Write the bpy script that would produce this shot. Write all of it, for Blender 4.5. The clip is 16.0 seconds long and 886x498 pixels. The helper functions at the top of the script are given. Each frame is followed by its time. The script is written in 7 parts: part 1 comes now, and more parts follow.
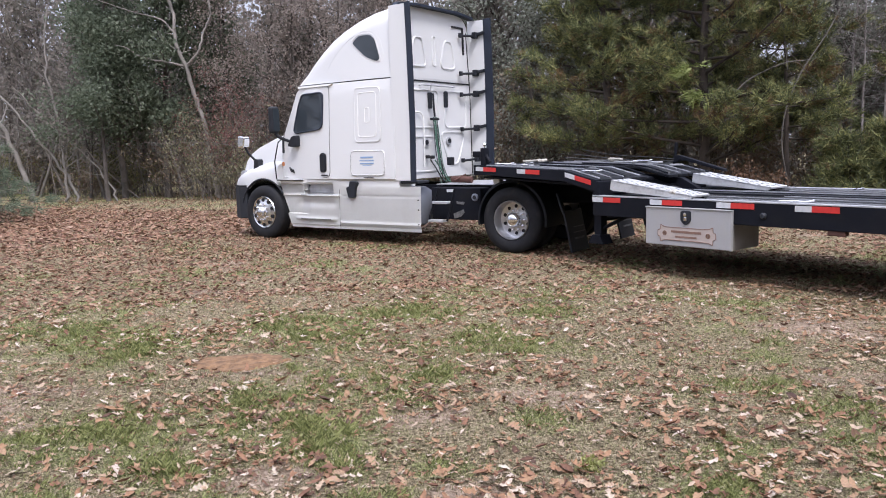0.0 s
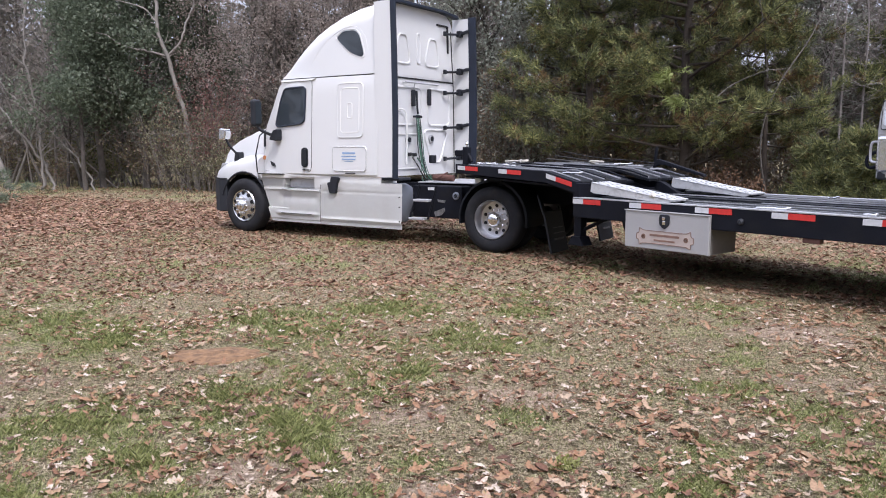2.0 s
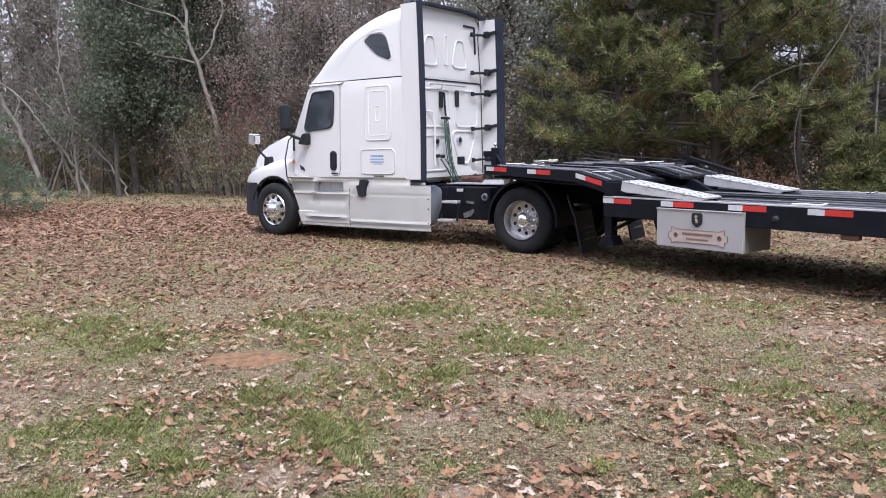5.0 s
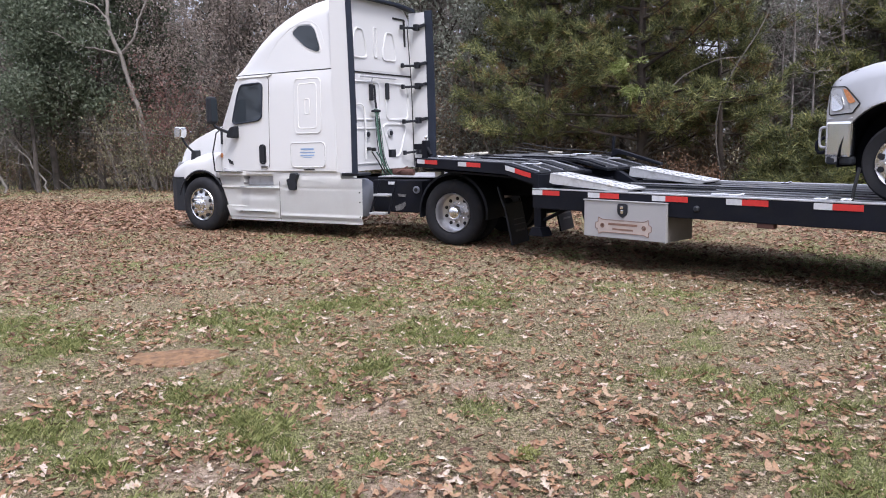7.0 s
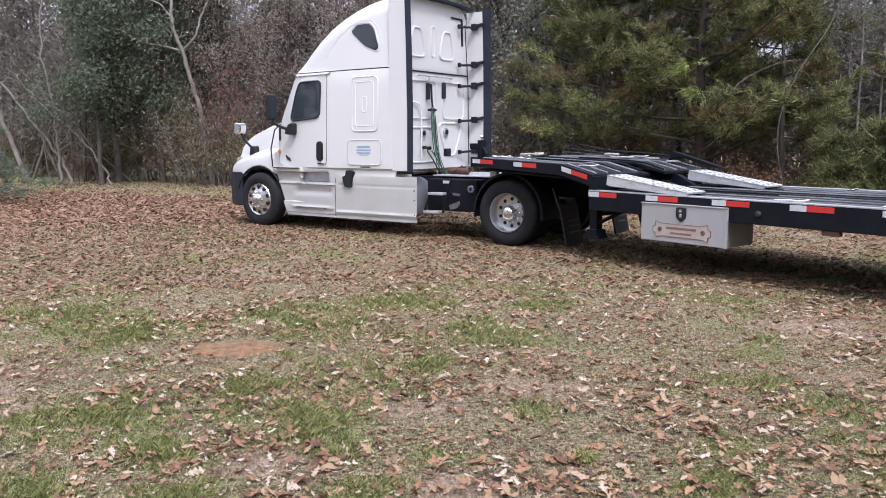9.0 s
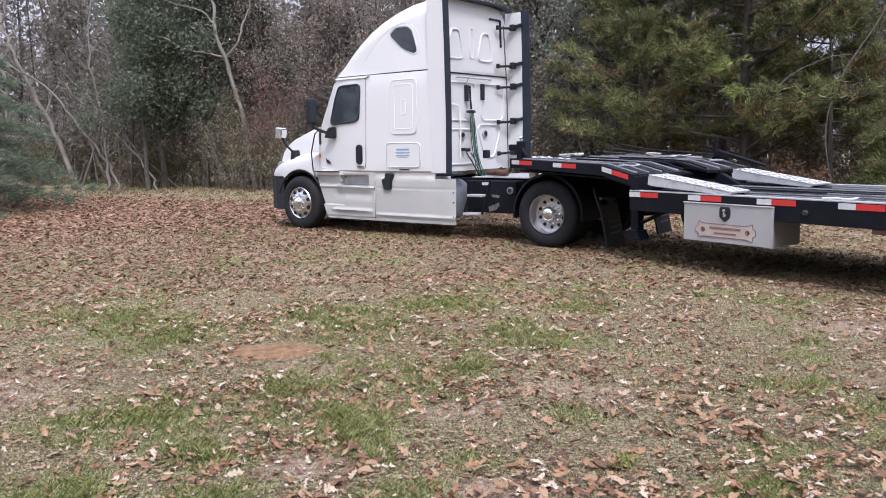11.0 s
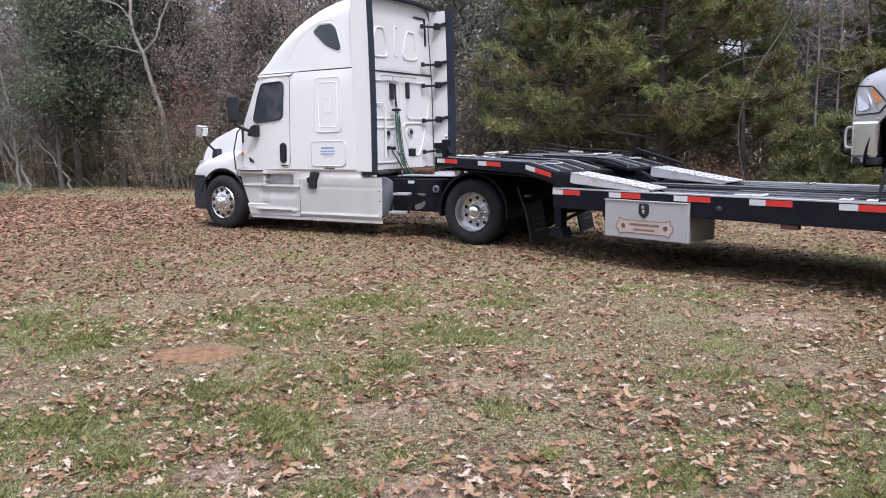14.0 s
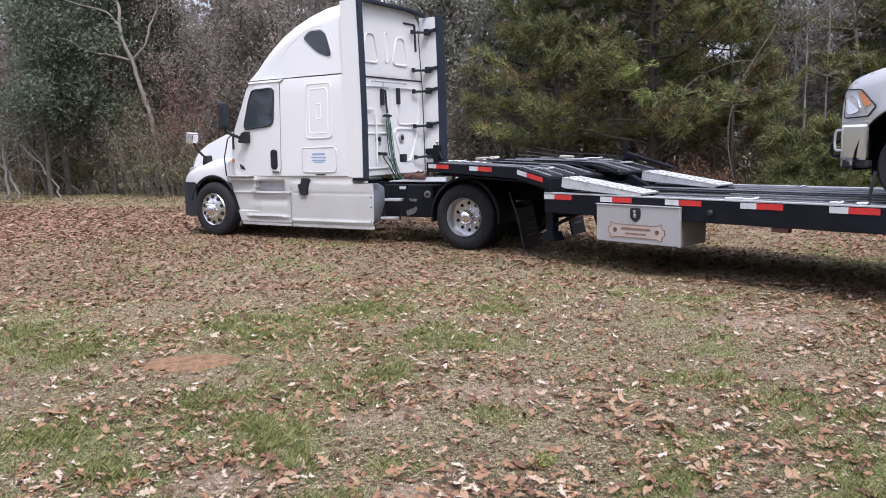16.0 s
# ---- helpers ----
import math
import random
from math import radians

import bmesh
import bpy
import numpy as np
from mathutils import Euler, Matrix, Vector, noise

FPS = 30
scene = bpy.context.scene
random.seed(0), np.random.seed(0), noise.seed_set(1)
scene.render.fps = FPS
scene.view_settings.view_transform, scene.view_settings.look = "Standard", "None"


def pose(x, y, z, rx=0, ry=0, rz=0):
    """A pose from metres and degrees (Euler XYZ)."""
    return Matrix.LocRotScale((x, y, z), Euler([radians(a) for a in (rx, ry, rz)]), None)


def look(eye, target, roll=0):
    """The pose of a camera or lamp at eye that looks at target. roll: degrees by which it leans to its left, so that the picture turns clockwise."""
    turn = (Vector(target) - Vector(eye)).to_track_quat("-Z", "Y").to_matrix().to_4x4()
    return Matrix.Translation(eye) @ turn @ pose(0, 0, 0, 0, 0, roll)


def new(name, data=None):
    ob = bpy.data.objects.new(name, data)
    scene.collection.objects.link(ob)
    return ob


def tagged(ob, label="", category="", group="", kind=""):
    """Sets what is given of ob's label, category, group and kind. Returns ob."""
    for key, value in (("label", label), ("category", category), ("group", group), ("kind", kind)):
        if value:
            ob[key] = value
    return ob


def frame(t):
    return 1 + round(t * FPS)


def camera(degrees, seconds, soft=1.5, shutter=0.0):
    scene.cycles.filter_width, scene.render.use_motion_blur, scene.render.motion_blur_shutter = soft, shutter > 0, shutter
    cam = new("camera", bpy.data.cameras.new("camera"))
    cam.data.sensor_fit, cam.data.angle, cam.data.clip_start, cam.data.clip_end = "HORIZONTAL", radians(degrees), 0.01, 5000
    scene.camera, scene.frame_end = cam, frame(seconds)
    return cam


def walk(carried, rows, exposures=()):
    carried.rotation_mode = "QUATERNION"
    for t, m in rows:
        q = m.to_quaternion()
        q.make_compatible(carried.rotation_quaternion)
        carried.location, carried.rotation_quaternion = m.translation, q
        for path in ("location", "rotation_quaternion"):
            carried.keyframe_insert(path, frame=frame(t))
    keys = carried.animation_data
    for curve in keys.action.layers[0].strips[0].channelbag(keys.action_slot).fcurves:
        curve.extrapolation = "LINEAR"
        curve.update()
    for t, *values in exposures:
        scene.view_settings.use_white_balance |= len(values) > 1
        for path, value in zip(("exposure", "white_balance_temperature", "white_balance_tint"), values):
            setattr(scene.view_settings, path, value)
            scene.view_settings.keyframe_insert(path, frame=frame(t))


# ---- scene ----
cam = camera(58.51, 16.0, soft=1.0)
PATH = [
    (0.0, -0.000, 0.000, 1.632, 82.649, 1.630, -0.210),
    (0.5, 0.006, 0.006, 1.629, 82.485, 1.484, -1.775),
    (1.0, -0.001, 0.003, 1.632, 82.411, 1.190, -2.035),
    (1.5, -0.009, 0.001, 1.633, 82.446, 0.218, -1.732),
    (2.0, -0.010, -0.014, 1.635, 82.481, 0.057, -1.519),
    (2.5, -0.009, -0.012, 1.633, 82.776, 0.194, -1.586),
    (3.0, 0.003, -0.006, 1.637, 82.819, 0.610, -1.602),
    (3.5, 0.007, 0.010, 1.634, 83.006, 0.787, -1.639),
    (6.0, -0.023, 0.024, 1.622, 82.279, 1.074, 1.576),
    (6.5, 0.003, 0.030, 1.620, 82.175, 1.346, 1.165),
    (7.0, 0.032, -0.010, 1.635, 81.992, 1.210, -4.266),
    (7.5, 0.053, -0.037, 1.640, 81.511, 0.812, -13.926),
    (8.0, 0.044, -0.049, 1.641, 81.460, 0.626, -14.858),
    (8.5, 0.008, -0.033, 1.634, 81.537, 0.544, -12.203),
    (9.0, -0.035, -0.019, 1.634, 82.012, 0.305, -0.567),
    (9.5, -0.040, -0.042, 1.625, 82.011, 0.121, 2.945),
    (10.0, -0.011, -0.023, 1.635, 82.007, 0.617, 2.746),
    (12.5, -0.008, 0.016, 1.615, 82.553, 1.262, 2.267),
    (13.0, -0.033, 0.006, 1.623, 82.460, 1.297, 2.356),
    (13.5, -0.019, 0.010, 1.619, 82.326, 1.560, 1.711),
    (14.0, 0.014, 0.003, 1.628, 81.988, 1.033, -2.909),
    (14.5, 0.022, -0.007, 1.637, 81.891, 0.911, -5.548),
    (15.0, 0.009, 0.029, 1.633, 81.789, 1.241, -4.481),
    (15.5, -0.003, 0.025, 1.638, 82.041, 1.441, -4.199),
    (16.0, 0.006, 0.014, 1.636, 82.327, 1.410, -3.587),
]
walk(cam, [(t, pose(x, y, z, rx, ry, rz)) for t, x, y, z, rx, ry, rz in PATH])

# ---- sky and light ----
world = bpy.data.worlds.new("overcast_sky")
scene.world = world
world.use_nodes = True
wn = world.node_tree.nodes
sky = wn.new("ShaderNodeTexSky")
sky.sky_type = "NISHITA"
sky.sun_disc = False
sky.sun_elevation = radians(57)
sky.sun_rotation = radians(168)
sky.air_density, sky.dust_density, sky.ozone_density = 1.0, 6.0, 1.0
cover = wn.new("ShaderNodeMix")
cover.data_type = "RGBA"
cover.inputs[0].default_value = 0.72
cover.inputs[7].default_value = (9.15, 9.6, 12.1, 1)
world.node_tree.links.new(sky.outputs[0], cover.inputs[6])
# an overcast dome is about three times brighter overhead than at the horizon
way = wn.new("ShaderNodeTexCoord")
split = wn.new("ShaderNodeSeparateXYZ")
world.node_tree.links.new(way.outputs["Generated"], split.inputs[0])
dome = wn.new("ShaderNodeMapRange")
dome.inputs["From Min"].default_value, dome.inputs["From Max"].default_value = 0.0, 1.0
dome.inputs["To Min"].default_value, dome.inputs["To Max"].default_value = 0.42, 2.0
world.node_tree.links.new(split.outputs["Z"], dome.inputs["Value"])
shade = wn.new("ShaderNodeVectorMath")
shade.operation = "SCALE"
world.node_tree.links.new(cover.outputs[2], shade.inputs[0])
world.node_tree.links.new(dome.outputs[0], shade.inputs["Scale"])
world.node_tree.links.new(shade.outputs[0], wn["Background"].inputs[0])
wn["Background"].inputs[1].default_value = 0.108
sun_data = bpy.data.lights.new("sun", "SUN")
sun_data.energy, sun_data.angle, sun_data.color = 1.85, radians(12), (1.0, 0.98, 1.0)
sun = new("sun", sun_data)
sun.matrix_world = look((3.4, -9.6, 24), (0, 6, 0))
scene.view_settings.exposure = 0.55


# ---- materials ----
def mat(name, col, rough=0.6, metal=0.0, var=0.12, scale=3.0, fine=60.0, bump=0.05, second=None, amount=0.0, coat=0.0, spec=0.5):
    """A surface with broad and fine variation; second and amount lay stains of another colour over it."""
    m = bpy.data.materials.new(name)
    m.use_nodes = True
    n, l = m.node_tree.nodes, m.node_tree.links
    b = n["Principled BSDF"]
    co = n.new("ShaderNodeTexCoord")
    def noise_node(s, detail):
        t = n.new("ShaderNodeTexNoise")
        t.inputs["Scale"].default_value, t.inputs["Detail"].default_value = s, detail
        l.new(co.outputs["Object"], t.inputs["Vector"])
        return t
    big, small = noise_node(scale, 4), noise_node(fine, 3)
    mul = n.new("ShaderNodeMath")
    mul.operation = "MULTIPLY_ADD"
    l.new(small.outputs["Fac"], mul.inputs[0])
    mul.inputs[1].default_value = 0.45
    l.new(big.outputs["Fac"], mul.inputs[2])
    ramp = n.new("ShaderNodeValToRGB")
    ramp.color_ramp.elements[0].position, ramp.color_ramp.elements[1].position = 0.5, 0.95
    ramp.color_ramp.elements[0].color = (*[max(0, c * (1 - var)) for c in col], 1)
    ramp.color_ramp.elements[1].color = (*[min(1, c * (1 + var)) for c in col], 1)
    l.new(mul.outputs[0], ramp.inputs[0])
    out = ramp.outputs[0]
    if second:
        st = noise_node(scale * 2.3, 8)
        sr = n.new("ShaderNodeValToRGB")
        sr.color_ramp.elements[0].position, sr.color_ramp.elements[1].position = 0.52, 0.7
        sr.color_ramp.elements[0].color = (0, 0, 0, 1)
        sr.color_ramp.elements[1].color = (amount, amount, amount, 1)
        l.new(st.outputs["Fac"], sr.inputs[0])
        mx = n.new("ShaderNodeMix")
        mx.data_type = "RGBA"
        l.new(sr.outputs[0], mx.inputs[0])
        l.new(out, mx.inputs[6])
        mx.inputs[7].default_value = (*second, 1)
        out = mx.outputs[2]
    l.new(out, b.inputs["Base Color"])
    rr = n.new("ShaderNodeMapRange")
    rr.inputs["To Min"].default_value, rr.inputs["To Max"].default_value = max(0.02, rough - 0.08), min(1, rough + 0.08)
    l.new(big.outputs["Fac"], rr.inputs["Value"])
    l.new(rr.outputs[0], b.inputs["Roughness"])
    b.inputs["Metallic"].default_value = metal
    b.inputs["Coat Weight"].default_value = coat
    b.inputs["Specular IOR Level"].default_value = spec
    if bump:
        bp = n.new("ShaderNodeBump")
        bp.inputs["Strength"].default_value, bp.inputs["Distance"].default_value = min(1, bump * 4), 0.004
        l.new(small.outputs["Fac"], bp.inputs["Height"])
        l.new(bp.outputs[0], b.inputs["Normal"])
    return m


def leafy(name, cols, rough=0.6, through_light=0.25, patch=0.35, grain=0):
    """Many small pieces in one mesh: each takes its own colour between those given; grain adds blotches of that fineness."""
    m = bpy.data.materials.new(name)
    m.use_nodes = True
    n, l = m.node_tree.nodes, m.node_tree.links
    b = n["Principled BSDF"]
    geo = n.new("ShaderNodeNewGeometry")
    co = n.new("ShaderNodeTexCoord")
    t = n.new("ShaderNodeTexNoise")
    t.inputs["Scale"].default_value = 0.9
    l.new(co.outputs["Object"], t.inputs["Vector"])
    sh = n.new("ShaderNodeMath")
    sh.operation = "MULTIPLY_ADD"
    l.new(t.outputs["Fac"], sh.inputs[0])
    sh.inputs[1].default_value = patch * 2
    off = n.new("ShaderNodeMath")
    off.operation = "SUBTRACT"
    l.new(geo.outputs["Random Per Island"], off.inputs[0])
    off.inputs[1].default_value = patch
    l.new(off.outputs[0], sh.inputs[2])
    ramp = n.new("ShaderNodeValToRGB")
    e = ramp.color_ramp.elements
    while len(e) < len(cols):
        e.new(0.5)
    for i, c in enumerate(cols):
        e[i].position = i / (len(cols) - 1)
        e[i].color = (*c, 1)
    l.new(sh.outputs[0], ramp.inputs[0])
    colour = ramp.outputs[0]
    if grain:
        blot, deep_, mx = n.new("ShaderNodeTexNoise"), n.new("ShaderNodeMapRange"), n.new("ShaderNodeMix")
        blot.inputs["Scale"].default_value, blot.inputs["Detail"].default_value = grain, 4
        l.new(co.outputs["Object"], blot.inputs["Vector"])
        deep_.inputs["From Min"].default_value, deep_.inputs["From Max"].default_value = 0.35, 0.6
        deep_.inputs["To Min"].default_value = 0.68
        l.new(blot.outputs["Fac"], deep_.inputs["Value"])
        mx.data_type, mx.blend_type = "RGBA", "MULTIPLY"
        mx.inputs[0].default_value = 1.0
        l.new(ramp.outputs[0], mx.inputs[6])
        l.new(deep_.outputs[0], mx.inputs[7])
        colour = mx.outputs[2]
    l.new(colour, b.inputs["Base Color"])
    b.inputs["Roughness"].default_value = rough
    b.inputs["Specular IOR Level"].default_value = 0.3
    if through_light:
        tr = n.new("ShaderNodeBsdfTranslucent")
        l.new(colour, tr.inputs["Color"])
        ms = n.new("ShaderNodeMixShader")
        ms.inputs[0].default_value = through_light
        l.new(b.outputs[0], ms.inputs[1])
        l.new(tr.outputs[0], ms.inputs[2])
        l.new(ms.outputs[0], n["Material Output"].inputs["Surface"])
    return m


FADED = mat("faded_white_marks", (0.11, 0.11, 0.115), 0.8, 0, 0.4, 20, 90, 0.0)
WHITE = mat("white_paint", (0.62, 0.624, 0.638), 0.35, 0, 0.02, 0.8, 40, 0.0, coat=0.12)
# white raised above the cab paint: light for the low fairings put into colour
WHITE_LIT = mat("white_plastic_lit", (0.74, 0.74, 0.735), 0.42, 0, 0.03, 1.2, 50, 0.01, (0.55, 0.52, 0.48), 0.12)
SILVER = mat("silver_paint", (0.4, 0.402, 0.418), 0.32, 0.45, 0.03, 1.0, 300, 0.0, coat=0.6)
BLACK = mat("black_steel", (0.0075, 0.0085, 0.0135), 0.62, 0, 0.3, 2, 60, 0.06, (0.017, 0.016, 0.015), 0.35, spec=0.13)
DECK = mat("worn_black_deck_steel", (0.0065, 0.0075, 0.0115), 0.36, 0.0, 0.4, 1.6, 45, 0.1, (0.045, 0.045, 0.046), 0.4, spec=0.35)
RUBBER = mat("tyre_rubber", (0.014, 0.0145, 0.018), 0.75, 0, 0.3, 4, 80, 0.08, (0.045, 0.04, 0.034), 0.3, spec=0.25)
PLASTIC = mat("dark_plastic", (0.015, 0.017, 0.023), 0.5, 0, 0.2, 4, 120, 0.05, spec=0.3)
TRIM = mat("blue_black_rubber_trim", (0.018, 0.024, 0.04), 0.55, 0, 0.15, 4, 90, 0.03, spec=0.3)
GREYP = mat("dark_grey_bumper_plastic", (0.02, 0.023, 0.03), 0.55, 0, 0.2, 3, 90, 0.06, (0.06, 0.055, 0.05), 0.2, spec=0.3)
ALU = mat("polished_aluminium", (0.66, 0.66, 0.67), 0.27, 1.0, 0.06, 6, 120, 0.03)
ALU_DULL = mat("weathered_aluminium", (0.42, 0.43, 0.46), 0.45, 0.35, 0.1, 5, 90, 0.06, (0.2, 0.19, 0.185), 0.3)
TANKM = mat("pale_blue_grey_tank", (0.19, 0.205, 0.25), 0.45, 0.1, 0.06, 3, 90, 0.02)
RAMPW = mat("pale_aluminium_ramp", (0.5, 0.51, 0.53), 0.42, 0.2, 0.1, 6, 80, 0.06, (0.22, 0.21, 0.21), 0.4)
SATIN = mat("satin_aluminium", (0.54, 0.54, 0.56), 0.33, 0.92, 0.08, 8, 120, 0.03)
CHROME = mat("chrome", (0.76, 0.76, 0.77), 0.17, 1.0, 0.02, 6, 100, 0.0)
BOXM = mat("pale_grey_box_metal", (0.36, 0.36, 0.375), 0.42, 0.1, 0.04, 2, 60, 0.02, (0.38, 0.36, 0.33), 0.2)
# dull box metal, with the sides' shade put into its darker brown
BOX_SHADED = mat("dull_shaded_box_sides", (0.2, 0.185, 0.175), 0.5, 0.2, 0.12, 4, 60, 0.03, (0.13, 0.115, 0.1), 0.4)
REDTAPE = mat("red_reflective_tape", (0.5, 0.03, 0.028), 0.4, 0, 0.12, 20, 300, 0.05)
WHITETAPE = mat("white_reflective_tape", (0.5, 0.51, 0.54), 0.4, 0, 0.1, 20, 300, 0.05)
ORANGE = mat("amber_lens", (0.5, 0.2, 0.08), 0.25, 0, 0.1, 30, 100, 0.0)
BLUE = mat("blue_lettering", (0.2, 0.31, 0.5), 0.4, 0, 0.1, 10, 100, 0.0)
COPPER = mat("brown_stencil_lettering", (0.19, 0.11, 0.085), 0.6, 0, 0.15, 12, 100, 0.02)
PLATE = mat("tan_sign_plate", (0.4, 0.34, 0.315), 0.55, 0, 0.08, 8, 100, 0.02)
GREENH = mat("green_air_hose", (0.045, 0.12, 0.085), 0.45, 0, 0.15, 10, 100, 0.0)
BLACKH = mat("black_hose", (0.012, 0.013, 0.015), 0.5, 0, 0.15, 10, 100, 0.0)
RUST = mat("rusty_iron", (0.085, 0.036, 0.028), 0.75, 0.1, 0.3, 12, 90, 0.2)
STRAP = mat("pale_webbing_strap", (0.42, 0.4, 0.36), 0.8, 0, 0.15, 20, 200, 0.1)
SEAM = mat("dark_seam", (0.02, 0.02, 0.023), 0.7, 0, 0.1, 10, 100, 0.0, spec=0.2)
BARK = mat("grey_brown_bark", (0.09, 0.077, 0.07), 0.9, 0, 0.4, 2.5, 30, 0.4, (0.035, 0.035, 0.026), 0.5)
DULLBARK = mat("dull_grey_bark", (0.135, 0.122, 0.112), 0.9, 0, 0.35, 2, 25, 0.3, (0.07, 0.065, 0.055), 0.6)
PALEBARK = mat("pale_bleached_bark", (0.2, 0.183, 0.17), 0.85, 0, 0.2, 2, 25, 0.3, (0.17, 0.145, 0.125), 0.5)
TWIGM = mat("grey_twigs", (0.16, 0.138, 0.127), 0.9, 0, 0.4, 1.5, 20, 0.0)
MOUND = mat("dull_red_clay", (0.17, 0.096, 0.049), 0.95, 0, 0.5, 14, 60, 1.0, (0.1, 0.055, 0.03), 0.8)


def leaf_skin():
    """For leaves that lie singly: the colour varies from leaf to leaf."""
    m = bpy.data.materials.new("single_dry_leaf")
    m.use_nodes = True
    n, l = m.node_tree.nodes, m.node_tree.links
    info, ramp = n.new("ShaderNodeObjectInfo"), n.new("ShaderNodeValToRGB")
    e = ramp.color_ramp.elements
    e[0].color, e[1].color = (0.085, 0.045, 0.03, 1), (0.54, 0.47, 0.38, 1)
    e.new(0.4).color = (0.28, 0.15, 0.082, 1)
    e.new(0.78).color = (0.37, 0.25, 0.16, 1)
    l.new(info.outputs["Random"], ramp.inputs[0])
    co, grain, mx = n.new("ShaderNodeTexCoord"), n.new("ShaderNodeTexNoise"), n.new("ShaderNodeMix")
    grain.inputs["Scale"].default_value = 9
    l.new(co.outputs["Object"], grain.inputs["Vector"])
    mx.data_type, mx.blend_type = "RGBA", "MULTIPLY"
    mx.inputs[0].default_value = 0.5
    l.new(ramp.outputs[0], mx.inputs[6])
    l.new(grain.outputs["Color"], mx.inputs[7])
    l.new(mx.outputs[2], n["Principled BSDF"].inputs["Base Color"])
    n["Principled BSDF"].inputs["Roughness"].default_value = 0.75
    return m


LEAF1 = leaf_skin()


def glass(name, tint, rough=0.03):
    m = bpy.data.materials.new(name)
    m.use_nodes = True
    b = m.node_tree.nodes["Principled BSDF"]
    b.inputs["Base Color"].default_value = (*tint, 1)
    b.inputs["Roughness"].default_value = rough
    b.inputs["Specular IOR Level"].default_value = 0.5
    return m


GLASS = glass("dark_tinted_glass", (0.035, 0.043, 0.052))
LAMPGLASS = glass("clear_headlamp_glass", (0.34, 0.345, 0.35), 0.15)


# ---- helpers ----
def part(name, bm, material, parent=None, label="", smooth=False):
    """Links a bmesh as one mesh object under parent."""
    me = bpy.data.meshes.new(name)
    bmesh.ops.recalc_face_normals(bm, faces=bm.faces[:])
    bm.to_mesh(me)
    bm.free()
    me.materials.append(material)
    if smooth:
        for f in me.polygons:
            f.use_smooth = True
        me.set_sharp_from_angle(angle=radians(38))
    ob = new(name, me)
    if parent:
        ob.parent = parent
    if label:
        ob["label"] = label
    return ob


def raw(name, verts, faces, material, parent=None, smooth=False):
    me = bpy.data.meshes.new(name)
    me.from_pydata(verts, [], faces)
    me.materials.append(material)
    if smooth:
        me.polygons.foreach_set("use_smooth", [True] * len(me.polygons))
    ob = new(name, me)
    if parent:
        ob.parent = parent
    return ob


def thing(name, m, label, category, group="", kind=""):
    ob = new(name)
    ob.empty_display_size = 0.2
    ob.matrix_world = m
    return tagged(ob, label, category, group, kind)


def box(x0, x1, y0, y1, z0, z1, bev=0.0, bm=None, seg=2):
    own = bmesh.new()
    bmesh.ops.create_cube(own, size=1.0)
    for v in own.verts:
        v.co = Vector((x0 + (v.co.x + 0.5) * (x1 - x0), y0 + (v.co.y + 0.5) * (y1 - y0), z0 + (v.co.z + 0.5) * (z1 - z0)))
    if bev:
        bmesh.ops.bevel(own, geom=own.edges[:], offset=bev, segments=seg, affect="EDGES", profile=0.5)
    if bm is None:
        return own
    return join(bm, own)


def join(bm, own, m=None):
    if m is not None:
        bmesh.ops.transform(own, matrix=m, verts=own.verts[:])
    tmp = bpy.data.meshes.new("tmp")
    own.to_mesh(tmp)
    own.free()
    bm.from_mesh(tmp)
    bpy.data.meshes.remove(tmp)
    return bm


def prism(pts, axis, a, b, bev=0.0):
    """A flat outline pulled out along an axis from a to b. The outline's two numbers are the other two axes, in order."""
    bm = bmesh.new()
    def at(p, d):
        q = list(p)
        q.insert("xyz".index(axis), d)
        return bm.verts.new(q)
    lo, hi = [at(p, a) for p in pts], [at(p, b) for p in pts]
    n = len(pts)
    bm.faces.new(lo)
    bm.faces.new(hi[::-1])
    for i in range(n):
        bm.faces.new((lo[i], lo[(i + 1) % n], hi[(i + 1) % n], hi[i]))
    bmesh.ops.recalc_face_normals(bm, faces=bm.faces[:])
    if bev:
        bmesh.ops.bevel(bm, geom=bm.edges[:], offset=bev, segments=2, affect="EDGES", profile=0.5)
    return bm


def rounded(x0, x1, z0, z1, r, n=5):
    """The outline of a rectangle with round corners."""
    out = []
    for cx, cz, a in ((x1 - r, z1 - r, 0), (x0 + r, z1 - r, 90), (x0 + r, z0 + r, 180), (x1 - r, z0 + r, 270)):
        for i in range(n + 1):
            w = radians(a + 90 * i / n)
            out.append((cx + r * math.cos(w), cz + r * math.sin(w)))
    return out


def smooth_outline(pts, r=0.25, n=4):
    """Rounds the corners of an outline: each corner becomes a short curve."""
    out = []
    k = len(pts)
    for i in range(k):
        p, q, s = Vector(pts[i - 1]), Vector(pts[i]), Vector(pts[(i + 1) % k])
        a, b = q.lerp(p, r), q.lerp(s, r)
        for j in range(n + 1):
            t = j / n
            out.append(tuple((1 - t) ** 2 * a + 2 * t * (1 - t) * q + t * t * b))
    return out


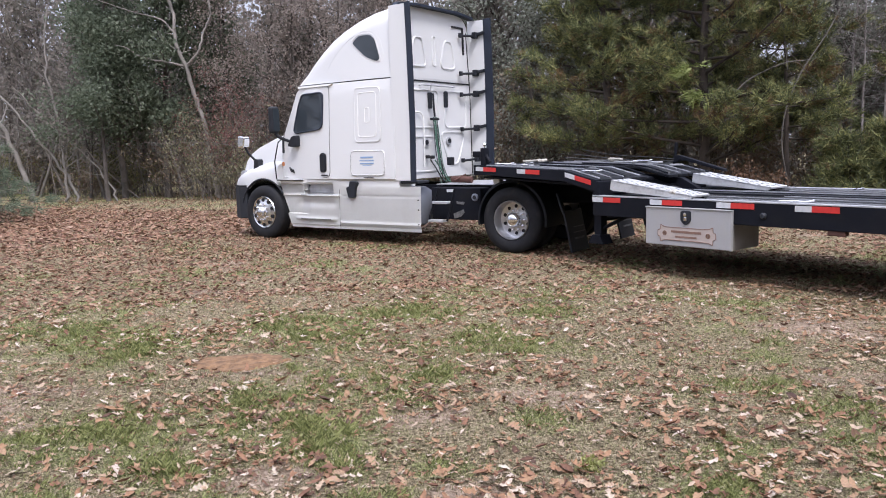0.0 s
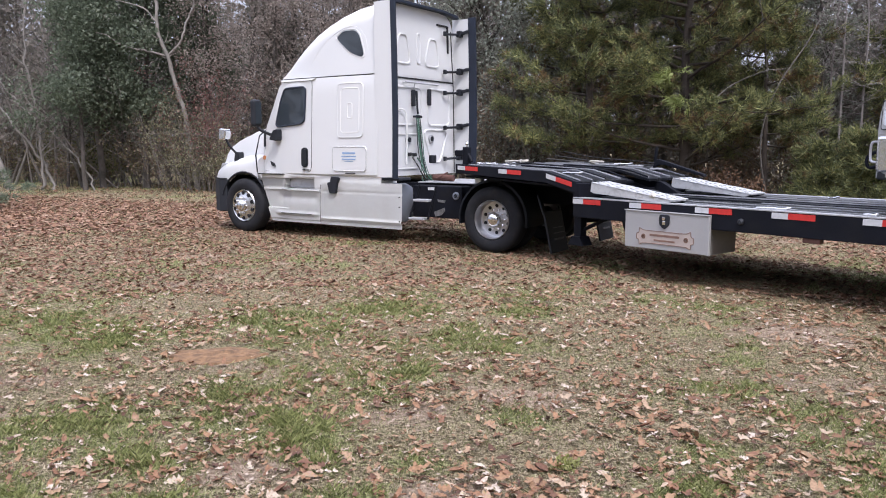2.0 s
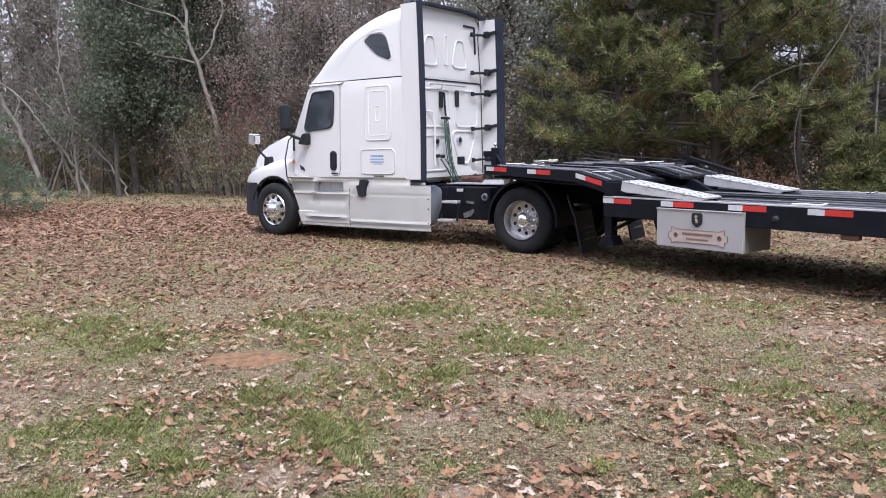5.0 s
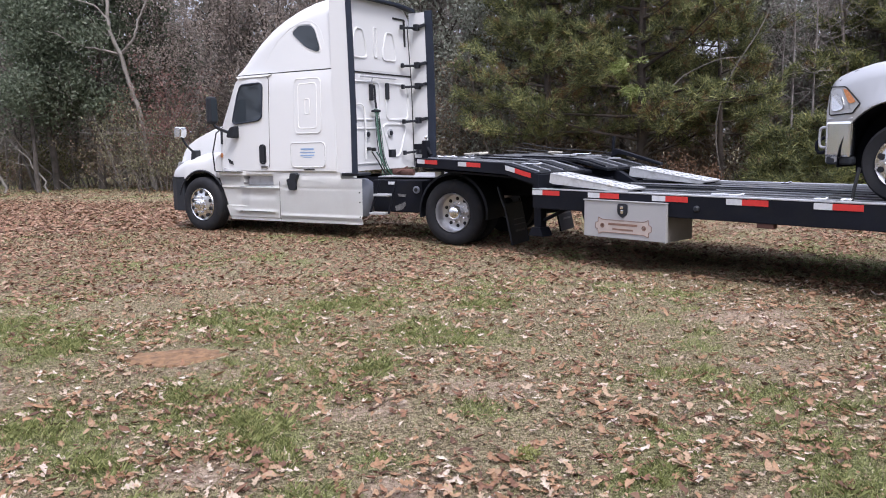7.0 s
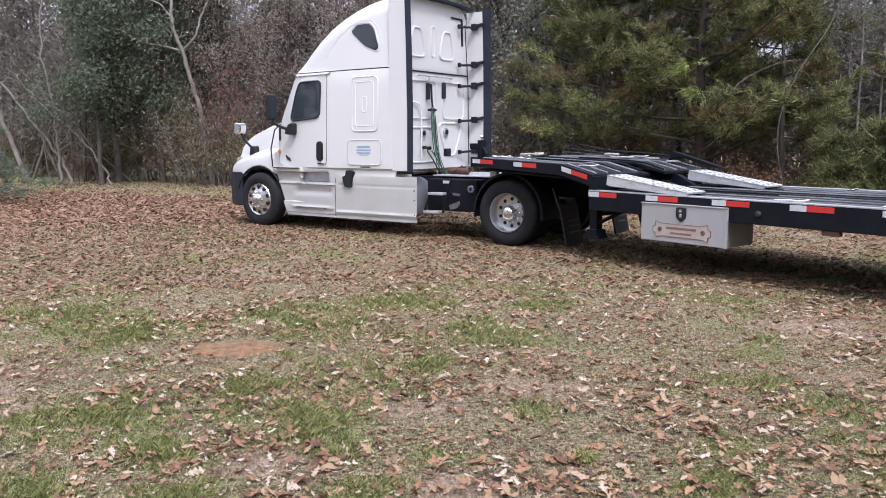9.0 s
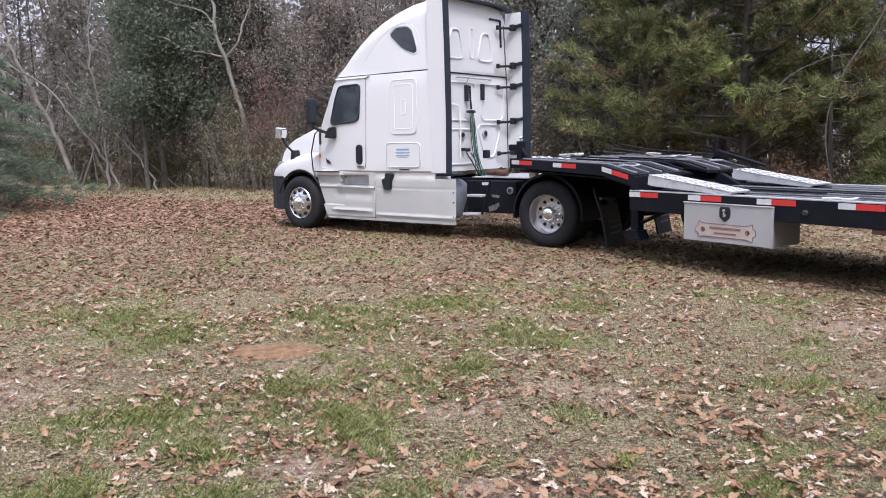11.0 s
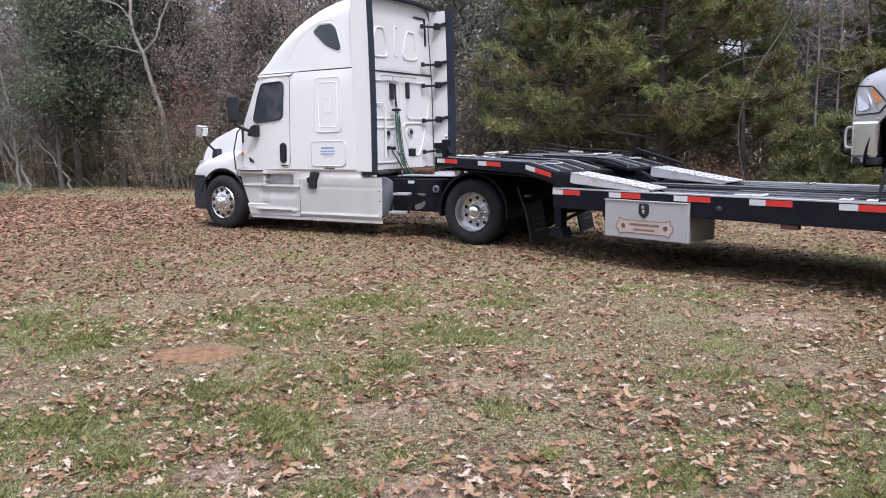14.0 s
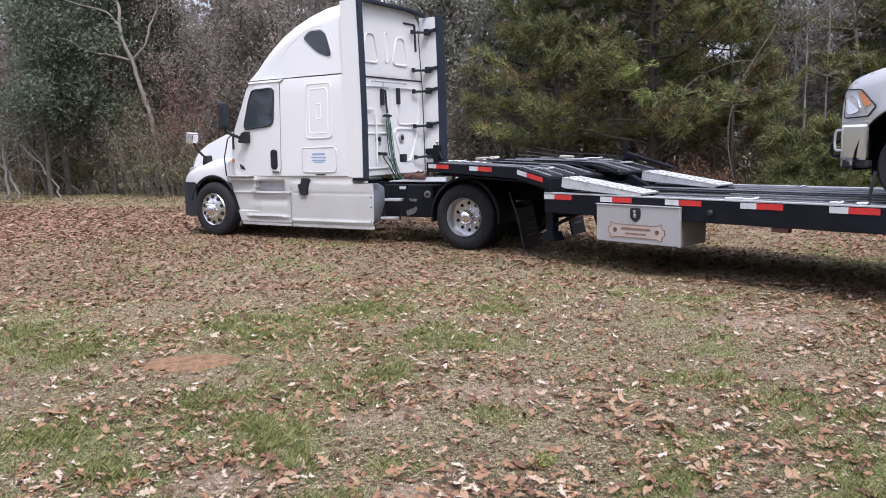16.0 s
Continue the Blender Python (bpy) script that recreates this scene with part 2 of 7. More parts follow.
def lathe(profile, centre, n=48, axis="y", caps=True):
    """Turns (radius, distance along the axis) round an axis through centre."""
    bm = bmesh.new()
    rings = []
    for r, d in profile:
        ring = []
        for i in range(n):
            w = 2 * math.pi * i / n
            c, s = r * math.cos(w), r * math.sin(w)
            ring.append(bm.verts.new({"y": (centre[0] + c, centre[1] + d, centre[2] + s), "x": (centre[0] + d, centre[1] + c, centre[2] + s),
                                      "z": (centre[0] + c, centre[1] + s, centre[2] + d)}[axis]))
        rings.append(ring)
    for a, b in zip(rings, rings[1:]):
        for i in range(n):
            bm.faces.new((a[i], a[(i + 1) % n], b[(i + 1) % n], b[i]))
    for ring, r in ((rings[0], profile[0][0]), (rings[-1], profile[-1][0])):
        if r > 1e-4 and caps:
            bm.faces.new(ring)
    bmesh.ops.remove_doubles(bm, verts=bm.verts[:], dist=1e-5)
    return bm


def tube(pts, rad, n=8, bm=None, caps=True):
    """A round bar along points; rad is one radius or one for each point."""
    bm = bm or bmesh.new()
    pts = [Vector(p) for p in pts]
    rads = rad if isinstance(rad, (list, tuple)) else [rad] * len(pts)
    rings, up = [], None
    for i, p in enumerate(pts):
        d = (pts[min(i + 1, len(pts) - 1)] - pts[max(i - 1, 0)]).normalized()
        if up is None:
            up = d.orthogonal().normalized()
        up = (up - d * up.dot(d)).normalized()
        side = d.cross(up)
        rings.append([bm.verts.new(p + rads[i] * (math.cos(2 * math.pi * j / n) * up + math.sin(2 * math.pi * j / n) * side)) for j in range(n)])
    for a, b in zip(rings, rings[1:]):
        for j in range(n):
            bm.faces.new((a[j], a[(j + 1) % n], b[(j + 1) % n], b[j]))
    if caps:
        bm.faces.new(rings[0][::-1])
        bm.faces.new(rings[-1])
    return bm


def curve_pts(pts, n=6):
    """Points along a smooth curve through those given."""
    p = [Vector(q) for q in pts]
    p = [2 * p[0] - p[1]] + p + [2 * p[-1] - p[-2]]
    out = []
    for i in range(1, len(p) - 2):
        for j in range(n):
            t = j / n
            a, b, c, d = p[i - 1:i + 3]
            out.append(0.5 * (2 * b + (c - a) * t + (2 * a - 5 * b + 4 * c - d) * t * t + (3 * b - a - 3 * c + d) * t ** 3))
    return out + [p[-2]]


def interp(x, table):
    """The value at x in a table of (x, value) rows."""
    return float(np.interp(x, [a for a, _ in table], [b for _, b in table]))


def wheel(parent, c, side, kind, r=0.505, width=0.28, rim_share=0.594):
    """A tyre and its rim. side -1: the outer face looks to minus y."""
    cx, cy, cz = c
    s = -side
    rr = rim_share * r
    prof = [(rr, 0.02), (rr + 0.03, 0.0), (rr + 0.10, -0.012), (r - 0.045, 0.0), (r - 0.012, 0.025), (r, 0.05), (r, width - 0.05),
            (r - 0.045, width), (rr + 0.03, width), (rr - 0.01, width - 0.03), (rr - 0.01, 0.03)]
    root = part("wheel", lathe([(q, s * d) for q, d in prof] + [(prof[0][0], s * prof[0][1])], c, 56, "y", False), RUBBER, parent, "black rubber tyre on a bright rim", True)
    grooves = bmesh.new()
    for k in range(4):
        d = 0.055 + (width - 0.11) * (k + 0.5) / 4
        join(grooves, lathe([(r + 0.001, s * (d - 0.006)), (r + 0.002, s * d), (r + 0.001, s * (d + 0.006))], c, 56, "y", False))
    part("tread_groove", grooves, SEAM, root)
    if kind == "convex":
        rim = [(rr + 0.004, 0.012), (rr - 0.008, -0.004), (rr - 0.03, 0.012), (rr - 0.045, 0.012), (rr * 0.62, -0.012), (rr * 0.5, -0.03), (rr * 0.3, -0.03)]
        hubp = [(rr * 0.36, -0.02), (rr * 0.36, -0.045), (rr * 0.27, -0.06), (rr * 0.26, -0.1), (rr * 0.2, -0.115), (0.0, -0.118)]
        holes_r, hole_d, nut_r, nut_d = rr * 0.79, -0.008, rr * 0.5, -0.03
    else:
        rim = [(rr + 0.004, 0.012), (rr - 0.008, -0.004), (rr - 0.02, 0.02), (rr - 0.03, 0.1), (rr * 0.9, 0.165)]
        hubp = [(rr * 0.38, 0.17), (rr * 0.37, 0.08), (rr * 0.34, 0.045), (rr * 0.26, 0.02), (rr * 0.14, 0.006), (0.0, 0.0)]
        holes_r, hole_d, nut_r, nut_d = rr * 0.69, 0.169, rr * 0.5, 0.16
    part("rim", lathe([(q, s * d) for q, d in rim], c, 56, "y", False), ALU if kind == "convex" else SATIN, root, "polished aluminium rim", True)
    if kind == "concave":
        part("wheel_disc", lathe([(rr * 0.91, s * 0.163), (rr * 0.84, s * 0.172), (rr * 0.5, s * 0.175), (rr * 0.3, s * 0.175)], c, 48, "y", False), SATIN, root, "dull aluminium wheel disc", True)
    part("hub", lathe([(q, s * d) for q, d in hubp], c, 32), CHROME, root, "chrome hub cover", True)
    for k in range(10):
        w = 2 * math.pi * (k + 0.5) / 10
        p = (cx + holes_r * math.cos(w), cy + s * hole_d, cz + holes_r * math.sin(w))
        ring = [((0.115 if kind == "convex" else 0.09) * rr * f, dd) for f, dd in ((1.05, s * 0.004), (1.0, -s * 0.003), (0.0, -s * 0.003))]
        part("hand_hole", lathe(ring, p, 12), SEAM, root)
        w += math.pi / 10
        p = (cx + nut_r * math.cos(w), cy + s * nut_d, cz + nut_r * math.sin(w))
        part("wheel_nut", lathe([(0.045 * rr * 1.3, s * 0.01), (0.045 * rr * 1.2, -s * 0.03), (0.0, -s * 0.04)], p, 8), CHROME, root)
    return root


# ---- ground ----
def lattice(i, j, seed):
    """A fixed random value, -1 to 1, for each crossing of a grid."""
    h = np.sin(i * 127.1 + j * 311.7 + seed * 74.7) * 43758.5453
    return 2 * (h - np.floor(h)) - 1


def lumps(x, y, s, seed):
    """Smooth random lumps, about -1 to 1, s of them to a metre."""
    x, y = np.asarray(x, float) * s + 71.3, np.asarray(y, float) * s + 19.7
    x, y = 0.88 * x - 0.47 * y, 0.47 * x + 0.88 * y
    i, j = np.floor(x), np.floor(y)
    u, v = x - i, y - j
    u, v = u * u * (3 - 2 * u), v * v * (3 - 2 * v)
    low = lattice(i, j, seed) * (1 - u) + lattice(i + 1, j, seed) * u
    high = lattice(i, j + 1, seed) * (1 - u) + lattice(i + 1, j + 1, seed) * u
    return low * (1 - v) + high * v


def smooth01(a, b, x):
    t = np.clip((x - a) / (b - a), 0, 1)
    return t * t * (3 - 2 * t)


def ground_height(x, y):
    near = np.maximum(0.0, 1 - np.hypot(x, y) / 60)
    return near * (0.02 * lumps(x, y, 0.45, 1) + 0.009 * lumps(x, y, 2.1, 4) + 0.004 * lumps(x, y, 6.0, 6))


# tufts of greener grass and places of bare sandy soil: middle, half lengths, strength
GREENS = [(-2.65, 6.7, 0.4, 0.45, 1.0), (-1.55, 7.4, 0.5, 0.4, 0.8), (-1.05, 6.8, 0.4, 0.6, 0.9), (-0.6, 7.6, 0.5, 0.4, 0.7), (-0.9, 5.5, 0.35, 0.35, 0.9), (-0.5, 5.6, 0.3, 0.35, 1.0),
          (-0.1, 5.6, 0.22, 0.22, 0.9), (-0.8, 4.5, 0.3, 0.3, 1.0), (-1.95, 4.6, 0.5, 0.4, 0.8), (-1.5, 4.05, 0.3, 0.3, 0.9), (-2.45, 4.4, 0.35, 0.3, 0.7), (-2.05, 3.4, 0.35, 0.25, 1.0),
          (-1.25, 3.5, 0.25, 0.2, 0.9), (-0.6, 4.15, 0.22, 0.22, 1.0), (-0.08, 3.95, 0.16, 0.16, 1.0), (-0.4, 3.55, 0.2, 0.15, 0.8), (0.56, 4.55, 0.16, 0.18, 0.9), (1.0, 7.6, 0.3, 0.4, 0.7),
          (1.4, 3.6, 0.35, 0.2, 0.55), (2.5, 3.1, 0.4, 0.3, 0.55), (4.2, 4.5, 0.5, 0.3, 0.4), (4.4, 6.1, 0.6, 0.5, 0.5), (0.75, 6.3, 0.35, 0.3, 0.5), (3.2, 3.5, 0.4, 0.3, 0.4), (-1.3, 5.2, 0.35, 0.3, 0.9)]
SOILS = [(0.03, 3.5, 0.3, 0.22, 1.0), (-0.9, 3.82, 0.28, 0.18, 0.9), (-3.2, 5.05, 0.5, 0.28, 0.7), (-2.8, 5.45, 0.4, 0.2, 0.6), (-0.15, 4.7, 0.22, 0.24, 0.8), (3.26, 6.6, 0.6, 0.45, 0.7),
         (1.45, 3.1, 0.4, 0.2, 0.7), (0.7, 5.0, 0.4, 0.35, 0.6), (2.8, 5.15, 0.5, 0.3, 0.5), (-1.35, 5.7, 0.4, 0.2, 0.6)]


def near_places(x, y, places):
    wx, wy = x + 0.12 * lumps(x, y, 3.0, 11), y + 0.12 * lumps(x, y, 3.0, 12)
    out = np.zeros(np.shape(x))
    for cx, cy, rx, ry, k in places:
        out = np.maximum(out, k * np.exp(-(((wx - cx) / rx) ** 2 + ((wy - cy) / ry) ** 2)))
    return out


def greenness(x, y):
    """How green and thick the grass grows, 0 to 1."""
    wild = 0.5 * lumps(x, y, 0.9, 21) + 0.4 * lumps(x, y, 2.6, 5) + 0.3 * lumps(x, y, 7.0, 2)
    return np.clip(1.0 * near_places(x, y, GREENS) * (0.75 + 0.5 * lumps(x, y, 5.0, 41)) + 0.56 * smooth01(-0.1, 0.8, wild) * (1 - bareness(x, y)), 0, 1)


def bareness(x, y):
    """Where the soil lies open, 0 to 1."""
    wild = 0.5 * lumps(x, y, 0.75, 33) + 0.4 * lumps(x, y, 2.1, 35) + 0.25 * lumps(x, y, 6.5, 37)
    return np.clip(0.9 * near_places(x, y, SOILS) * (0.8 + 0.5 * lumps(x, y, 6.0, 43)) + 0.5 * smooth01(0.25, 0.8, wild), 0, 1)


def ground_material():
    """Straw grass, green grass and soil; the patches follow the same map as the blades."""
    m = bpy.data.materials.new("patchy_grass_and_soil")
    m.use_nodes = True
    n, l = m.node_tree.nodes, m.node_tree.links
    b = n["Principled BSDF"]
    co = n.new("ShaderNodeTexCoord")
    def nz(s, d=5, ro=0.6):
        t = n.new("ShaderNodeTexNoise")
        t.inputs["Scale"].default_value, t.inputs["Detail"].default_value, t.inputs["Roughness"].default_value = s, d, ro
        l.new(co.outputs["Object"], t.inputs["Vector"])
        return t
    def ramp(src, stops):
        r = n.new("ShaderNodeValToRGB")
        e = r.color_ramp.elements
        while len(e) < len(stops):
            e.new(0.5)
        for i, (p, c) in enumerate(stops):
            e[i].position, e[i].color = p, (*c, 1)
        l.new(src, r.inputs[0])
        return r.outputs[0]
    def mix(f, a, c):
        x = n.new("ShaderNodeMix")
        x.data_type = "RGBA"
        l.new(f, x.inputs[0])
        l.new(a, x.inputs[6])
        l.new(c, x.inputs[7])
        return x.outputs[2]
    fine, mid, ragged = nz(42, 9, 0.85), nz(24, 9, 0.85), nz(16, 5, 0.7)
    cover = n.new("ShaderNodeAttribute")
    cover.attribute_name = "cover"
    kinds = n.new("ShaderNodeSeparateColor")
    l.new(cover.outputs["Color"], kinds.inputs[0])
    def frayed(src):
        """The edge of a patch, broken up."""
        f = n.new("ShaderNodeMath")
        f.operation = "MULTIPLY_ADD"
        l.new(ragged.outputs["Fac"], f.inputs[0])
        f.inputs[1].default_value = 1.3
        l.new(src, f.inputs[2])
        return f.outputs[0]
    # dark ramp ends paint crevice shade into the colour, along with the bump
    grass = ramp(fine.outputs["Fac"], [(0.4, (0.04, 0.0287, 0.0203)), (0.49, (0.152, 0.122, 0.0712)), (0.58, (0.445, 0.371, 0.251))])
    green = ramp(fine.outputs["Fac"], [(0.4, (0.036, 0.038, 0.017)), (0.49, (0.124, 0.144, 0.05)), (0.59, (0.36, 0.378, 0.165))])
    soil = ramp(mid.outputs["Fac"], [(0.36, (0.1, 0.068, 0.05)), (0.49, (0.29, 0.212, 0.158)), (0.62, (0.56, 0.44, 0.35))])
    gf = ramp(frayed(kinds.outputs[0]), [(0.7, (0, 0, 0)), (1.35, (0.85, 0.85, 0.85))])
    sf = ramp(frayed(kinds.outputs[1]), [(0.85, (0, 0, 0)), (1.35, (0.85, 0.85, 0.85))])
    l.new(mix(sf, mix(gf, grass, green), soil), b.inputs["Base Color"])
    b.inputs["Roughness"].default_value = 0.95
    b.inputs["Specular IOR Level"].default_value = 0.15
    bp = n.new("ShaderNodeBump")
    bp.inputs["Strength"].default_value, bp.inputs["Distance"].default_value = 0.9, 0.03
    l.new(fine.outputs["Fac"], bp.inputs["Height"])
    l.new(bp.outputs[0], b.inputs["Normal"])
    return m


GROUND = ground_material()
far_steps = [15 * 1.12 ** i for i in range(46)]
side_steps = sorted({round(k * v, 3) for k in (-1, 1) for v in [i * 0.11 for i in range(50)] + [5.5 + i * 0.4 for i in range(24)] + far_steps})
deep_steps = sorted({round(v, 3) for v in [2 + i * 0.11 for i in range(56)] + [8.1 + i * 0.25 for i in range(24)] + [14.2 + i * 0.6 for i in range(18)] + [1.8 - i * 0.4 for i in range(22)] + [10 + v for v in far_steps] + [10 - v for v in far_steps]})
gx, gy = np.meshgrid(side_steps, deep_steps)
gx, gy = gx.ravel(), gy.ravel()
gn, gm = len(side_steps), len(deep_steps)
gfaces = [(j * gn + i, j * gn + i + 1, (j + 1) * gn + i + 1, (j + 1) * gn + i) for j in range(gm - 1) for i in range(gn - 1)]
ground = raw("ground", np.stack([gx, gy, ground_height(gx, gy)], 1).tolist(), gfaces, GROUND, smooth=True)
cover_map = ground.data.color_attributes.new("cover", "FLOAT_COLOR", "POINT")
cover_map.data.foreach_set("color", np.stack([greenness(gx, gy), bareness(gx, gy), np.zeros(len(gx)), np.ones(len(gx))], 1).astype(np.float32).ravel())
tagged(ground, "patchy thin lawn of green and straw grass over sandy soil", "ground", kind="structure")

rng = np.random.default_rng(7)


def scatter_pieces(centres, protos, sizes, spin, tilt, lift):
    """Lays copies of small pieces, given as (verts, faces), at centres; returns all their verts and faces."""
    vs, fs, base = [], [], 0
    which = rng.integers(0, len(protos), len(centres))
    for k, (pv, pf) in enumerate(protos):
        idx = np.where(which == k)[0]
        if not len(idx):
            continue
        a, tx, ty = spin[idx], tilt[idx, 0], tilt[idx, 1]
        ca, sa = np.cos(a), np.sin(a)
        v = pv[None] * sizes[idx, None, None]
        x, y, z = v[..., 0], v[..., 1], v[..., 2]
        z = z + x * tx[:, None] + y * ty[:, None]
        xx = x * ca[:, None] - y * sa[:, None] + centres[idx, 0, None]
        yy = x * sa[:, None] + y * ca[:, None] + centres[idx, 1, None]
        zz = z + centres[idx, 2, None] + lift
        vs.append(np.stack([xx, yy, zz], -1).reshape(-1, 3))
        off = base + np.arange(len(idx))[:, None, None] * len(pv)
        fs.append((np.array(pf)[None] + off).reshape(-1, len(pf[0])))
        base += len(idx) * len(pv)
    return np.concatenate(vs), np.concatenate(fs)


def fast_mesh(name, v, f, material, parent=None):
    """A mesh from arrays of vertices and equal-sided faces."""
    me = bpy.data.meshes.new(name)
    k = f.shape[1]
    me.vertices.add(len(v))
    me.vertices.foreach_set("co", v.astype(np.float32).ravel())
    me.loops.add(f.size)
    me.loops.foreach_set("vertex_index", f.astype(np.int32).ravel())
    me.polygons.add(len(f))
    me.polygons.foreach_set("loop_start", np.arange(0, f.size, k, dtype=np.int32))
    me.update(calc_edges=True)
    me.validate()
    me.materials.append(material)
    ob = new(name, me)
    if parent:
        ob.parent = parent
    return ob


def oak_leaf(seed, lobes):
    """A dry curled leaf, 1 long: strips on both sides of a midrib, folded up, crumpled and wavy, with lobes."""
    r = random.Random(seed)
    n = 9 if lobes else 6
    rows = []
    fold, curl, twist = r.uniform(-0.15, 0.7), r.uniform(-0.5, 0.8), r.uniform(-0.6, 0.6)
    broad = r.uniform(0.19, 0.3)
    for i in range(n):
        t = i / (n - 1)
        w = broad * math.sin(math.pi * min(1, t * 0.9 + 0.06)) ** 0.8
        if lobes:
            w *= (1.3, 0.42)[i % 2]
        if t > 0.93:
            w = 0.02
        z = curl * (t - 0.5) ** 2 + r.uniform(-0.03, 0.03)
        wl, wr = w * r.uniform(0.6, 1.25), w * r.uniform(0.6, 1.25)
        sl, sr = r.uniform(-0.05, 0.09), r.uniform(-0.05, 0.09)
        bend = 0.12 * math.sin(2.5 * t + seed)
        rows.append(((t - 0.5 + 0.2 * w, bend + wl, z + fold * wl + twist * wl * (t - .5) + sl), (t - 0.5, bend, z), (t - 0.5 + 0.2 * w, bend - wr, z + fold * wr - twist * wr * (t - .5) + sr)))
    v = np.array([p for row in rows for p in row])
    f = []
    for i in range(n - 1):
        a, b = 3 * i, 3 * i + 3
        f += [(a, a + 1, b + 1, b), (a + 1, a + 2, b + 2, b + 1)]
    v[:, 2] -= v[:, 2].min()
    return v, f


LEAFP = [oak_leaf(i, i % 4 != 0) for i in range(14)]
FARP = [(np.array([(-.5, -.22, .02), (.1, -.3, .2), (.5, .05, .06), (-.05, .28, .16)]), [(0, 1, 2, 3)]),
        (np.array([(-.5, .0, .1), (.0, -.26, .02), (.5, -.1, .2), (.1, .3, .05)]), [(0, 1, 2, 3)])]
def folded_leaf(seed):
    """A plain leaf of two folded halves, for those farther off."""
    r = random.Random(seed)
    f, c = r.uniform(0.1, 0.6), r.uniform(-0.1, 0.25)
    w, u = r.uniform(0.2, 0.32), r.uniform(0.2, 0.32)
    v = np.array([(-0.5, 0, c), (0.0, w, f * w), (0.5, 0.03, c), (0.0, -u, f * u), (0.05, 0, 0)])
    v[:, 2] -= v[:, 2].min()
    return v, [(0, 4, 1), (4, 2, 1), (0, 3, 4), (4, 3, 2)]


MIDP = [folded_leaf(i) for i in range(8)]
LITTER = leafy("dry_oak_leaves", [(0.104, 0.054, 0.038), (0.191, 0.0964, 0.0616), (0.273, 0.146, 0.0866), (0.325, 0.186, 0.107), (0.365, 0.237, 0.149), (0.435, 0.328, 0.238), (0.58, 0.488, 0.419)], 0.7, 0.15, 0.1, 70)


RUSSET = leafy("russet_leaf_carpet", [(0.0972, 0.0492, 0.0354), (0.173, 0.0887, 0.0585), (0.254, 0.137, 0.0867), (0.324, 0.189, 0.122), (0.421, 0.297, 0.217)], 0.8, 0.12, 0.1, 45)
CLAY = ((-1.6, 6.1, 0.46, 0.33),)


def off_clay(x, y):
    """True where no bare clay lies."""
    ok = np.ones(len(x), bool)
    for cx, cy, rx, ry in CLAY:
        ok &= ((x - cx) / rx) ** 2 + ((y - cy) / ry) ** 2 > rng.uniform(0.5, 1.0, len(x))
    return ok


def litter_density(x, y):
    """How thickly the leaves lie, 0 to 1."""
    d = 0.48 + 0.34 * smooth01(6, 13, y + 0.25 * x + 1.5) + 0.5 * smooth01(-1, -5, x) * smooth01(7, 12, y)
    d = d + 0.34 * lumps(x, y, 0.8, 3.0) + 0.3 * lumps(x, y, 2.6, 8.0) - 0.12 * near_places(x, y, GREENS) - 0.15 * near_places(x, y, SOILS)
    d = np.clip(d, 0.05, 1)
    return d * (1 - 0.9 * smooth01(17.5, 20.5, y + 0.47 * x + 0.8 * lumps(x, y, 0.5, 1.0)))


def litter_points(rmin, rmax, per_m2, a0=-40, a1=48):
    area = (rmax ** 2 - rmin ** 2) / 2 * radians(a1 - a0)
    n = int(area * per_m2)
    r = np.sqrt(rng.uniform(rmin ** 2, rmax ** 2, n))
    a = np.radians(rng.uniform(a0, a1, n))
    x, y = r * np.sin(a), r * np.cos(a)
    keep = (rng.uniform(0, 1, n) < litter_density(x, y)) & off_clay(x, y)
    x, y = x[keep], y[keep]
    return np.stack([x, y, ground_height(x, y)], 1)


def litter_piles(rmin, rmax, count, each):
    """Small drifts of leaves lying on one another: some placed to fit the camera's view, the others strewn."""
    out = []
    spots = [(2.05, 4.35), (1.35, 4.4), (2.5, 4.0), (-0.05, 5.1), (0.35, 3.55), (1.25, 4.75), (0.1, 5.0), (-1.6, 7.9), (-1.9, 7.2), (-1.3, 6.55), (3.4, 3.7), (0.95, 4.9), (-1.55, 3.9), (0.3, 3.9)]
    for k in range(count + len(spots)):
        r, a = math.sqrt(rng.uniform(rmin ** 2, rmax ** 2)), radians(rng.uniform(-38, 46))
        n = int(rng.integers(each // 2, each * 2))
        w = rng.uniform(0.08, 0.22)
        cx, cy = r * math.sin(a), r * math.cos(a)
        if k < len(spots):
            (cx, cy), n, w = spots[k], each * 2, 0.17
        x, y = cx + rng.normal(0, w * 1.3, n), cy + rng.normal(0, w, n)
        ok = off_clay(x, y)
        x, y = x[ok], y[ok]
        out.append(np.stack([x, y, ground_height(x, y) + rng.uniform(0, 0.03, len(x))], 1))
    return np.concatenate(out)


def litter(name, pts, protos, smin, smax, lift, label):
    n = len(pts)
    v, f = scatter_pieces(pts, protos, rng.uniform(smin, smax, n), rng.uniform(0, 6.28, n), rng.normal(0, 0.24, (n, 2)), lift)
    return tagged(fast_mesh(name, v, f, RUSSET if "litter" in name else LITTER), label, "leaves", kind="stuff")


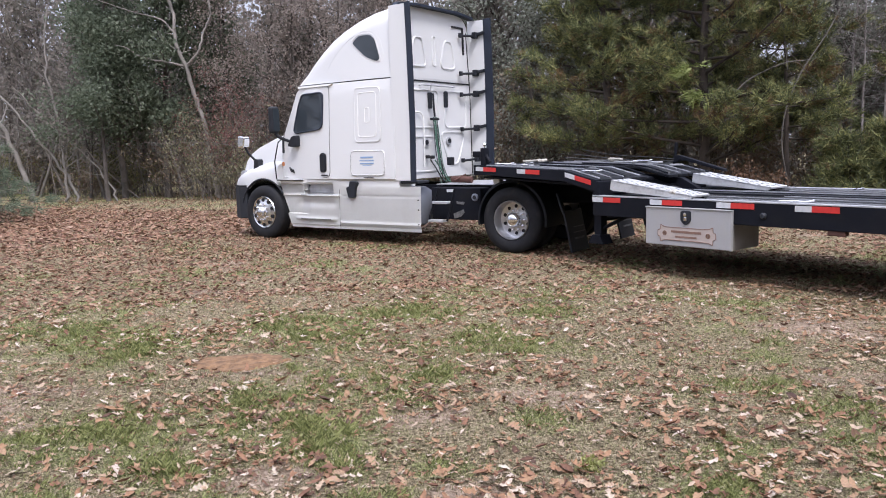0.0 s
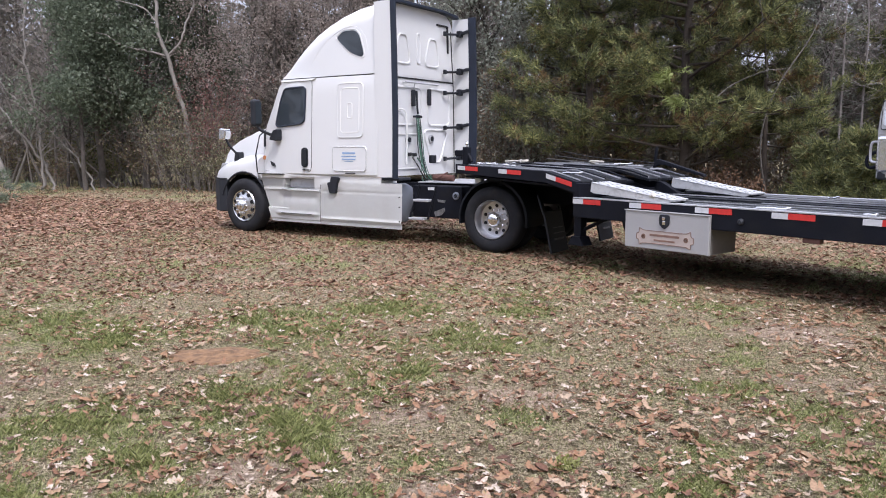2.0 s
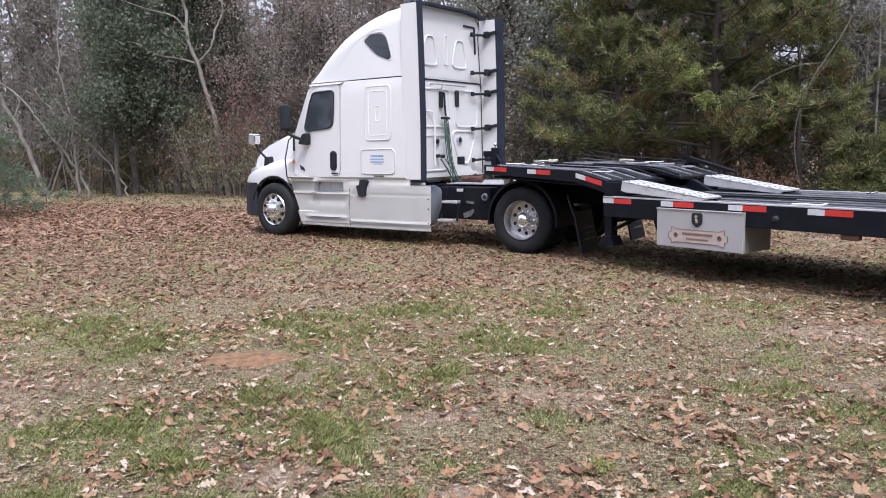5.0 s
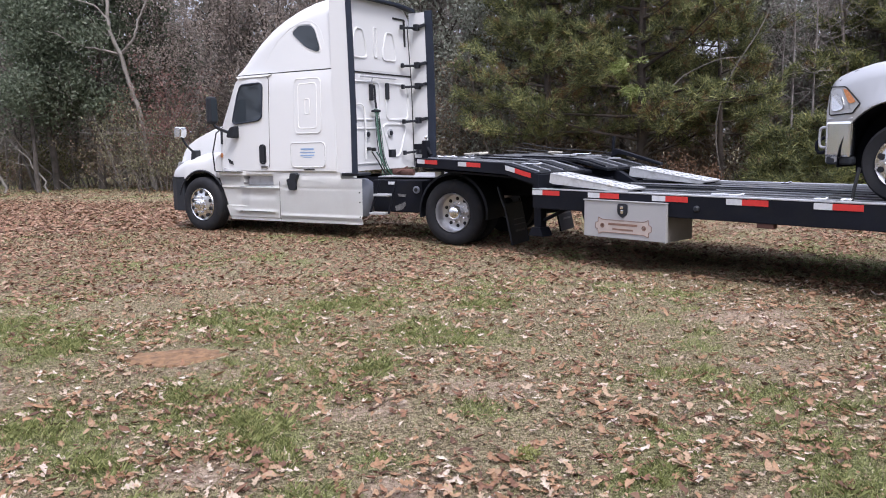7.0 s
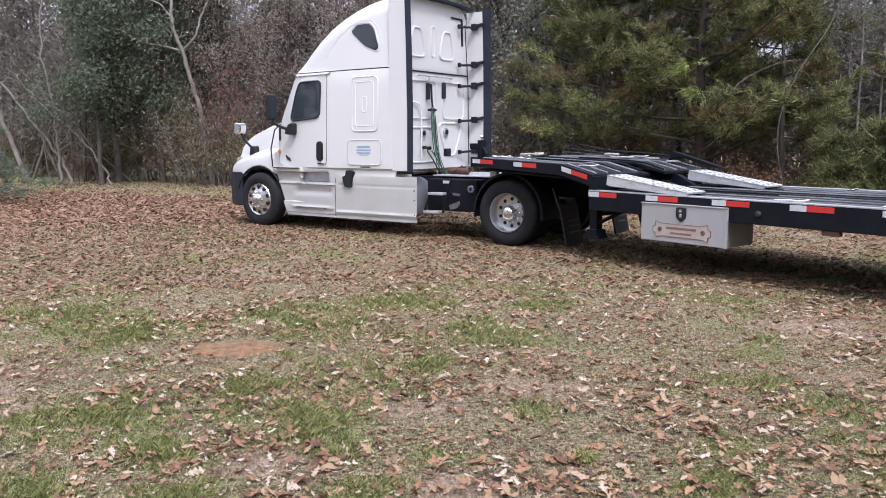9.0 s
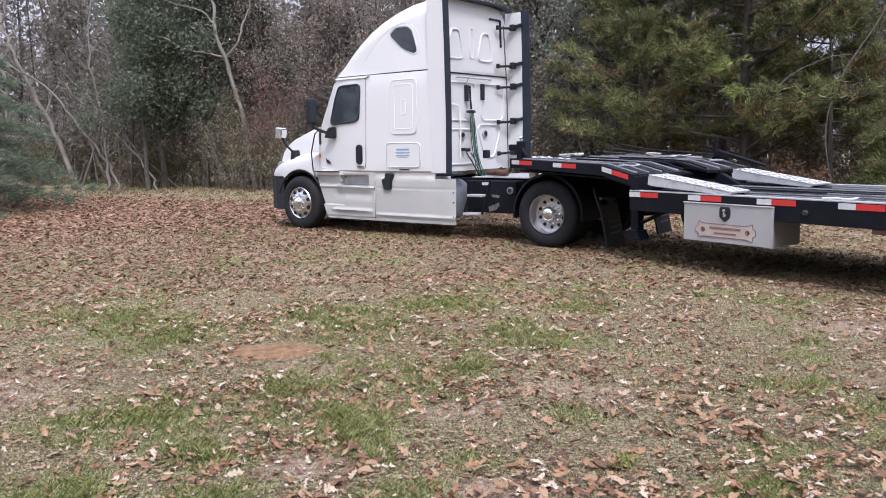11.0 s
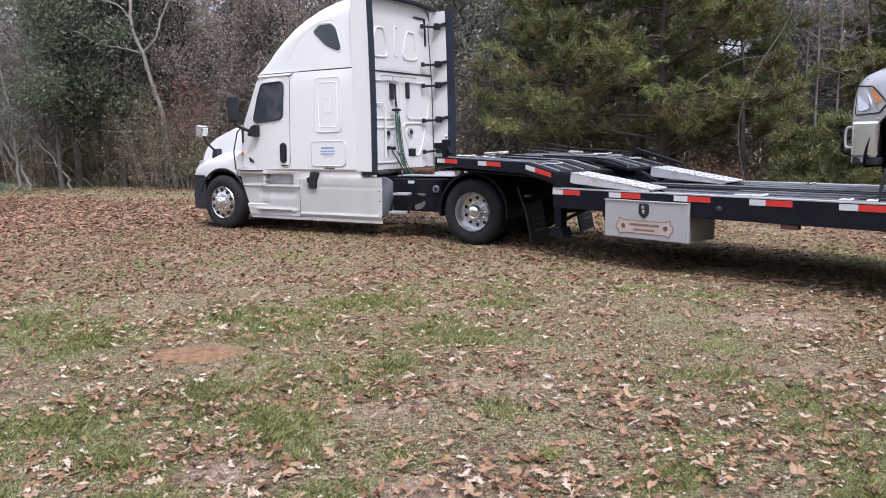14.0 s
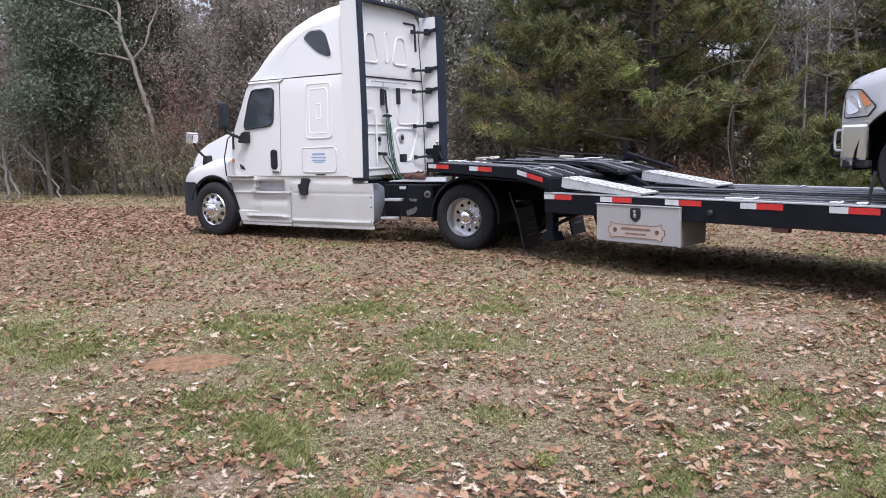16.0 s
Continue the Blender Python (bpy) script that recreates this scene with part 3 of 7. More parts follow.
litter("fallen_leaves", litter_points(2.6, 9.5, 165), LEAFP, 0.032, 0.095, 0.008, "dry curled brown and tan oak leaves on the grass")
litter("leaf_scraps", litter_points(2.6, 9.5, 620), FARP, 0.01, 0.038, 0.012, "small broken scraps of dry leaf among the grass")
litter("leaf_drift", litter_piles(2.8, 9, 215, 13), LEAFP, 0.035, 0.092, 0.01, "small drift of brown oak leaves heaped on the grass")
litter("leaf_litter", litter_points(9.0, 16, 270), MIDP, 0.04, 0.1, 0.01, "scattered brown oak leaves around the parked truck")
litter("far_leaf_litter", litter_points(16, 36, 190), FARP, 0.065, 0.14, 0.012, "thick carpet of russet fallen leaves before the woods")

litter("rear_leaf_litter", np.concatenate([litter_points(0.2, 22, 22, 48, 320), litter_points(0.2, 2.6, 140)]), FARP, 0.05, 0.12, 0.01, "brown oak leaves strewn over the rest of the clearing")
# leaves that can be told apart one by one
LEAFM = []
for k, (pv, pf) in enumerate(LEAFP):
    me = bpy.data.meshes.new("fallen_leaf")
    me.from_pydata([tuple(p) for p in pv], [], pf)
    me.materials.append(LEAF1)
    LEAFM.append(me)
leaf_r = random.Random(17)
for k in range(280):
    d, a = math.sqrt(leaf_r.uniform(3.3 ** 2, 5.6 ** 2)), radians(leaf_r.uniform(-30, 42))
    x, y = d * math.sin(a), d * math.cos(a)
    ob = new("fallen_leaf", LEAFM[k % len(LEAFM)])
    sz = leaf_r.uniform(0.05, 0.115)
    ob.matrix_world = Matrix.Translation((x, y, float(ground_height(x, y)) + 0.012)) @ Euler((leaf_r.gauss(0, 0.3), leaf_r.gauss(0, 0.3), leaf_r.uniform(0, 6.28))).to_matrix().to_4x4() @ Matrix.Scale(sz, 4)
    tagged(ob, "dry curled brown oak leaf lying on the grass", "leaf", "fallen oak leaves")

# grass blades
def blades(name, rmin, rmax, per_m2, h0, h1, w, material, label, green, plain=False):
    area = (rmax ** 2 - rmin ** 2) / 2 * radians(88)
    n = int(area * per_m2)
    r = np.sqrt(rng.uniform(rmin ** 2, rmax ** 2, n))
    a = np.radians(rng.uniform(-40, 48, n))
    x, y = r * np.sin(a), r * np.cos(a)
    g, bare = greenness(x, y), bareness(x, y)
    p = 0.14 + 0.75 * g if green else (0.85 - 0.5 * g) * (1 - 0.85 * bare)
    keep = (rng.uniform(0, 1, n) < p) & off_clay(x, y)
    return blade_mesh(name, x[keep], y[keep], rng.uniform(h0, h1, keep.sum()) * (0.6 + 0.7 * g[keep]), w, material, label, plain)


def blade_mesh(name, x, y, h, w, material, label, plain=False):
    n = len(x)
    z = ground_height(x, y)
    az = rng.uniform(0, 6.28, n)
    lean = rng.uniform(0.2, 1.3, n) * h
    wx, wy = np.cos(az + 1.57) * w, np.sin(az + 1.57) * w
    lx, ly = np.cos(az) * lean, np.sin(az) * lean
    v = np.stack([np.stack([x - wx, y - wy, z], 1), np.stack([x + wx, y + wy, z], 1), np.stack([x + lx * .4 + wx * .7, y + ly * .4 + wy * .7, z + h * .65], 1),
                  np.stack([x + lx, y + ly, z + h], 1)], 1).reshape(-1, 3)
    f = np.arange(n)[:, None] * 4 + np.array([[0, 1, 3]] if plain else [[0, 1, 2, 3]])
    return tagged(fast_mesh(name, v, f, material), label, "grass", kind="stuff")


def tufts(count, rmin, rmax):
    """Clumps of longer blades where the grass is green."""
    n = count * 8
    r, a = np.sqrt(rng.uniform(rmin ** 2, rmax ** 2, n)), np.radians(rng.uniform(-38, 46, n))
    x, y = r * np.sin(a), r * np.cos(a)
    g = greenness(x, y)
    keep = np.where((rng.uniform(0, 1, n) < g ** 2) & off_clay(x, y))[0][:count]
    x, y, g = x[keep], y[keep], g[keep]
    each = 22
    px, py = np.repeat(x, each) + rng.normal(0, 0.022, len(x) * each), np.repeat(y, each) + rng.normal(0, 0.022, len(x) * each)
    h = np.repeat(rng.uniform(0.025, 0.06, len(x)) * (0.6 + 0.5 * g), each) * rng.uniform(0.5, 1.2, len(px))
    return blade_mesh("grass_tufts", px, py, h, 0.0019, GRASSG, "tufts of fresh green grass among the leaves")


GRASSG = leafy("green_grass_blades", [(0.0765, 0.0846, 0.0324), (0.149, 0.167, 0.0576), (0.234, 0.257, 0.0945), (0.378, 0.378, 0.18)], 0.6, 0.3, 0.15)
GRASSV = leafy("olive_verge_grass", [(0.06, 0.058, 0.032), (0.108, 0.096, 0.053), (0.165, 0.14, 0.085), (0.22, 0.185, 0.125)], 0.8, 0.2, 0.2)
GRASSD = leafy("straw_grass_blades", [(0.058, 0.0455, 0.0294), (0.165, 0.133, 0.0836), (0.322, 0.265, 0.177), (0.51, 0.431, 0.322)], 0.8, 0.15, 0.1)
blades("green_grass", 2.6, 7, 5600, 0.012, 0.045, 0.0014, GRASSG, "short green grass tufts", True)
blades("green_grass", 7, 14, 1900, 0.015, 0.045, 0.0034, GRASSG, "short green grass tufts", True, True)
blades("straw_grass", 2.6, 7, 3600, 0.012, 0.036, 0.002, GRASSD, "short straw-coloured dormant grass", False, True)
blades("verge_grass", 14, 33, 300, 0.03, 0.1, 0.008, GRASSV, "rough olive grass along the edge of the woods", True, True)
blades("straw_grass", 7, 14, 800, 0.01, 0.03, 0.0036, GRASSD, "short straw-coloured dormant grass", False, True)
tufts(2300, 2.8, 8.5)


def weed(x, y, seed):
    """A low plant of small yellow-green leaves."""
    r = random.Random(seed)
    root = thing("weed", Matrix.Translation((x, y, float(ground_height(x, y)))), "low yellow-green weed with small oval leaves in the grass", "plant")
    st, pts = Soup(), []
    for k in range(16):
        a = r.uniform(0, 6.28)
        q = wander(r, (0, 0, -0.01), (math.cos(a), math.sin(a), 0.5), r.uniform(0.04, 0.13), 4, 0.2, 0.0)
        st.limb(q, [0.0015] * 5, 3)
        pts.extend(q[1:])
    raw("stalks", st.v, st.f, GRASSD, root)
    v, f = leaf_cloud(pts, 5, 0.012, 0.026, np.random.default_rng(seed))
    fast_mesh("foliage", v, f, WEED, root)


# the worn clay patch
def clay_mound(x, y, rx, ry, h, label):
    bm = bmesh.new()
    bmesh.ops.create_grid(bm, x_segments=40, y_segments=28, size=1)
    for v in bm.verts:
        r = math.hypot(v.co.x, v.co.y)
        w = 0.92 + 0.4 * noise.noise((v.co.x * 1.7, v.co.y * 1.7, x)) + 0.35 * noise.noise((v.co.x * 5, v.co.y * 5, x))
        t = max(0.0, 1 - (r / 0.9 / w) ** 2)
        px, py = x + v.co.x * rx, y + v.co.y * ry
        v.co = Vector((px, py, float(ground_height(px, py)) + h * t + (0.014 * noise.noise((px * 14, py * 14, 2)) + 0.008 * noise.noise((px * 40, py * 40, 6)) if t > 0 else -0.03)))
    ob = part("clay_patch", bm, MOUND, None, "", True)
    return tagged(ob, label, "soil")


clay_mound(-1.62, 6.1, 0.46, 0.32, 0.028, "bare patch of crumbled red clay in the grass")


# ---- woods ----
DARKBARK = mat("dark_pine_bark", (0.06, 0.048, 0.042), 0.95, 0, 0.4, 3, 30, 0.4)

def along(u, d):
    """A place on the edge of the woods: u metres along it from its middle, d metres into the woods."""
    return Vector((0.5 + u * 0.905 + d * 0.425, 24.5 - u * 0.425 + d * 0.905, 0))


class Soup:
    """Gathers round limbs as plain lists."""
    def __init__(self):
        self.v, self.f = [], []

    def limb(self, pts, rads, n=6):
        base, up = len(self.v), None
        for i, p in enumerate(pts):
            d = (pts[min(i + 1, len(pts) - 1)] - pts[max(i - 1, 0)]).normalized()
            up = d.orthogonal().normalized() if up is None else (up - d * up.dot(d)).normalized()
            side = d.cross(up)
            for j in range(n):
                w = 6.2832 * j / n
                self.v.append(p + rads[i] * (math.cos(w) * up + math.sin(w) * side))
        for i in range(len(pts) - 1):
            for j in range(n):
                a, b = base + i * n + j, base + i * n + (j + 1) % n
                self.f.append((a, b, b + n, a + n))


def wander(r, start, way, length, steps, bend, rise=0.0):
    pts, d = [Vector(start)], Vector(way).normalized()
    for _ in range(steps):
        d = (d + Vector((r.uniform(-bend, bend), r.uniform(-bend, bend), r.uniform(-bend, bend) + rise))).normalized()
        pts.append(pts[-1] + d * (length / steps))
    return pts


def branches(soup, r, pts, rad, count, length, depth, tips, start=0.3, spread=0.9, rise=0.1, n=4):
    """Limbs off a trunk or limb; the ends go to tips."""
    for k in range(count):
        t = start + (1 - start) * (k + r.random()) / count
        i = min(len(pts) - 2, int(t * (len(pts) - 1)))
        p = pts[i].lerp(pts[i + 1], t * (len(pts) - 1) - i)
        a = r.uniform(0, 6.28)
        main = (pts[i + 1] - pts[i]).normalized()
        way = main * (1 - spread) + Vector((math.cos(a), math.sin(a), r.uniform(-0.1, 0.5))) * spread
        ln = length * r.uniform(0.55, 1.1) * (1.15 - 0.6 * t)
        q = wander(r, p, way, ln, 5, 0.28, rise)
        rr = rad * (1.1 - 0.75 * t) * 0.45
        soup.limb(q, [max(0.004, rr * (1 - 0.85 * j / 5)) for j in range(6)], n)
        tips.extend(q[2:])
        if depth > 0:
            branches(soup, r, q, rr * 1.3, 4, length * 0.5, depth - 1, tips, 0.25, 0.75, rise, 3)


# the camera's line of sight, along which foliage is thinned
SIGHT_GAP = Vector((8.2, 20.0, 2.12)).normalized()


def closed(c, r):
    """Which leaves stay: all but most of those in a narrow gap cut to fit the camera's view, so that sky shows."""
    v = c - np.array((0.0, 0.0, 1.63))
    far = v @ np.array(SIGHT_GAP)
    off = v - far[:, None] * np.array(SIGHT_GAP)
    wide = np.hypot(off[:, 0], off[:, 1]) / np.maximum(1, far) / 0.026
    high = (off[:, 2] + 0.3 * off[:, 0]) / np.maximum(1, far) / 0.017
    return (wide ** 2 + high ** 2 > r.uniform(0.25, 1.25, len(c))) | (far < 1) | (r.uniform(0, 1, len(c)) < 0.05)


def leaf_cloud(pts, per, spread, size, r, base=(0, 0, 0)):
    """Small leaves in clumps round points."""
    pts = np.array([tuple(p) for p in pts])
    n = len(pts) * per
    c = np.repeat(pts, per, 0) + r.normal(0, spread, (n, 3))
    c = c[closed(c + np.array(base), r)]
    n = len(c)
    a = r.normal(0, 1, (n, 3))
    a[:, 2] -= 0.3
    a /= np.linalg.norm(a, axis=1)[:, None]
    b = r.normal(0, 1, (n, 3))
    b -= a * (a * b).sum(1)[:, None]
    b /= np.linalg.norm(b, axis=1)[:, None]
    s = size * r.uniform(0.6, 1.3, n)[:, None]
    v = np.stack([c - a * s * .5, c + b * s * .27, c + a * s * .5, c - b * s * .27], 1).reshape(-1, 3)
    return v, np.arange(n)[:, None] * 4 + np.array([[0, 1, 2, 3]])


def needle_cloud(pts, ways, per, length, width, r, base=(0, 0, 0), loose=0.55):
    """Tufts of long needles at points, pointing along ways and outwards."""
    pts, ways = np.array([tuple(p) for p in pts]), np.array([tuple(p) for p in ways])
    n = len(pts) * per
    c = np.repeat(pts, per, 0) + r.normal(0, 0.035, (n, 3))
    a = np.repeat(ways, per, 0) * 0.9 + r.normal(0, loose, (n, 3))
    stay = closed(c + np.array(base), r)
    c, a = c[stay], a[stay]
    n = len(c)
    a[:, 2] += 0.15
    a /= np.linalg.norm(a, axis=1)[:, None]
    b = np.cross(a, r.normal(0, 1, (n, 3)))
    b /= np.linalg.norm(b, axis=1)[:, None]
    ln = length * r.uniform(0.6, 1.25, n)[:, None]
    v = np.stack([c - b * width, c + b * width, c + a * ln], 1).reshape(-1, 3)
    return v, np.arange(n)[:, None] * 3 + np.array([[0, 1, 2]])


# HOLLY, GLOSSY, DRYLEAF, PINE and DEEP are lightened or blued to paint in haze
HOLLY = leafy("dark_evergreen_leaves", [(0.07, 0.09, 0.06), (0.108, 0.134, 0.088), (0.142, 0.168, 0.12), (0.2, 0.228, 0.17)], 0.58, 0.45, 0.3)
GLOSSY = leafy("grey_green_glossy_leaves", [(0.16, 0.174, 0.145), (0.215, 0.232, 0.192), (0.275, 0.29, 0.248), (0.34, 0.355, 0.31)], 0.5, 0.45, 0.3)
DRYLEAF = leafy("hazed_brown_leaves", [(0.26, 0.215, 0.192), (0.305, 0.252, 0.225), (0.35, 0.298, 0.268), (0.4, 0.352, 0.32)], 0.7, 0.45, 0.3)
PINE = leafy("pine_needles", [(0.052, 0.064, 0.04), (0.108, 0.126, 0.062), (0.2, 0.215, 0.09), (0.36, 0.357, 0.15)], 0.6, 0.33, 0.35)
PINEB = leafy("browning_pine_needles", [(0.11, 0.064, 0.038), (0.18, 0.112, 0.055), (0.19, 0.15, 0.068)], 0.7, 0.2, 0.3)
BRUSH = leafy("brown_brush_leaves", [(0.11, 0.073, 0.055), (0.16, 0.108, 0.08), (0.19, 0.14, 0.1), (0.15, 0.13, 0.08), (0.24, 0.18, 0.14)], 0.7, 0.2, 0.3)
OLIVE = leafy("olive_shrub_leaves", [(0.05, 0.055, 0.022), (0.09, 0.095, 0.035), (0.16, 0.15, 0.06), (0.25, 0.22, 0.12)], 0.6, 0.25, 0.3)
CEDAR = leafy("blue_green_cedar_sprays", [(0.075, 0.1, 0.072), (0.12, 0.155, 0.108), (0.17, 0.208, 0.148), (0.24, 0.275, 0.195)], 0.75, 0.4, 0.3)
DEEP = leafy("hazed_woodland_leaves", [(0.15, 0.142, 0.126), (0.19, 0.178, 0.154), (0.23, 0.206, 0.184), (0.275, 0.24, 0.218)], 0.85, 0.45, 0.35)


def tree(name, label, base, height, rad, seed, leaves=None, count=14, limb=2.6, per=10, spread=0.22, size=0.11, start=0.25, lean=(0, 0), bark=None, depth=1, rise=0.1, category="tree"):
    r = random.Random(seed)
    root = thing(name, Matrix.Translation(base), label, category)
    s = Soup()
    trunk = wander(r, (0, 0, -0.1), (lean[0], lean[1], 1), height, 12, 0.07, 0.04)
    s.limb(trunk, [rad * (1 - 0.85 * i / 12) for i in range(13)], 8)
    tips = [trunk[-1]]
    branches(s, r, trunk, rad, count, limb, depth, tips, start, 0.8, rise)
    raw("trunk", s.v, s.f, bark or BARK, root, True)
    if leaves:
        v, f = leaf_cloud(tips, per, spread, size, np.random.default_rng(seed), tuple(base))
        fast_mesh("crown", v, f, leaves, root)
    return root


def pine(base, height, rad, seed, limb, label, start=0.12, count=34, per=9, brown=0.12):
    """Limbs that end in flat pads of tufts, with bare wood and shade inside."""
    r = random.Random(seed)
    root = thing("pine_tree", Matrix.Translation(base), label, "tree", "young pines behind the trailer")
    s = Soup()
    trunk = wander(r, (0, 0, -0.1), (0, 0, 1), height, 12, 0.05, 0.05)
    s.limb(trunk, [rad * (1 - 0.85 * i / 12) for i in range(13)], 8)
    pts, ways, bp, bw = [], [], [], []
    for k in range(count):
        t = start + (1 - start) * (k + r.random()) / count
        i = min(11, int(t * 12))
        p = trunk[i].lerp(trunk[i + 1], t * 12 - i)
        a = k * 2.4 + r.uniform(-0.4, 0.4)
        ln = limb * (1.05 - 0.8 * t) * r.uniform(0.6, 1.2)
        q = wander(r, p, (math.cos(a), math.sin(a), r.uniform(-0.1, 0.35)), ln, 6, 0.16, 0.05)
        s.limb(q, [max(0.006, rad * 0.3 * (1 - 0.85 * j / 6)) for j in range(7)], 5)
        old = r.random() < brown * 1.6
        for j in range(2, 7):
            for _ in range(3 + j // 2):
                b = a + r.uniform(-1.5, 1.5)
                w = wander(r, q[j], (math.cos(b), math.sin(b), r.uniform(-0.15, 0.55)), r.uniform(0.25, 0.6), 3, 0.25, 0.12)
                s.limb(w, [0.008, 0.007, 0.005, 0.004], 3)
                for m in range(1, 4):
                    way = (w[m] - w[m - 1]).normalized()
                    faded = r.random() < (0.6 if old and j < 5 else brown * 0.4)
                    (bp if faded else pts).append(w[m])
                    (bw if faded else ways).append(way)
    raw("trunk", s.v, s.f, DARKBARK, root, True)
    g = np.random.default_rng(seed)
    v, f = needle_cloud(pts, ways, int(per * 1.5), 0.2, 0.0098, g, base, 0.7)
    fast_mesh("crown", v, f, PINE, root)
    if bp:
        v, f = needle_cloud(bp, bw, int(per * 1.3), 0.18, 0.009, g, base, 0.75)
        fast_mesh("browned_needles", v, f, PINEB, root)
    return root


def bush(name, label, base, rx, ry, h, n, leaves, seed, size=0.09, stems=14, per=7, category="shrub", group=""):
    """Many thin stems from the ground with leaves along their upper lengths."""
    r = random.Random(seed)
    root = thing(name, Matrix.Translation(base), label, category, group)
    s, tips = Soup(), []
    for _ in range(stems):
        a, q = r.uniform(0, 6.28), math.sqrt(r.random())
        p = Vector((rx * q * math.cos(a) * 0.8, ry * q * math.sin(a) * 0.8, -0.05))
        st = wander(r, p, (math.cos(a) * 0.25, math.sin(a) * 0.25, 1), h * r.uniform(0.55, 1.1), 7, 0.18, 0.03)
        s.limb(st, [0.014 * (1 - 0.1 * j) for j in range(8)], 4)
        branches(s, r, st, 0.02, n, h * 0.35, 0, tips, 0.15, 0.7, 0.06, 3)
        tips.extend(st[3:])
    raw("brushwood", s.v, s.f, TWIGM, root, True)
    if leaves:
        v, f = leaf_cloud(tips, per, 0.13, size, np.random.default_rng(seed))
        fast_mesh("foliage", v, f, leaves, root)
    return root


WEED = leafy("yellow_green_weed", [(0.13, 0.145, 0.045), (0.23, 0.235, 0.08), (0.37, 0.36, 0.16)], 0.5, 0.3, 0.1)
weed(0.72, 3.86, 5)

# pines behind the trailer
pine((7.0, 21.0, 0), 10.0, 0.16, 31, 4.2, "dense young pine with brown-tinged lower needles", count=70, per=12, start=0.1, brown=0.24)
pine((4.6, 21.6, 0), 8.5, 0.13, 32, 3.0, "young green pine among others", count=52, per=13, start=0.12, brown=0.18)
pine((12.6, 19.6, 0), 7.0, 0.12, 33, 2.1, "young pine with yellow-green tips", count=54, per=13, start=0.05)
pine((8.7, 19.9, 0), 5.5, 0.09, 39, 1.4, "small pine with yellow-green tips beside taller ones", count=26, per=12, start=0.3, brown=0.2)
pine((14.6, 18.4, 0), 6.0, 0.12, 34, 2.2, "young pine beside bare trees", count=34, per=12, start=0.05)
pine((8.4, 24.2, 0), 10.0, 0.14, 37, 3.0, "young pine in the shade of others", count=34, per=11, start=0.05)
pine((4.4, 24.6, 0), 9.0, 0.14, 38, 2.6, "young pine in the shade of others", count=30, per=11, start=0.05)
pine((6.2, 25.0, 0), 13.0, 0.18, 35, 3.4, "tall pine deep in the wood", count=36, per=12, start=0.2)
# evergreens on the other side
for k, (x, y, h, lim, first) in enumerate([(-12.3, 30.9, 9.5, 2.3, 0.2), (-10.5, 30.6, 10, 2.4, 0.24), (-9.3, 32.2, 9, 2.2, 0.15)]):
    tree("evergreen_tree", "dark evergreen broadleaf tree with dense foliage", (x, y, 0), h, 0.14, 50 + k, HOLLY, 26, lim, 26, 0.32, 0.155, first)
tree("evergreen_tree", "low spreading evergreen with glossy leaves on drooping limbs", (-12.3, 29.3, 0), 6.0, 0.1, 57, HOLLY, 24, 2.5, 30, 0.26, 0.12, 0.36, rise=0.0)
for k, (x, y, h) in enumerate([(-6.5, 30.0, 9.0), (-5.2, 29.2, 8.5), (-3.6, 28.6, 9.0), (-7.9, 31.0, 9.5), (-2.2, 27.6, 8.0)]):
    tree("brown_leaved_tree", "slender tree still holding brown leaves, paled for haze", (x, y, 0), h, 0.1, 60 + k, DRYLEAF, 26, 2.1, 14, 0.28, 0.09, 0.2)
for k, (x, y, h) in enumerate([(1.3, 24.9, 9.0), (2.8, 24.2, 8.5), (3.6, 25.4, 9.5), (13.3, 21.0, 8.0), (15.0, 20.0, 7.5), (11.4, 22.4, 8.0)]):
    tree("glossy_leaved_tree", "tree with small grey-green glossy leaves", (x, y, 0), h, 0.1, 660 + k, GLOSSY, 26, 1.7, 16, 0.26, 0.105, 0.06)
for k, (u, d, h) in enumerate([(-7.5, 3, 9), (-4.5, 3.5, 10), (-1.5, 3, 9), (1.2, 3.2, 10), (4.5, 5.5, 11), (8, 5, 11), (11, 5, 10), (13.5, 4.5, 10), (6.5, 8, 12), (15.5, 3.5, 9), (18.5, 2.5, 8), (21.5, 2.0, 9), (-19.5, 4.5, 9), (-24, 4, 10), (-18, 2.6, 9.5), (-21.5, 2.8, 10), (-26, 2.5, 10)]):
    tree("mixed_tree", "grey-green tree with fine sparse leaves", along(u, d), h, 0.12, 120 + k, DEEP, 26, 2.4, 9, 0.3, 0.185, 0.1)
PALETWIG = mat("pale_grey_twigs", (0.23, 0.205, 0.2), 0.9, 0, 0.3, 1.5, 20, 0.0)
YELLOWING = leafy("yellowing_leaves", [(0.085, 0.083, 0.055), (0.145, 0.138, 0.085), (0.22, 0.205, 0.13), (0.31, 0.29, 0.195)], 0.6, 0.25, 0.15)
REDDISH = leafy("dull_red_leaves", [(0.12, 0.06, 0.055), (0.2, 0.1, 0.09), (0.27, 0.16, 0.14)], 0.7, 0.25, 0.15)
RUSTLEAF = leafy("russet_shrub_leaves", [(0.09, 0.05, 0.033), (0.14, 0.08, 0.052), (0.19, 0.118, 0.075)], 0.7, 0.25, 0.15)
BRIGHT = leafy("bright_shrub_leaves", [(0.05, 0.065, 0.02), (0.1, 0.12, 0.035), (0.16, 0.175, 0.055), (0.23, 0.235, 0.09)], 0.6, 0.3, 0.2)
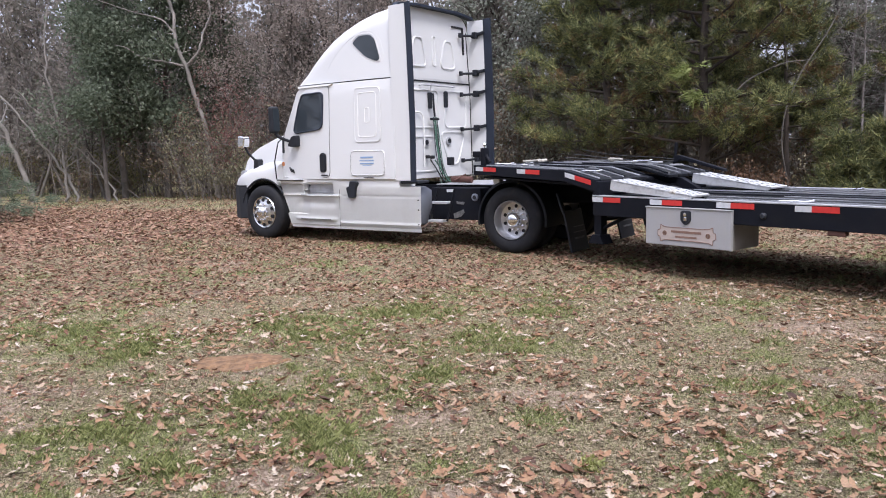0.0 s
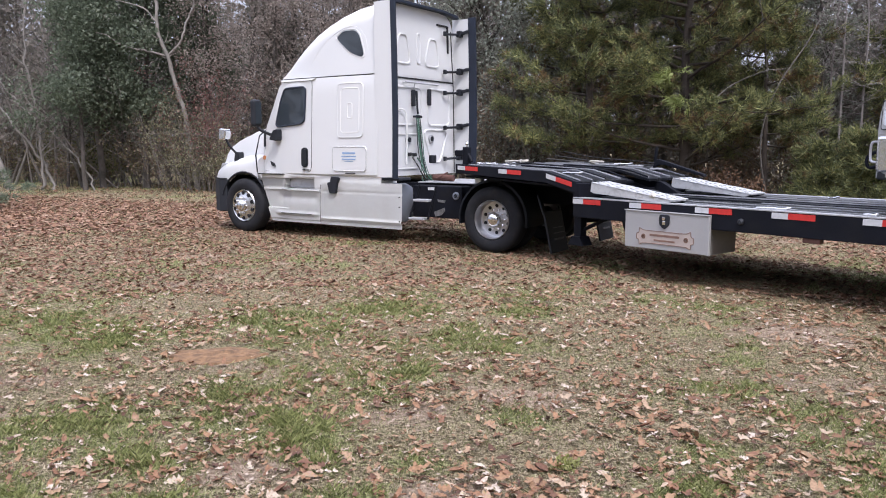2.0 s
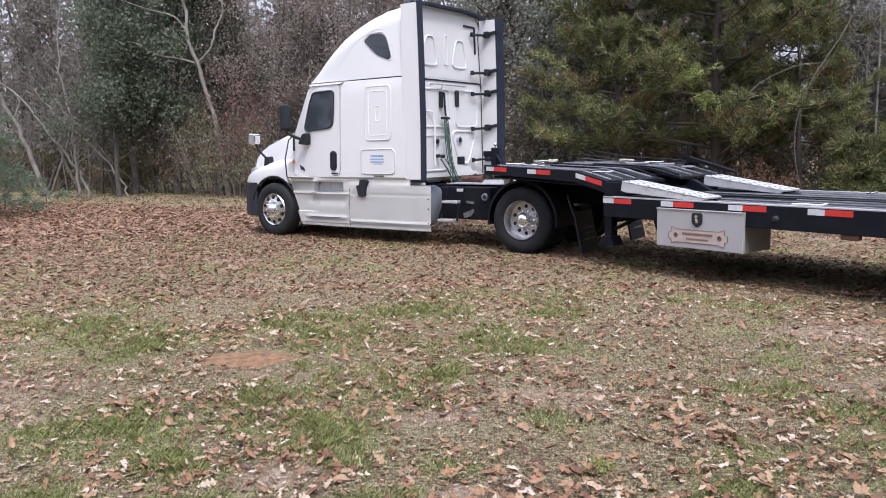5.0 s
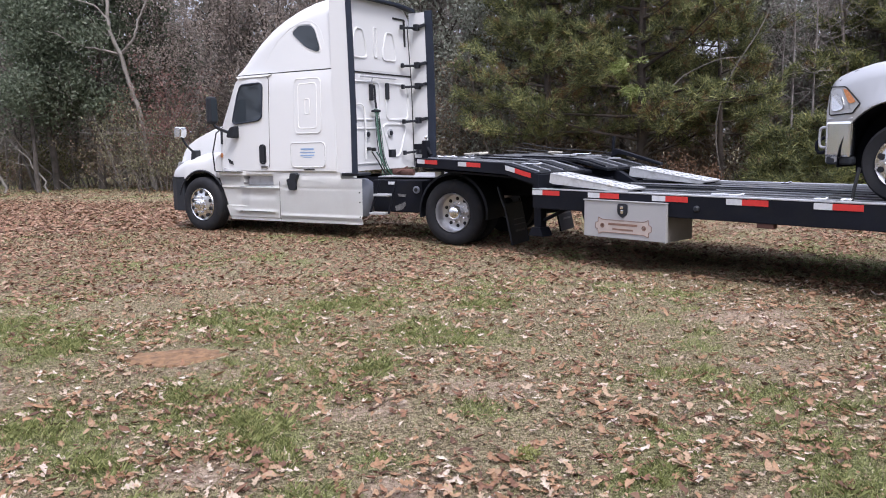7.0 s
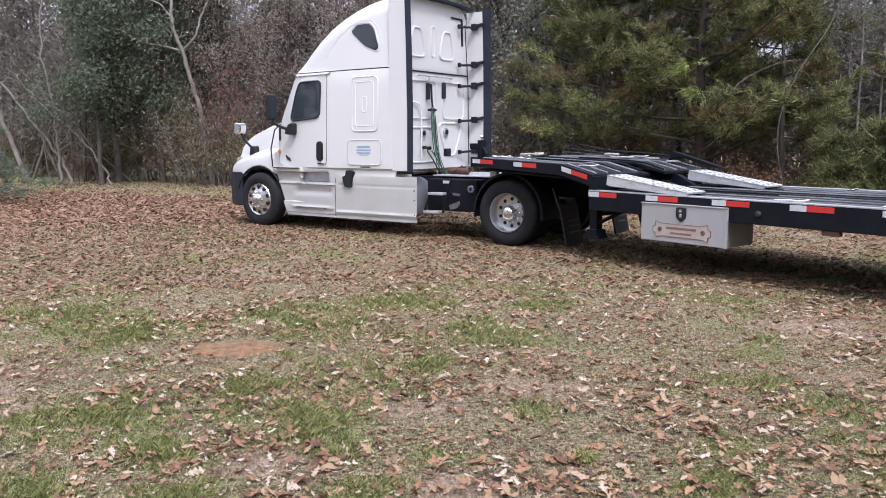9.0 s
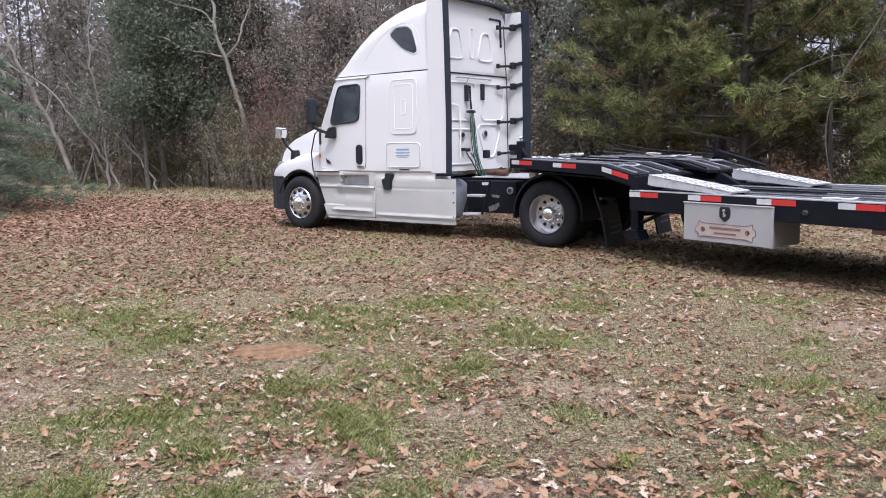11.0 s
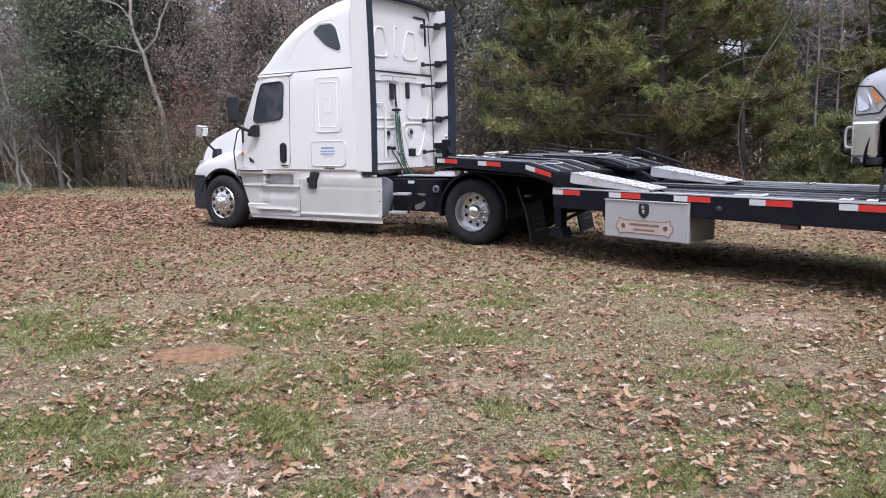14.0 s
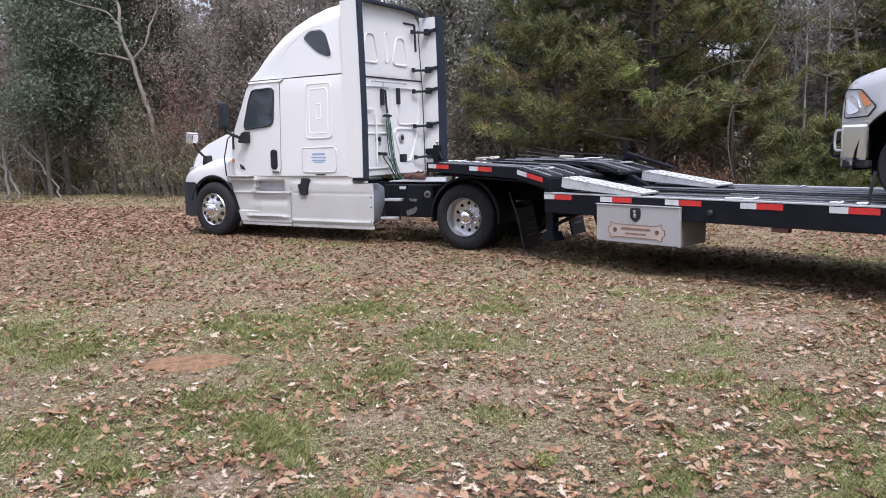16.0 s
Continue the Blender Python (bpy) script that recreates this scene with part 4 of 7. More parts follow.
# the pale dead tree
def dead_tree():
    root = thing("dead_tree", Matrix.Translation((-8.77, 29.5, 0)), "bleached grey dead tree with forked bare limbs", "tree")
    r = random.Random(5)
    s = Soup()
    def run(pts, r0, r1, n=8):
        c = [p + Vector((r.uniform(-.03, .03), r.uniform(-.03, .03), 0)) for p in curve_pts(pts, 5)]
        s.limb(c, [(r0 + (r1 - r0) * i / (len(c) - 1)) * r.uniform(0.88, 1.1) for i in range(len(c))], n)
        return c
    stem = run([(0.5, 0, -0.1), (0.38, 0, 0.5), (0.12, 0, 2.7), (-0.13, 0, 3.6), (-0.42, 0, 4.8), (-0.73, 0, 5.75), (-0.78, 0.1, 6.7), (-0.95, 0.1, 7.6), (-0.9, 0.2, 9)], 0.1, 0.05)
    run([(-0.42, 0, 4.8), (-1.15, -0.1, 5.0), (-1.55, -0.15, 5.05), (-2.1, -0.2, 5.25), (-2.45, -0.2, 5.5), (-2.9, -0.2, 5.62)], 0.045, 0.015, 6)
    run([(-0.42, 0, 4.8), (0.0, 0, 5.2), (0.18, 0, 5.6), (0.35, 0.1, 6.2), (0.55, 0.1, 6.7), (0.5, 0.1, 8.4)], 0.05, 0.03, 6)
    run([(-0.75, 0, 6.0), (-1.2, 0, 6.5), (-2.2, 0.1, 6.8), (-3.6, 0.1, 7.3)], 0.04, 0.012, 6)
    branches(s, r, stem, 0.07, 9, 1.1, 0, [], 0.45, 0.8, 0.1, 5)
    raw("trunk", s.v, s.f, PALEBARK, root, True)


dead_tree()
for k, (u, d, h, lx, ly) in enumerate([(-19.5, 0.6, 7, 0.5, -.1), (-18.2, 1.0, 6, -0.45, 0), (-21.0, 1.6, 8, 0.4, 0.1), (-17.0, 0.4, 5, 0.15, 0), (-15.2, 0.2, 6, -0.3, 0), (-16.1, 0.3, 5.5, 0.05, 0),
                                      (-22.5, 0.8, 7, 0.6, 0), (-20.2, 2.5, 9, -0.2, 0), (11.8, 1.2, 9, 0.1, 0), (13.0, 0.4, 8, -0.15, 0), (12.6, 2.4, 9, 0.2, 0), (14.5, 1.6, 8, 0, 0), (16.5, 1.5, 9, .1, 0), (15.4, 0.6, 9, -.1, 0), (17.6, 0.9, 9, .05, 0), (13.6, 1.0, 9.5, .1, 0)]):
    tree("bare_tree", "slender bare grey tree with tangled branches", along(u, d), h, 0.07, 80 + k, None, 14, 2.0, bark=TWIGM if k > 7 else DULLBARK if k % 3 == 0 else BARK, lean=(lx, ly), depth=2 if k > 7 else 1, start=0.3)
# pale trees leaning over at the corner of the clearing
def leaning_tree(base, pts, r0, seed, label):
    root = thing("leaning_tree", Matrix.Translation(base), label, "tree", "leaning pale trees")
    r = random.Random(seed)
    s = Soup()
    c = [p + Vector((r.uniform(-.07, .07), r.uniform(-.07, .07), 0)) for p in curve_pts([(x, 0.1 * math.sin(z), z) for x, z in pts], 5)]
    s.limb(c, [r0 * (1 - 0.6 * i / (len(c) - 1)) for i in range(len(c))], 7)
    branches(s, r, c, r0, 12, 1.8, 1, [], 0.3, 0.75, 0.08, 5)
    raw("trunk", s.v, s.f, PALEBARK, root, True)


leaning_tree((-15.4, 29.8, 0), [(0.1, -0.1), (0, 0.3), (-0.65, 2.25), (-1.4, 4.15), (-2.15, 5.8), (-2.4, 6.9), (-2.3, 8.6)], 0.105, 1, "pale grey tree leaning over the corner of the clearing")
leaning_tree((-13.7, 29.4, 0), [(0.3, -0.1), (0.0, 0.6), (-0.35, 1.3), (-1.15, 2.4), (-2.3, 3.9), (-3.4, 4.6), (-4.6, 5.6)], 0.06, 2, "thin pale trunk bent far over to one side")
leaning_tree((-13.8, 29.2, 0), [(0.05, -0.1), (0.0, 0.2), (-0.06, 1.6), (-0.12, 3.0), (-0.3, 5.0), (-0.2, 7.0)], 0.062, 3, "slender upright pale trunk")
leaning_tree((-12.2, 29.3, 0), [(0.3, -0.1), (-0.1, 0.7), (-0.8, 1.6), (-2.3, 3.1), (-3.2, 4.2)], 0.04, 4, "thin bare stem slanting through the brush")
leaning_tree((-16.8, 28.2, 0), [(0.0, -0.1), (-0.2, 2.0), (0.1, 4.0), (-0.5, 5.2), (0.2, 6.4), (0.6, 8.0)], 0.07, 5, "pale crooked tree at the edge of the clearing")
# leaning saplings and vines along the edge: pale curved stems before the dark of the woods
tangle = thing("tangled_saplings", Matrix.Identity(4), "tangle of thin leaning saplings and bare vines at the wood's edge", "brush", kind="stuff")
tr = random.Random(44)
ts = Soup()
for k in range(210):
    u = tr.uniform(-27, 24)
    p = along(u, tr.uniform(-0.3, 3.0))
    lean = Vector((tr.gauss(0, 0.5), tr.gauss(0, 0.25), 1))
    q = wander(tr, p - Vector((0, 0, 0.05)), lean, tr.uniform(2.5, 7.5), 9, 0.2, -0.02)
    r0 = tr.choice((0.008, 0.012, 0.016, 0.022, 0.035))
    ts.limb(q, [r0 * (1 - 0.075 * i) for i in range(10)], 5)
    branches(ts, tr, q, r0 * 1.2, 6, 1.4, 0, [], 0.3, 0.75, 0.05, 3)
raw("brushwood", ts.v, ts.f, TWIGM, tangle, True)
# brush along the edge
shrub_rng = random.Random(3)
for k in range(40):
    u = -26 + k * 1.25 + shrub_rng.uniform(-0.6, 0.6)
    kind = shrub_rng.random()
    mtl, lab = (BRUSH, "brown leggy brush at the edge of the woods") if kind < 0.7 else (OLIVE, "olive-leaved undergrowth shrub")
    bush("undergrowth", lab, along(u, shrub_rng.uniform(0.0, 3.2)), shrub_rng.uniform(0.5, 1.1), 0.7, shrub_rng.choice((0.7, 0.9, 1.2, 1.6, 2.2, 3.0, 4.0)), 5, mtl, 200 + k, 0.1, 13, 5, group="brush at the wood's edge")
for k, (x, y, h) in enumerate([(12.6, 16.9, 2.2), (14.3, 16.2, 2.3), (11.2, 17.6, 1.6), (16.0, 15.6, 2.4)]):
    bush("bright_shrub", "bright yellow-green shrub at the edge of the woods", (x, y, 0), 1.0, 0.8, h, 6, BRIGHT, 300 + k, 0.08, 16, 9)
for x, y, h in ((9.3, 18.0, 1.6), (10.0, 17.7, 1.8)):
    pine((x, y, 0), h, 0.035, 310 + int(x * 2), 0.75, "small yellow-green pine sapling beside the trailer", count=13, per=10, start=0.05, brown=0.05)
for k, (x, y, h) in enumerate(((10.3, 19.7, 8.5), (10.9, 19.5, 8.0), (10.6, 20.6, 9.0), (15.0, 17.8, 8.5), (16.6, 17.0, 8.0))):
    tree("bare_tree", "bare pale grey tree with a dense tangle of twigs", (x, y, 0), h, 0.038, 900 + k, None, 21, 2.2, bark=PALETWIG, depth=2, start=0.25, rise=0.02)
bush("yellowing_shrub", "thin shrub with yellow-green leaves and pale twigs", along(-9.6, -0.3), 1.3, 0.9, 3.8, 5, YELLOWING, 320, 0.08, 16, 9)
bush("reddish_shrub", "tall thin shrub with dull red autumn leaves", (-7.5, 28.9, 0), 1.0, 0.8, 4.3, 6, REDDISH, 322, 0.08, 15, 9)
bush("pale_shrub", "thin shrub with pale olive leaves on arching stems", (-7.2, 27.7, 0), 1.2, 0.8, 2.3, 6, YELLOWING, 324, 0.08, 14, 7)
bush("russet_shrub", "low shrub with russet leaves beside the pines", (7.2, 18.6, 0), 0.45, 0.4, 1.05, 6, RUSTLEAF, 326, 0.075, 10, 7)



def cedar(base, h, w, seed):
    r = random.Random(seed)
    root = thing("cedar_bush", Matrix.Translation(base), "feathery blue-green cedar bush drooping to the ground", "shrub")
    s, pts, ways = Soup(), [], []
    stem = wander(r, (0, 0, -0.1), (0, 0, 1), h, 8, 0.05, 0.05)
    s.limb(stem, [0.07 * (1 - 0.1 * i) for i in range(9)], 6)
    for k in range(80):
        t = (k + r.random()) / 80
        p = stem[min(7, int(t * 8))]
        a = k * 2.4
        q = wander(r, p, (math.cos(a), math.sin(a), 0.1), w * (1.1 - 0.8 * t) * r.uniform(0.7, 1.1), 6, 0.1, -0.06)
        s.limb(q, [0.014 * (1 - 0.12 * j) for j in range(7)], 4)
        for j in range(2, 7):
            for _ in range(6):
                b = a + r.uniform(-1.3, 1.3)
                e = q[j] + Vector((math.cos(b), math.sin(b), r.uniform(-0.35, 0.2))) * r.uniform(0.1, 0.4)
                pts.append(q[j].lerp(e, 0.6))
                ways.append((e - q[j]).normalized())
    raw("trunk", s.v, s.f, BARK, root, True)
    v, f = needle_cloud(pts, ways, 12, 0.24, 0.009, np.random.default_rng(seed))
    fast_mesh("foliage", v, f, CEDAR, root)


cedar((-12.9, 19.8, 0), 4.6, 3.0, 11)
cedar((-14.6, 22.0, 0), 5.2, 2.6, 12)

# deep woods: far trunks and leaves
deep = thing("deep_woods", Matrix.Identity(4), "dim dense woods of bare trunks and mixed foliage", "woods", kind="stuff")
dr = random.Random(9)
dn = np.random.default_rng(9)
ds, tips = Soup(), []
for k in range(190):
    p = along(dr.uniform(-34, 34), dr.uniform(3.5, 20))
    h = dr.uniform(7, 15)
    t = wander(dr, p - Vector((0, 0, 0.2)), (dr.uniform(-.15, .15), dr.uniform(-.15, .15), 1), h, 9, 0.06, 0.04)
    rad = dr.uniform(0.04, 0.16)
    ds.limb(t, [rad * (1 - 0.8 * i / 9) for i in range(10)], 5)
    branches(ds, dr, t, rad, 12, 2.2, 0, tips, 0.2, 0.8, 0.1, 3)
raw("trunks", ds.v, ds.f, BARK, deep, True)
v, f = leaf_cloud(tips[::3], 9, 0.4, 0.16, dn)
fast_mesh("foliage", v, f, DEEP, deep)
cloud = []
for k in range(5200):
    p = along(dr.uniform(-36, 36), dr.uniform(3, 15))
    p.z = dr.uniform(0, 1) ** 1.2 * 11
    cloud.append(p)
v, f = leaf_cloud(cloud, 11, 0.6, 0.28, dn)
fast_mesh("foliage", v, f, DEEP, deep)
cloud = []
for k in range(4600):
    p = along(dr.uniform(-48, 48), dr.uniform(16, 24))
    p.z = dr.uniform(0, 1) ** 1.1 * (9.5 + 3 * noise.noise((p.x * 0.25, p.y * 0.25, 3)))
    cloud.append(p)
v, f = leaf_cloud(cloud, 10, 0.9, 0.54, dn)
fast_mesh("far_foliage", v, f, DEEP, deep)

# arching vine and pale fronds before the pines
vine = thing("arching_vine", Matrix.Translation((7.2, 18.9, 0)), "thin arching vine with pale drooping fronds", "vine")
vr = random.Random(12)
vs = Soup()
for pts in ([(1.2, 0, 0), (0.9, 0, 1.6), (1.2, 0, 2.9), (2.0, 0, 4.2), (2.6, 0.1, 5.6), (3.1, 0.1, 7.5)], [(-1.0, 0.1, 2.55), (-0.5, 0, 2.5), (0.1, 0, 3.0), (0.9, 0, 3.35), (1.4, 0, 3.4)], [(-0.2, 0, 7.6), (0.4, 0, 6.1), (0.8, 0, 4.6), (1.0, 0, 3.2)]):
    c = curve_pts(pts, 6)
    vs.limb(c, [0.018 - 0.008 * i / len(c) for i in range(len(c))], 5)
raw("vine_stem", vs.v, vs.f, DULLBARK, vine, True)
FROND = leafy("pale_green_fronds", [(0.13, 0.17, 0.05), (0.22, 0.26, 0.09), (0.32, 0.36, 0.15)], 0.55, 0.35, 0.1)
for x, z in ((-1.3, 3.35), (-0.6, 6.2), (0.3, 6.35), (1.0, 6.2), (1.9, 6.3), (-1.6, 6.1), (2.6, 6.0), (-1.0, 2.75)):
    fp, fw = [], []
    for k in range(9):
        w = Vector((vr.uniform(-1, 0.4), vr.uniform(-.4, .4), vr.uniform(-0.8, 0.1))).normalized()
        for m in range(1, 4):
            fp.append(Vector((x, -0.2, z)) + w * 0.13 * m)
            fw.append(w)
    v, f = needle_cloud(fp, fw, 7, 0.22, 0.016, np.random.default_rng(int(x * 10) + 90))
    fast_mesh("frond", v, f, FROND, vine)

# unseen woods added behind the camera to block the low sky and show in the paintwork
rear = thing("unseen_rear_woods", Matrix.Identity(4), "unseen woods added behind the camera to block the low sky", "woods", kind="stuff")
rs, rp = Soup(), []
rr_ = random.Random(71)
for k in range(125):
    a = radians(rr_.uniform(88, 272) if k % 4 else rr_.uniform(60, 300))
    d = rr_.uniform(21, 34)
    p = Vector((d * math.sin(a), 4 + d * math.cos(a), -0.2))
    t = wander(rr_, p, (rr_.uniform(-.1, .1), rr_.uniform(-.1, .1), 1), rr_.uniform(8, 14), 8, 0.06, 0.04)
    rs.limb(t, [0.15 * (1 - 0.1 * i) for i in range(9)], 5)
    branches(rs, rr_, t, 0.12, 8, 2.6, 0, rp, 0.15, 0.8, 0.1, 3)
raw("trunks", rs.v, rs.f, BARK, rear, True)
v, f = leaf_cloud(rp, 6, 0.7, 0.6, np.random.default_rng(72))
fast_mesh("foliage", v, f, DEEP, rear)


# ---- tractor unit ----
# Its own axes: x to the rear from the drive axle, y from the near side across, z up.
TRUCK = Matrix.Translation((1.038, 11.922, 0)) @ Matrix.Rotation(radians(-35.0), 4, "Z")
truck = thing("semi_truck", TRUCK, "white sleeper-cab semi truck parked on leaf-strewn grass", "truck")
W = 2.44          # overall width
FRONT = -5.40     # front axle


def loft(stations, section, name, material, parent, label="", close=True, skip=None):
    """A skin over cross-sections; section(x) gives points (y, z) from the near bottom over the top to the far bottom."""
    bm = bmesh.new()
    rows = [[bm.verts.new((p[2] if len(p) > 2 else x, p[0], p[1])) for p in section(x)] for x in stations]
    for i, (a, b) in enumerate(zip(rows, rows[1:])):
        for j in range(len(a) - 1):
            if skip and skip(i, j):
                continue
            bm.faces.new((a[j], a[j + 1], b[j + 1], b[j]))
    if close:
        for row in (rows[0], rows[-1]):
            bm.faces.new(row)
    bmesh.ops.remove_doubles(bm, verts=bm.verts[:], dist=1e-5)
    return part(name, bm, material, parent, label, True)


def mirror(pts):
    return pts + [(W - y, z, *rest) for y, z, *rest in pts[::-1]]


def cab_inset(x):
    """How far the side lies in from the overall width, by the narrowing of the nose of the cab."""
    t = max(0.0, (-3.75 - x) / 1.2)
    return 0.01 + 0.16 * t * t


def cab_side(x, z):
    return cab_inset(x) + 0.05 * max(0.0, (z - 1.15) / 1.6) ** 1.5


CAB_TOP = [(-5.02, 1.92), (-4.9, 1.98), (-4.42, 2.84), (-4.3, 2.93)]
ROOF = [(-4.62, 2.80), (-4.5, 2.92), (-4.22, 3.26), (-4.0, 3.42), (-3.7, 3.60), (-3.42, 3.73), (-3.15, 3.83), (-2.78, 3.935), (-2.4, 3.99), (-2.18, 4.0)]


def cab_section(x):
    top = min(2.80, interp(x, CAB_TOP))
    r = 0.035 if x > -4.4 else 0.1
    pts = [(cab_side(x, 1.11) + 0.03, 1.10)]
    for k in range(7):
        z = 1.13 + (top - r - 1.13) * k / 6
        pts.append((cab_side(x, z), z))
    for k in range(1, 5):
        w = radians(90 * k / 4)
        pts.append((cab_side(x, top) + r * (1 - math.cos(w)), top - r + r * math.sin(w)))
    pts.append((W / 2, top + 0.02))
    return mirror(pts)


cab_x = [-5.02, -4.97, -4.9, -4.8, -4.7, -4.6, -4.5, -4.42, -4.3, -4.15, -4.0, -3.8, -3.6, -3.3, -3.0, -2.7, -2.45, -2.2]
cab = loft(cab_x, cab_section, "cab", WHITE, truck, "white painted cab and sleeper shell")


def roof_section(x):
    """The raised roof: full width at its seam, rounded shoulders, narrower to the front."""
    top = interp(x, ROOF)
    low = 2.80
    h = max(0.004, top - low)
    t = max(0.0, (-2.9 - x) / 1.7)
    inset = 0.06 + 0.24 * t ** 1.8
    r = min(0.34, h * 0.85)
    lean = 0.1 * h / 1.2
    pts = [(inset, low)]
    for k in range(1, 5):
        z = low + (h - r) * k / 4
        pts.append((inset + lean * (z - low) / h, z))
    for k in range(1, 8):
        w = radians(90 * k / 7)
        pts.append((inset + lean * (h - r) / h + r * 1.15 * (1 - math.cos(w)), low + h - r + r * math.sin(w)))
    pts.append((W / 2, low + h + 0.03 * min(1, h)))
    return mirror(pts)


roof_x = [-4.62, -4.5, -4.36, -4.22, -4.1, -4.0, -3.85, -3.7, -3.55, -3.42, -3.28, -3.15, -2.95, -2.78, -2.6, -2.4, -2.2]
roof = loft(roof_x, roof_section, "roof_fairing", WHITE, truck, "white raised roof fairing with a curved front")


def side_strip(name, pts, material, parent, off, thick=0.012, side=cab_side, label=""):
    """A flat piece on the side wall: its outline (x, z) laid on the wall and set proud by off."""
    bm = bmesh.new()
    out = [bm.verts.new((x, side(x, z) - off, z)) for x, z in pts]
    back = [bm.verts.new((x, side(x, z) - off + thick, z)) for x, z in pts]
    n = len(pts)
    bm.faces.new(out)
    bm.faces.new(back[::-1])
    for i in range(n):
        bm.faces.new((out[i], out[(i + 1) % n], back[(i + 1) % n], back[i]))
    return part(name, bm, material, parent, label)


def rim_line(name, pts, material, parent, rad, side=cab_side, off=0.0, closed=True):
    """A thin bead along an outline on the side wall."""
    q = [(x, side(x, z) - off, z) for x, z in pts]
    if closed:
        q.append(q[0])
        q.append(q[1])
    return part(name, tube(q, rad, 6, caps=not closed), material, parent, "", True)


def roof_side(x, z):
    t = max(0.0, (-2.9 - x) / 1.7)
    top = interp(x, ROOF)
    h = max(0.05, top - 2.8)
    r = min(0.34, h * 0.85)
    y = 0.06 + 0.24 * t ** 1.8 + 0.1 * h / 1.2 * (min(z, top - r) - 2.8) / h
    if z > top - r:
        k = min(1.0, (z - (top - r)) / r)
        y += r * 1.15 * (1 - math.sqrt(1 - k * k))
    return y


# seams between roof, cab and door
rim_line("roof_seam", [(x, 2.79) for x in np.linspace(-4.42, -2.2, 24)], SEAM, cab, 0.006, lambda x, z: min(cab_side(x, 2.75), roof_side(x, 2.8)) + 0.006, 0, False)
DOOR = [(-4.98, 1.16), (-4.9, 1.95), (-4.68, 2.3), (-4.47, 2.68), (-4.36, 2.74), (-3.68, 2.74), (-3.64, 2.7), (-3.66, 1.16)]
door = side_strip("door", smooth_outline(DOOR, 0.06, 2), WHITE, truck, 0.012, 0.03, label="white cab door with a tinted window")
rim_line("door_gap", smooth_outline(DOOR, 0.06, 2), SEAM, door, 0.006, off=0.004)
WIN = [(-4.6, 1.95), (-4.42, 2.45), (-4.32, 2.63), (-3.84, 2.64), (-3.78, 2.6), (-3.81, 2.06), (-3.9, 2.0)]
side_strip("window", smooth_outline(WIN, 0.2, 3), GLASS, door, 0.018, 0.012, label="dark tinted door window")
rim_line("window_seal", smooth_outline(WIN, 0.2, 3), TRIM, door, 0.016, off=0.016)
side_strip("drip_rail", [(-4.42, 2.775), (-3.55, 2.775), (-3.62, 2.745), (-4.4, 2.745)], WHITE_LIT, cab, 0.03, 0.04)
side_strip("door_handle", rounded(-3.86, -3.755, 1.27, 1.56, 0.04), PLASTIC, door, 0.03, 0.03, label="dark recessed door handle")
rim_line("handle_bezel", rounded(-3.875, -3.74, 1.255, 1.575, 0.05), PLASTIC, door, 0.012, off=0.014)
side_strip("door_vent", rounded(-3.86, -3.7, 1.185, 1.205, 0.008), SEAM, door, 0.02, 0.02)
side_strip("marker_light", rounded(-5.02, -4.93, 1.36, 1.44, 0.035), ORANGE, cab, 0.02, 0.03, label="amber side marker light")
# scribbled badge low on the door: plain bars
for k in range(3):
    side_strip("badge_bar", [(-4.73 + k * 0.05, 1.26 - k * 0.01), (-4.70 + k * 0.05, 1.25 - k * 0.01), (-4.74 + k * 0.05, 1.34 - k * 0.02), (-4.77 + k * 0.05, 1.34 - k * 0.02)], PLASTIC, door, 0.017, 0.01)
# raised panels in the sleeper's side
for nm, o, lab in (("locker_panel", (-3.06, -2.5, 1.76, 2.66, 0.08), "raised sleeper side panel"), ("luggage_door", (-3.16, -2.42, 1.19, 1.60, 0.07), "white luggage door with blue lettering")):
    pn = side_strip(nm, rounded(*o), WHITE, truck, 0.009, 0.02, label=lab)
    rim_line("panel_edge", rounded(*o), WHITE, pn, 0.012, off=0.004)
    x0, x1, z0, z1, rr = o
    if nm == "locker_panel":
        rim_line("panel_inner", rounded(x0 + 0.08, x1 - 0.08, z0 + 0.08, z1 - 0.08, 0.06), WHITE_LIT, pn, 0.008, off=0.007)
        rim_line("latch_recess", rounded(-2.83, -2.73, 2.08, 2.33, 0.03), WHITE_LIT, pn, 0.007, off=0.009)
    else:
        rim_line("panel_gap", rounded(x0, x1, z0, z1, rr), SEAM, pn, 0.0035, off=0.012)
        for a, b, c, d in ((-2.94, -2.66, 1.48, 1.507), (-2.96, -2.64, 1.43, 1.447), (-2.95, -2.65, 1.38, 1.4), (-2.89, -2.7, 1.352, 1.361)):
            side_strip("lettering_bar", [(a, c), (b, c), (b, d), (a, d)], BLUE, pn, 0.0125, 0.004, label="blue unreadable lettering")
        side_strip("panel_slot", [(-2.88, 1.145), (-2.66, 1.145), (-2.66, 1.16), (-2.88, 1.16)], SEAM, pn, 0.012, 0.01)
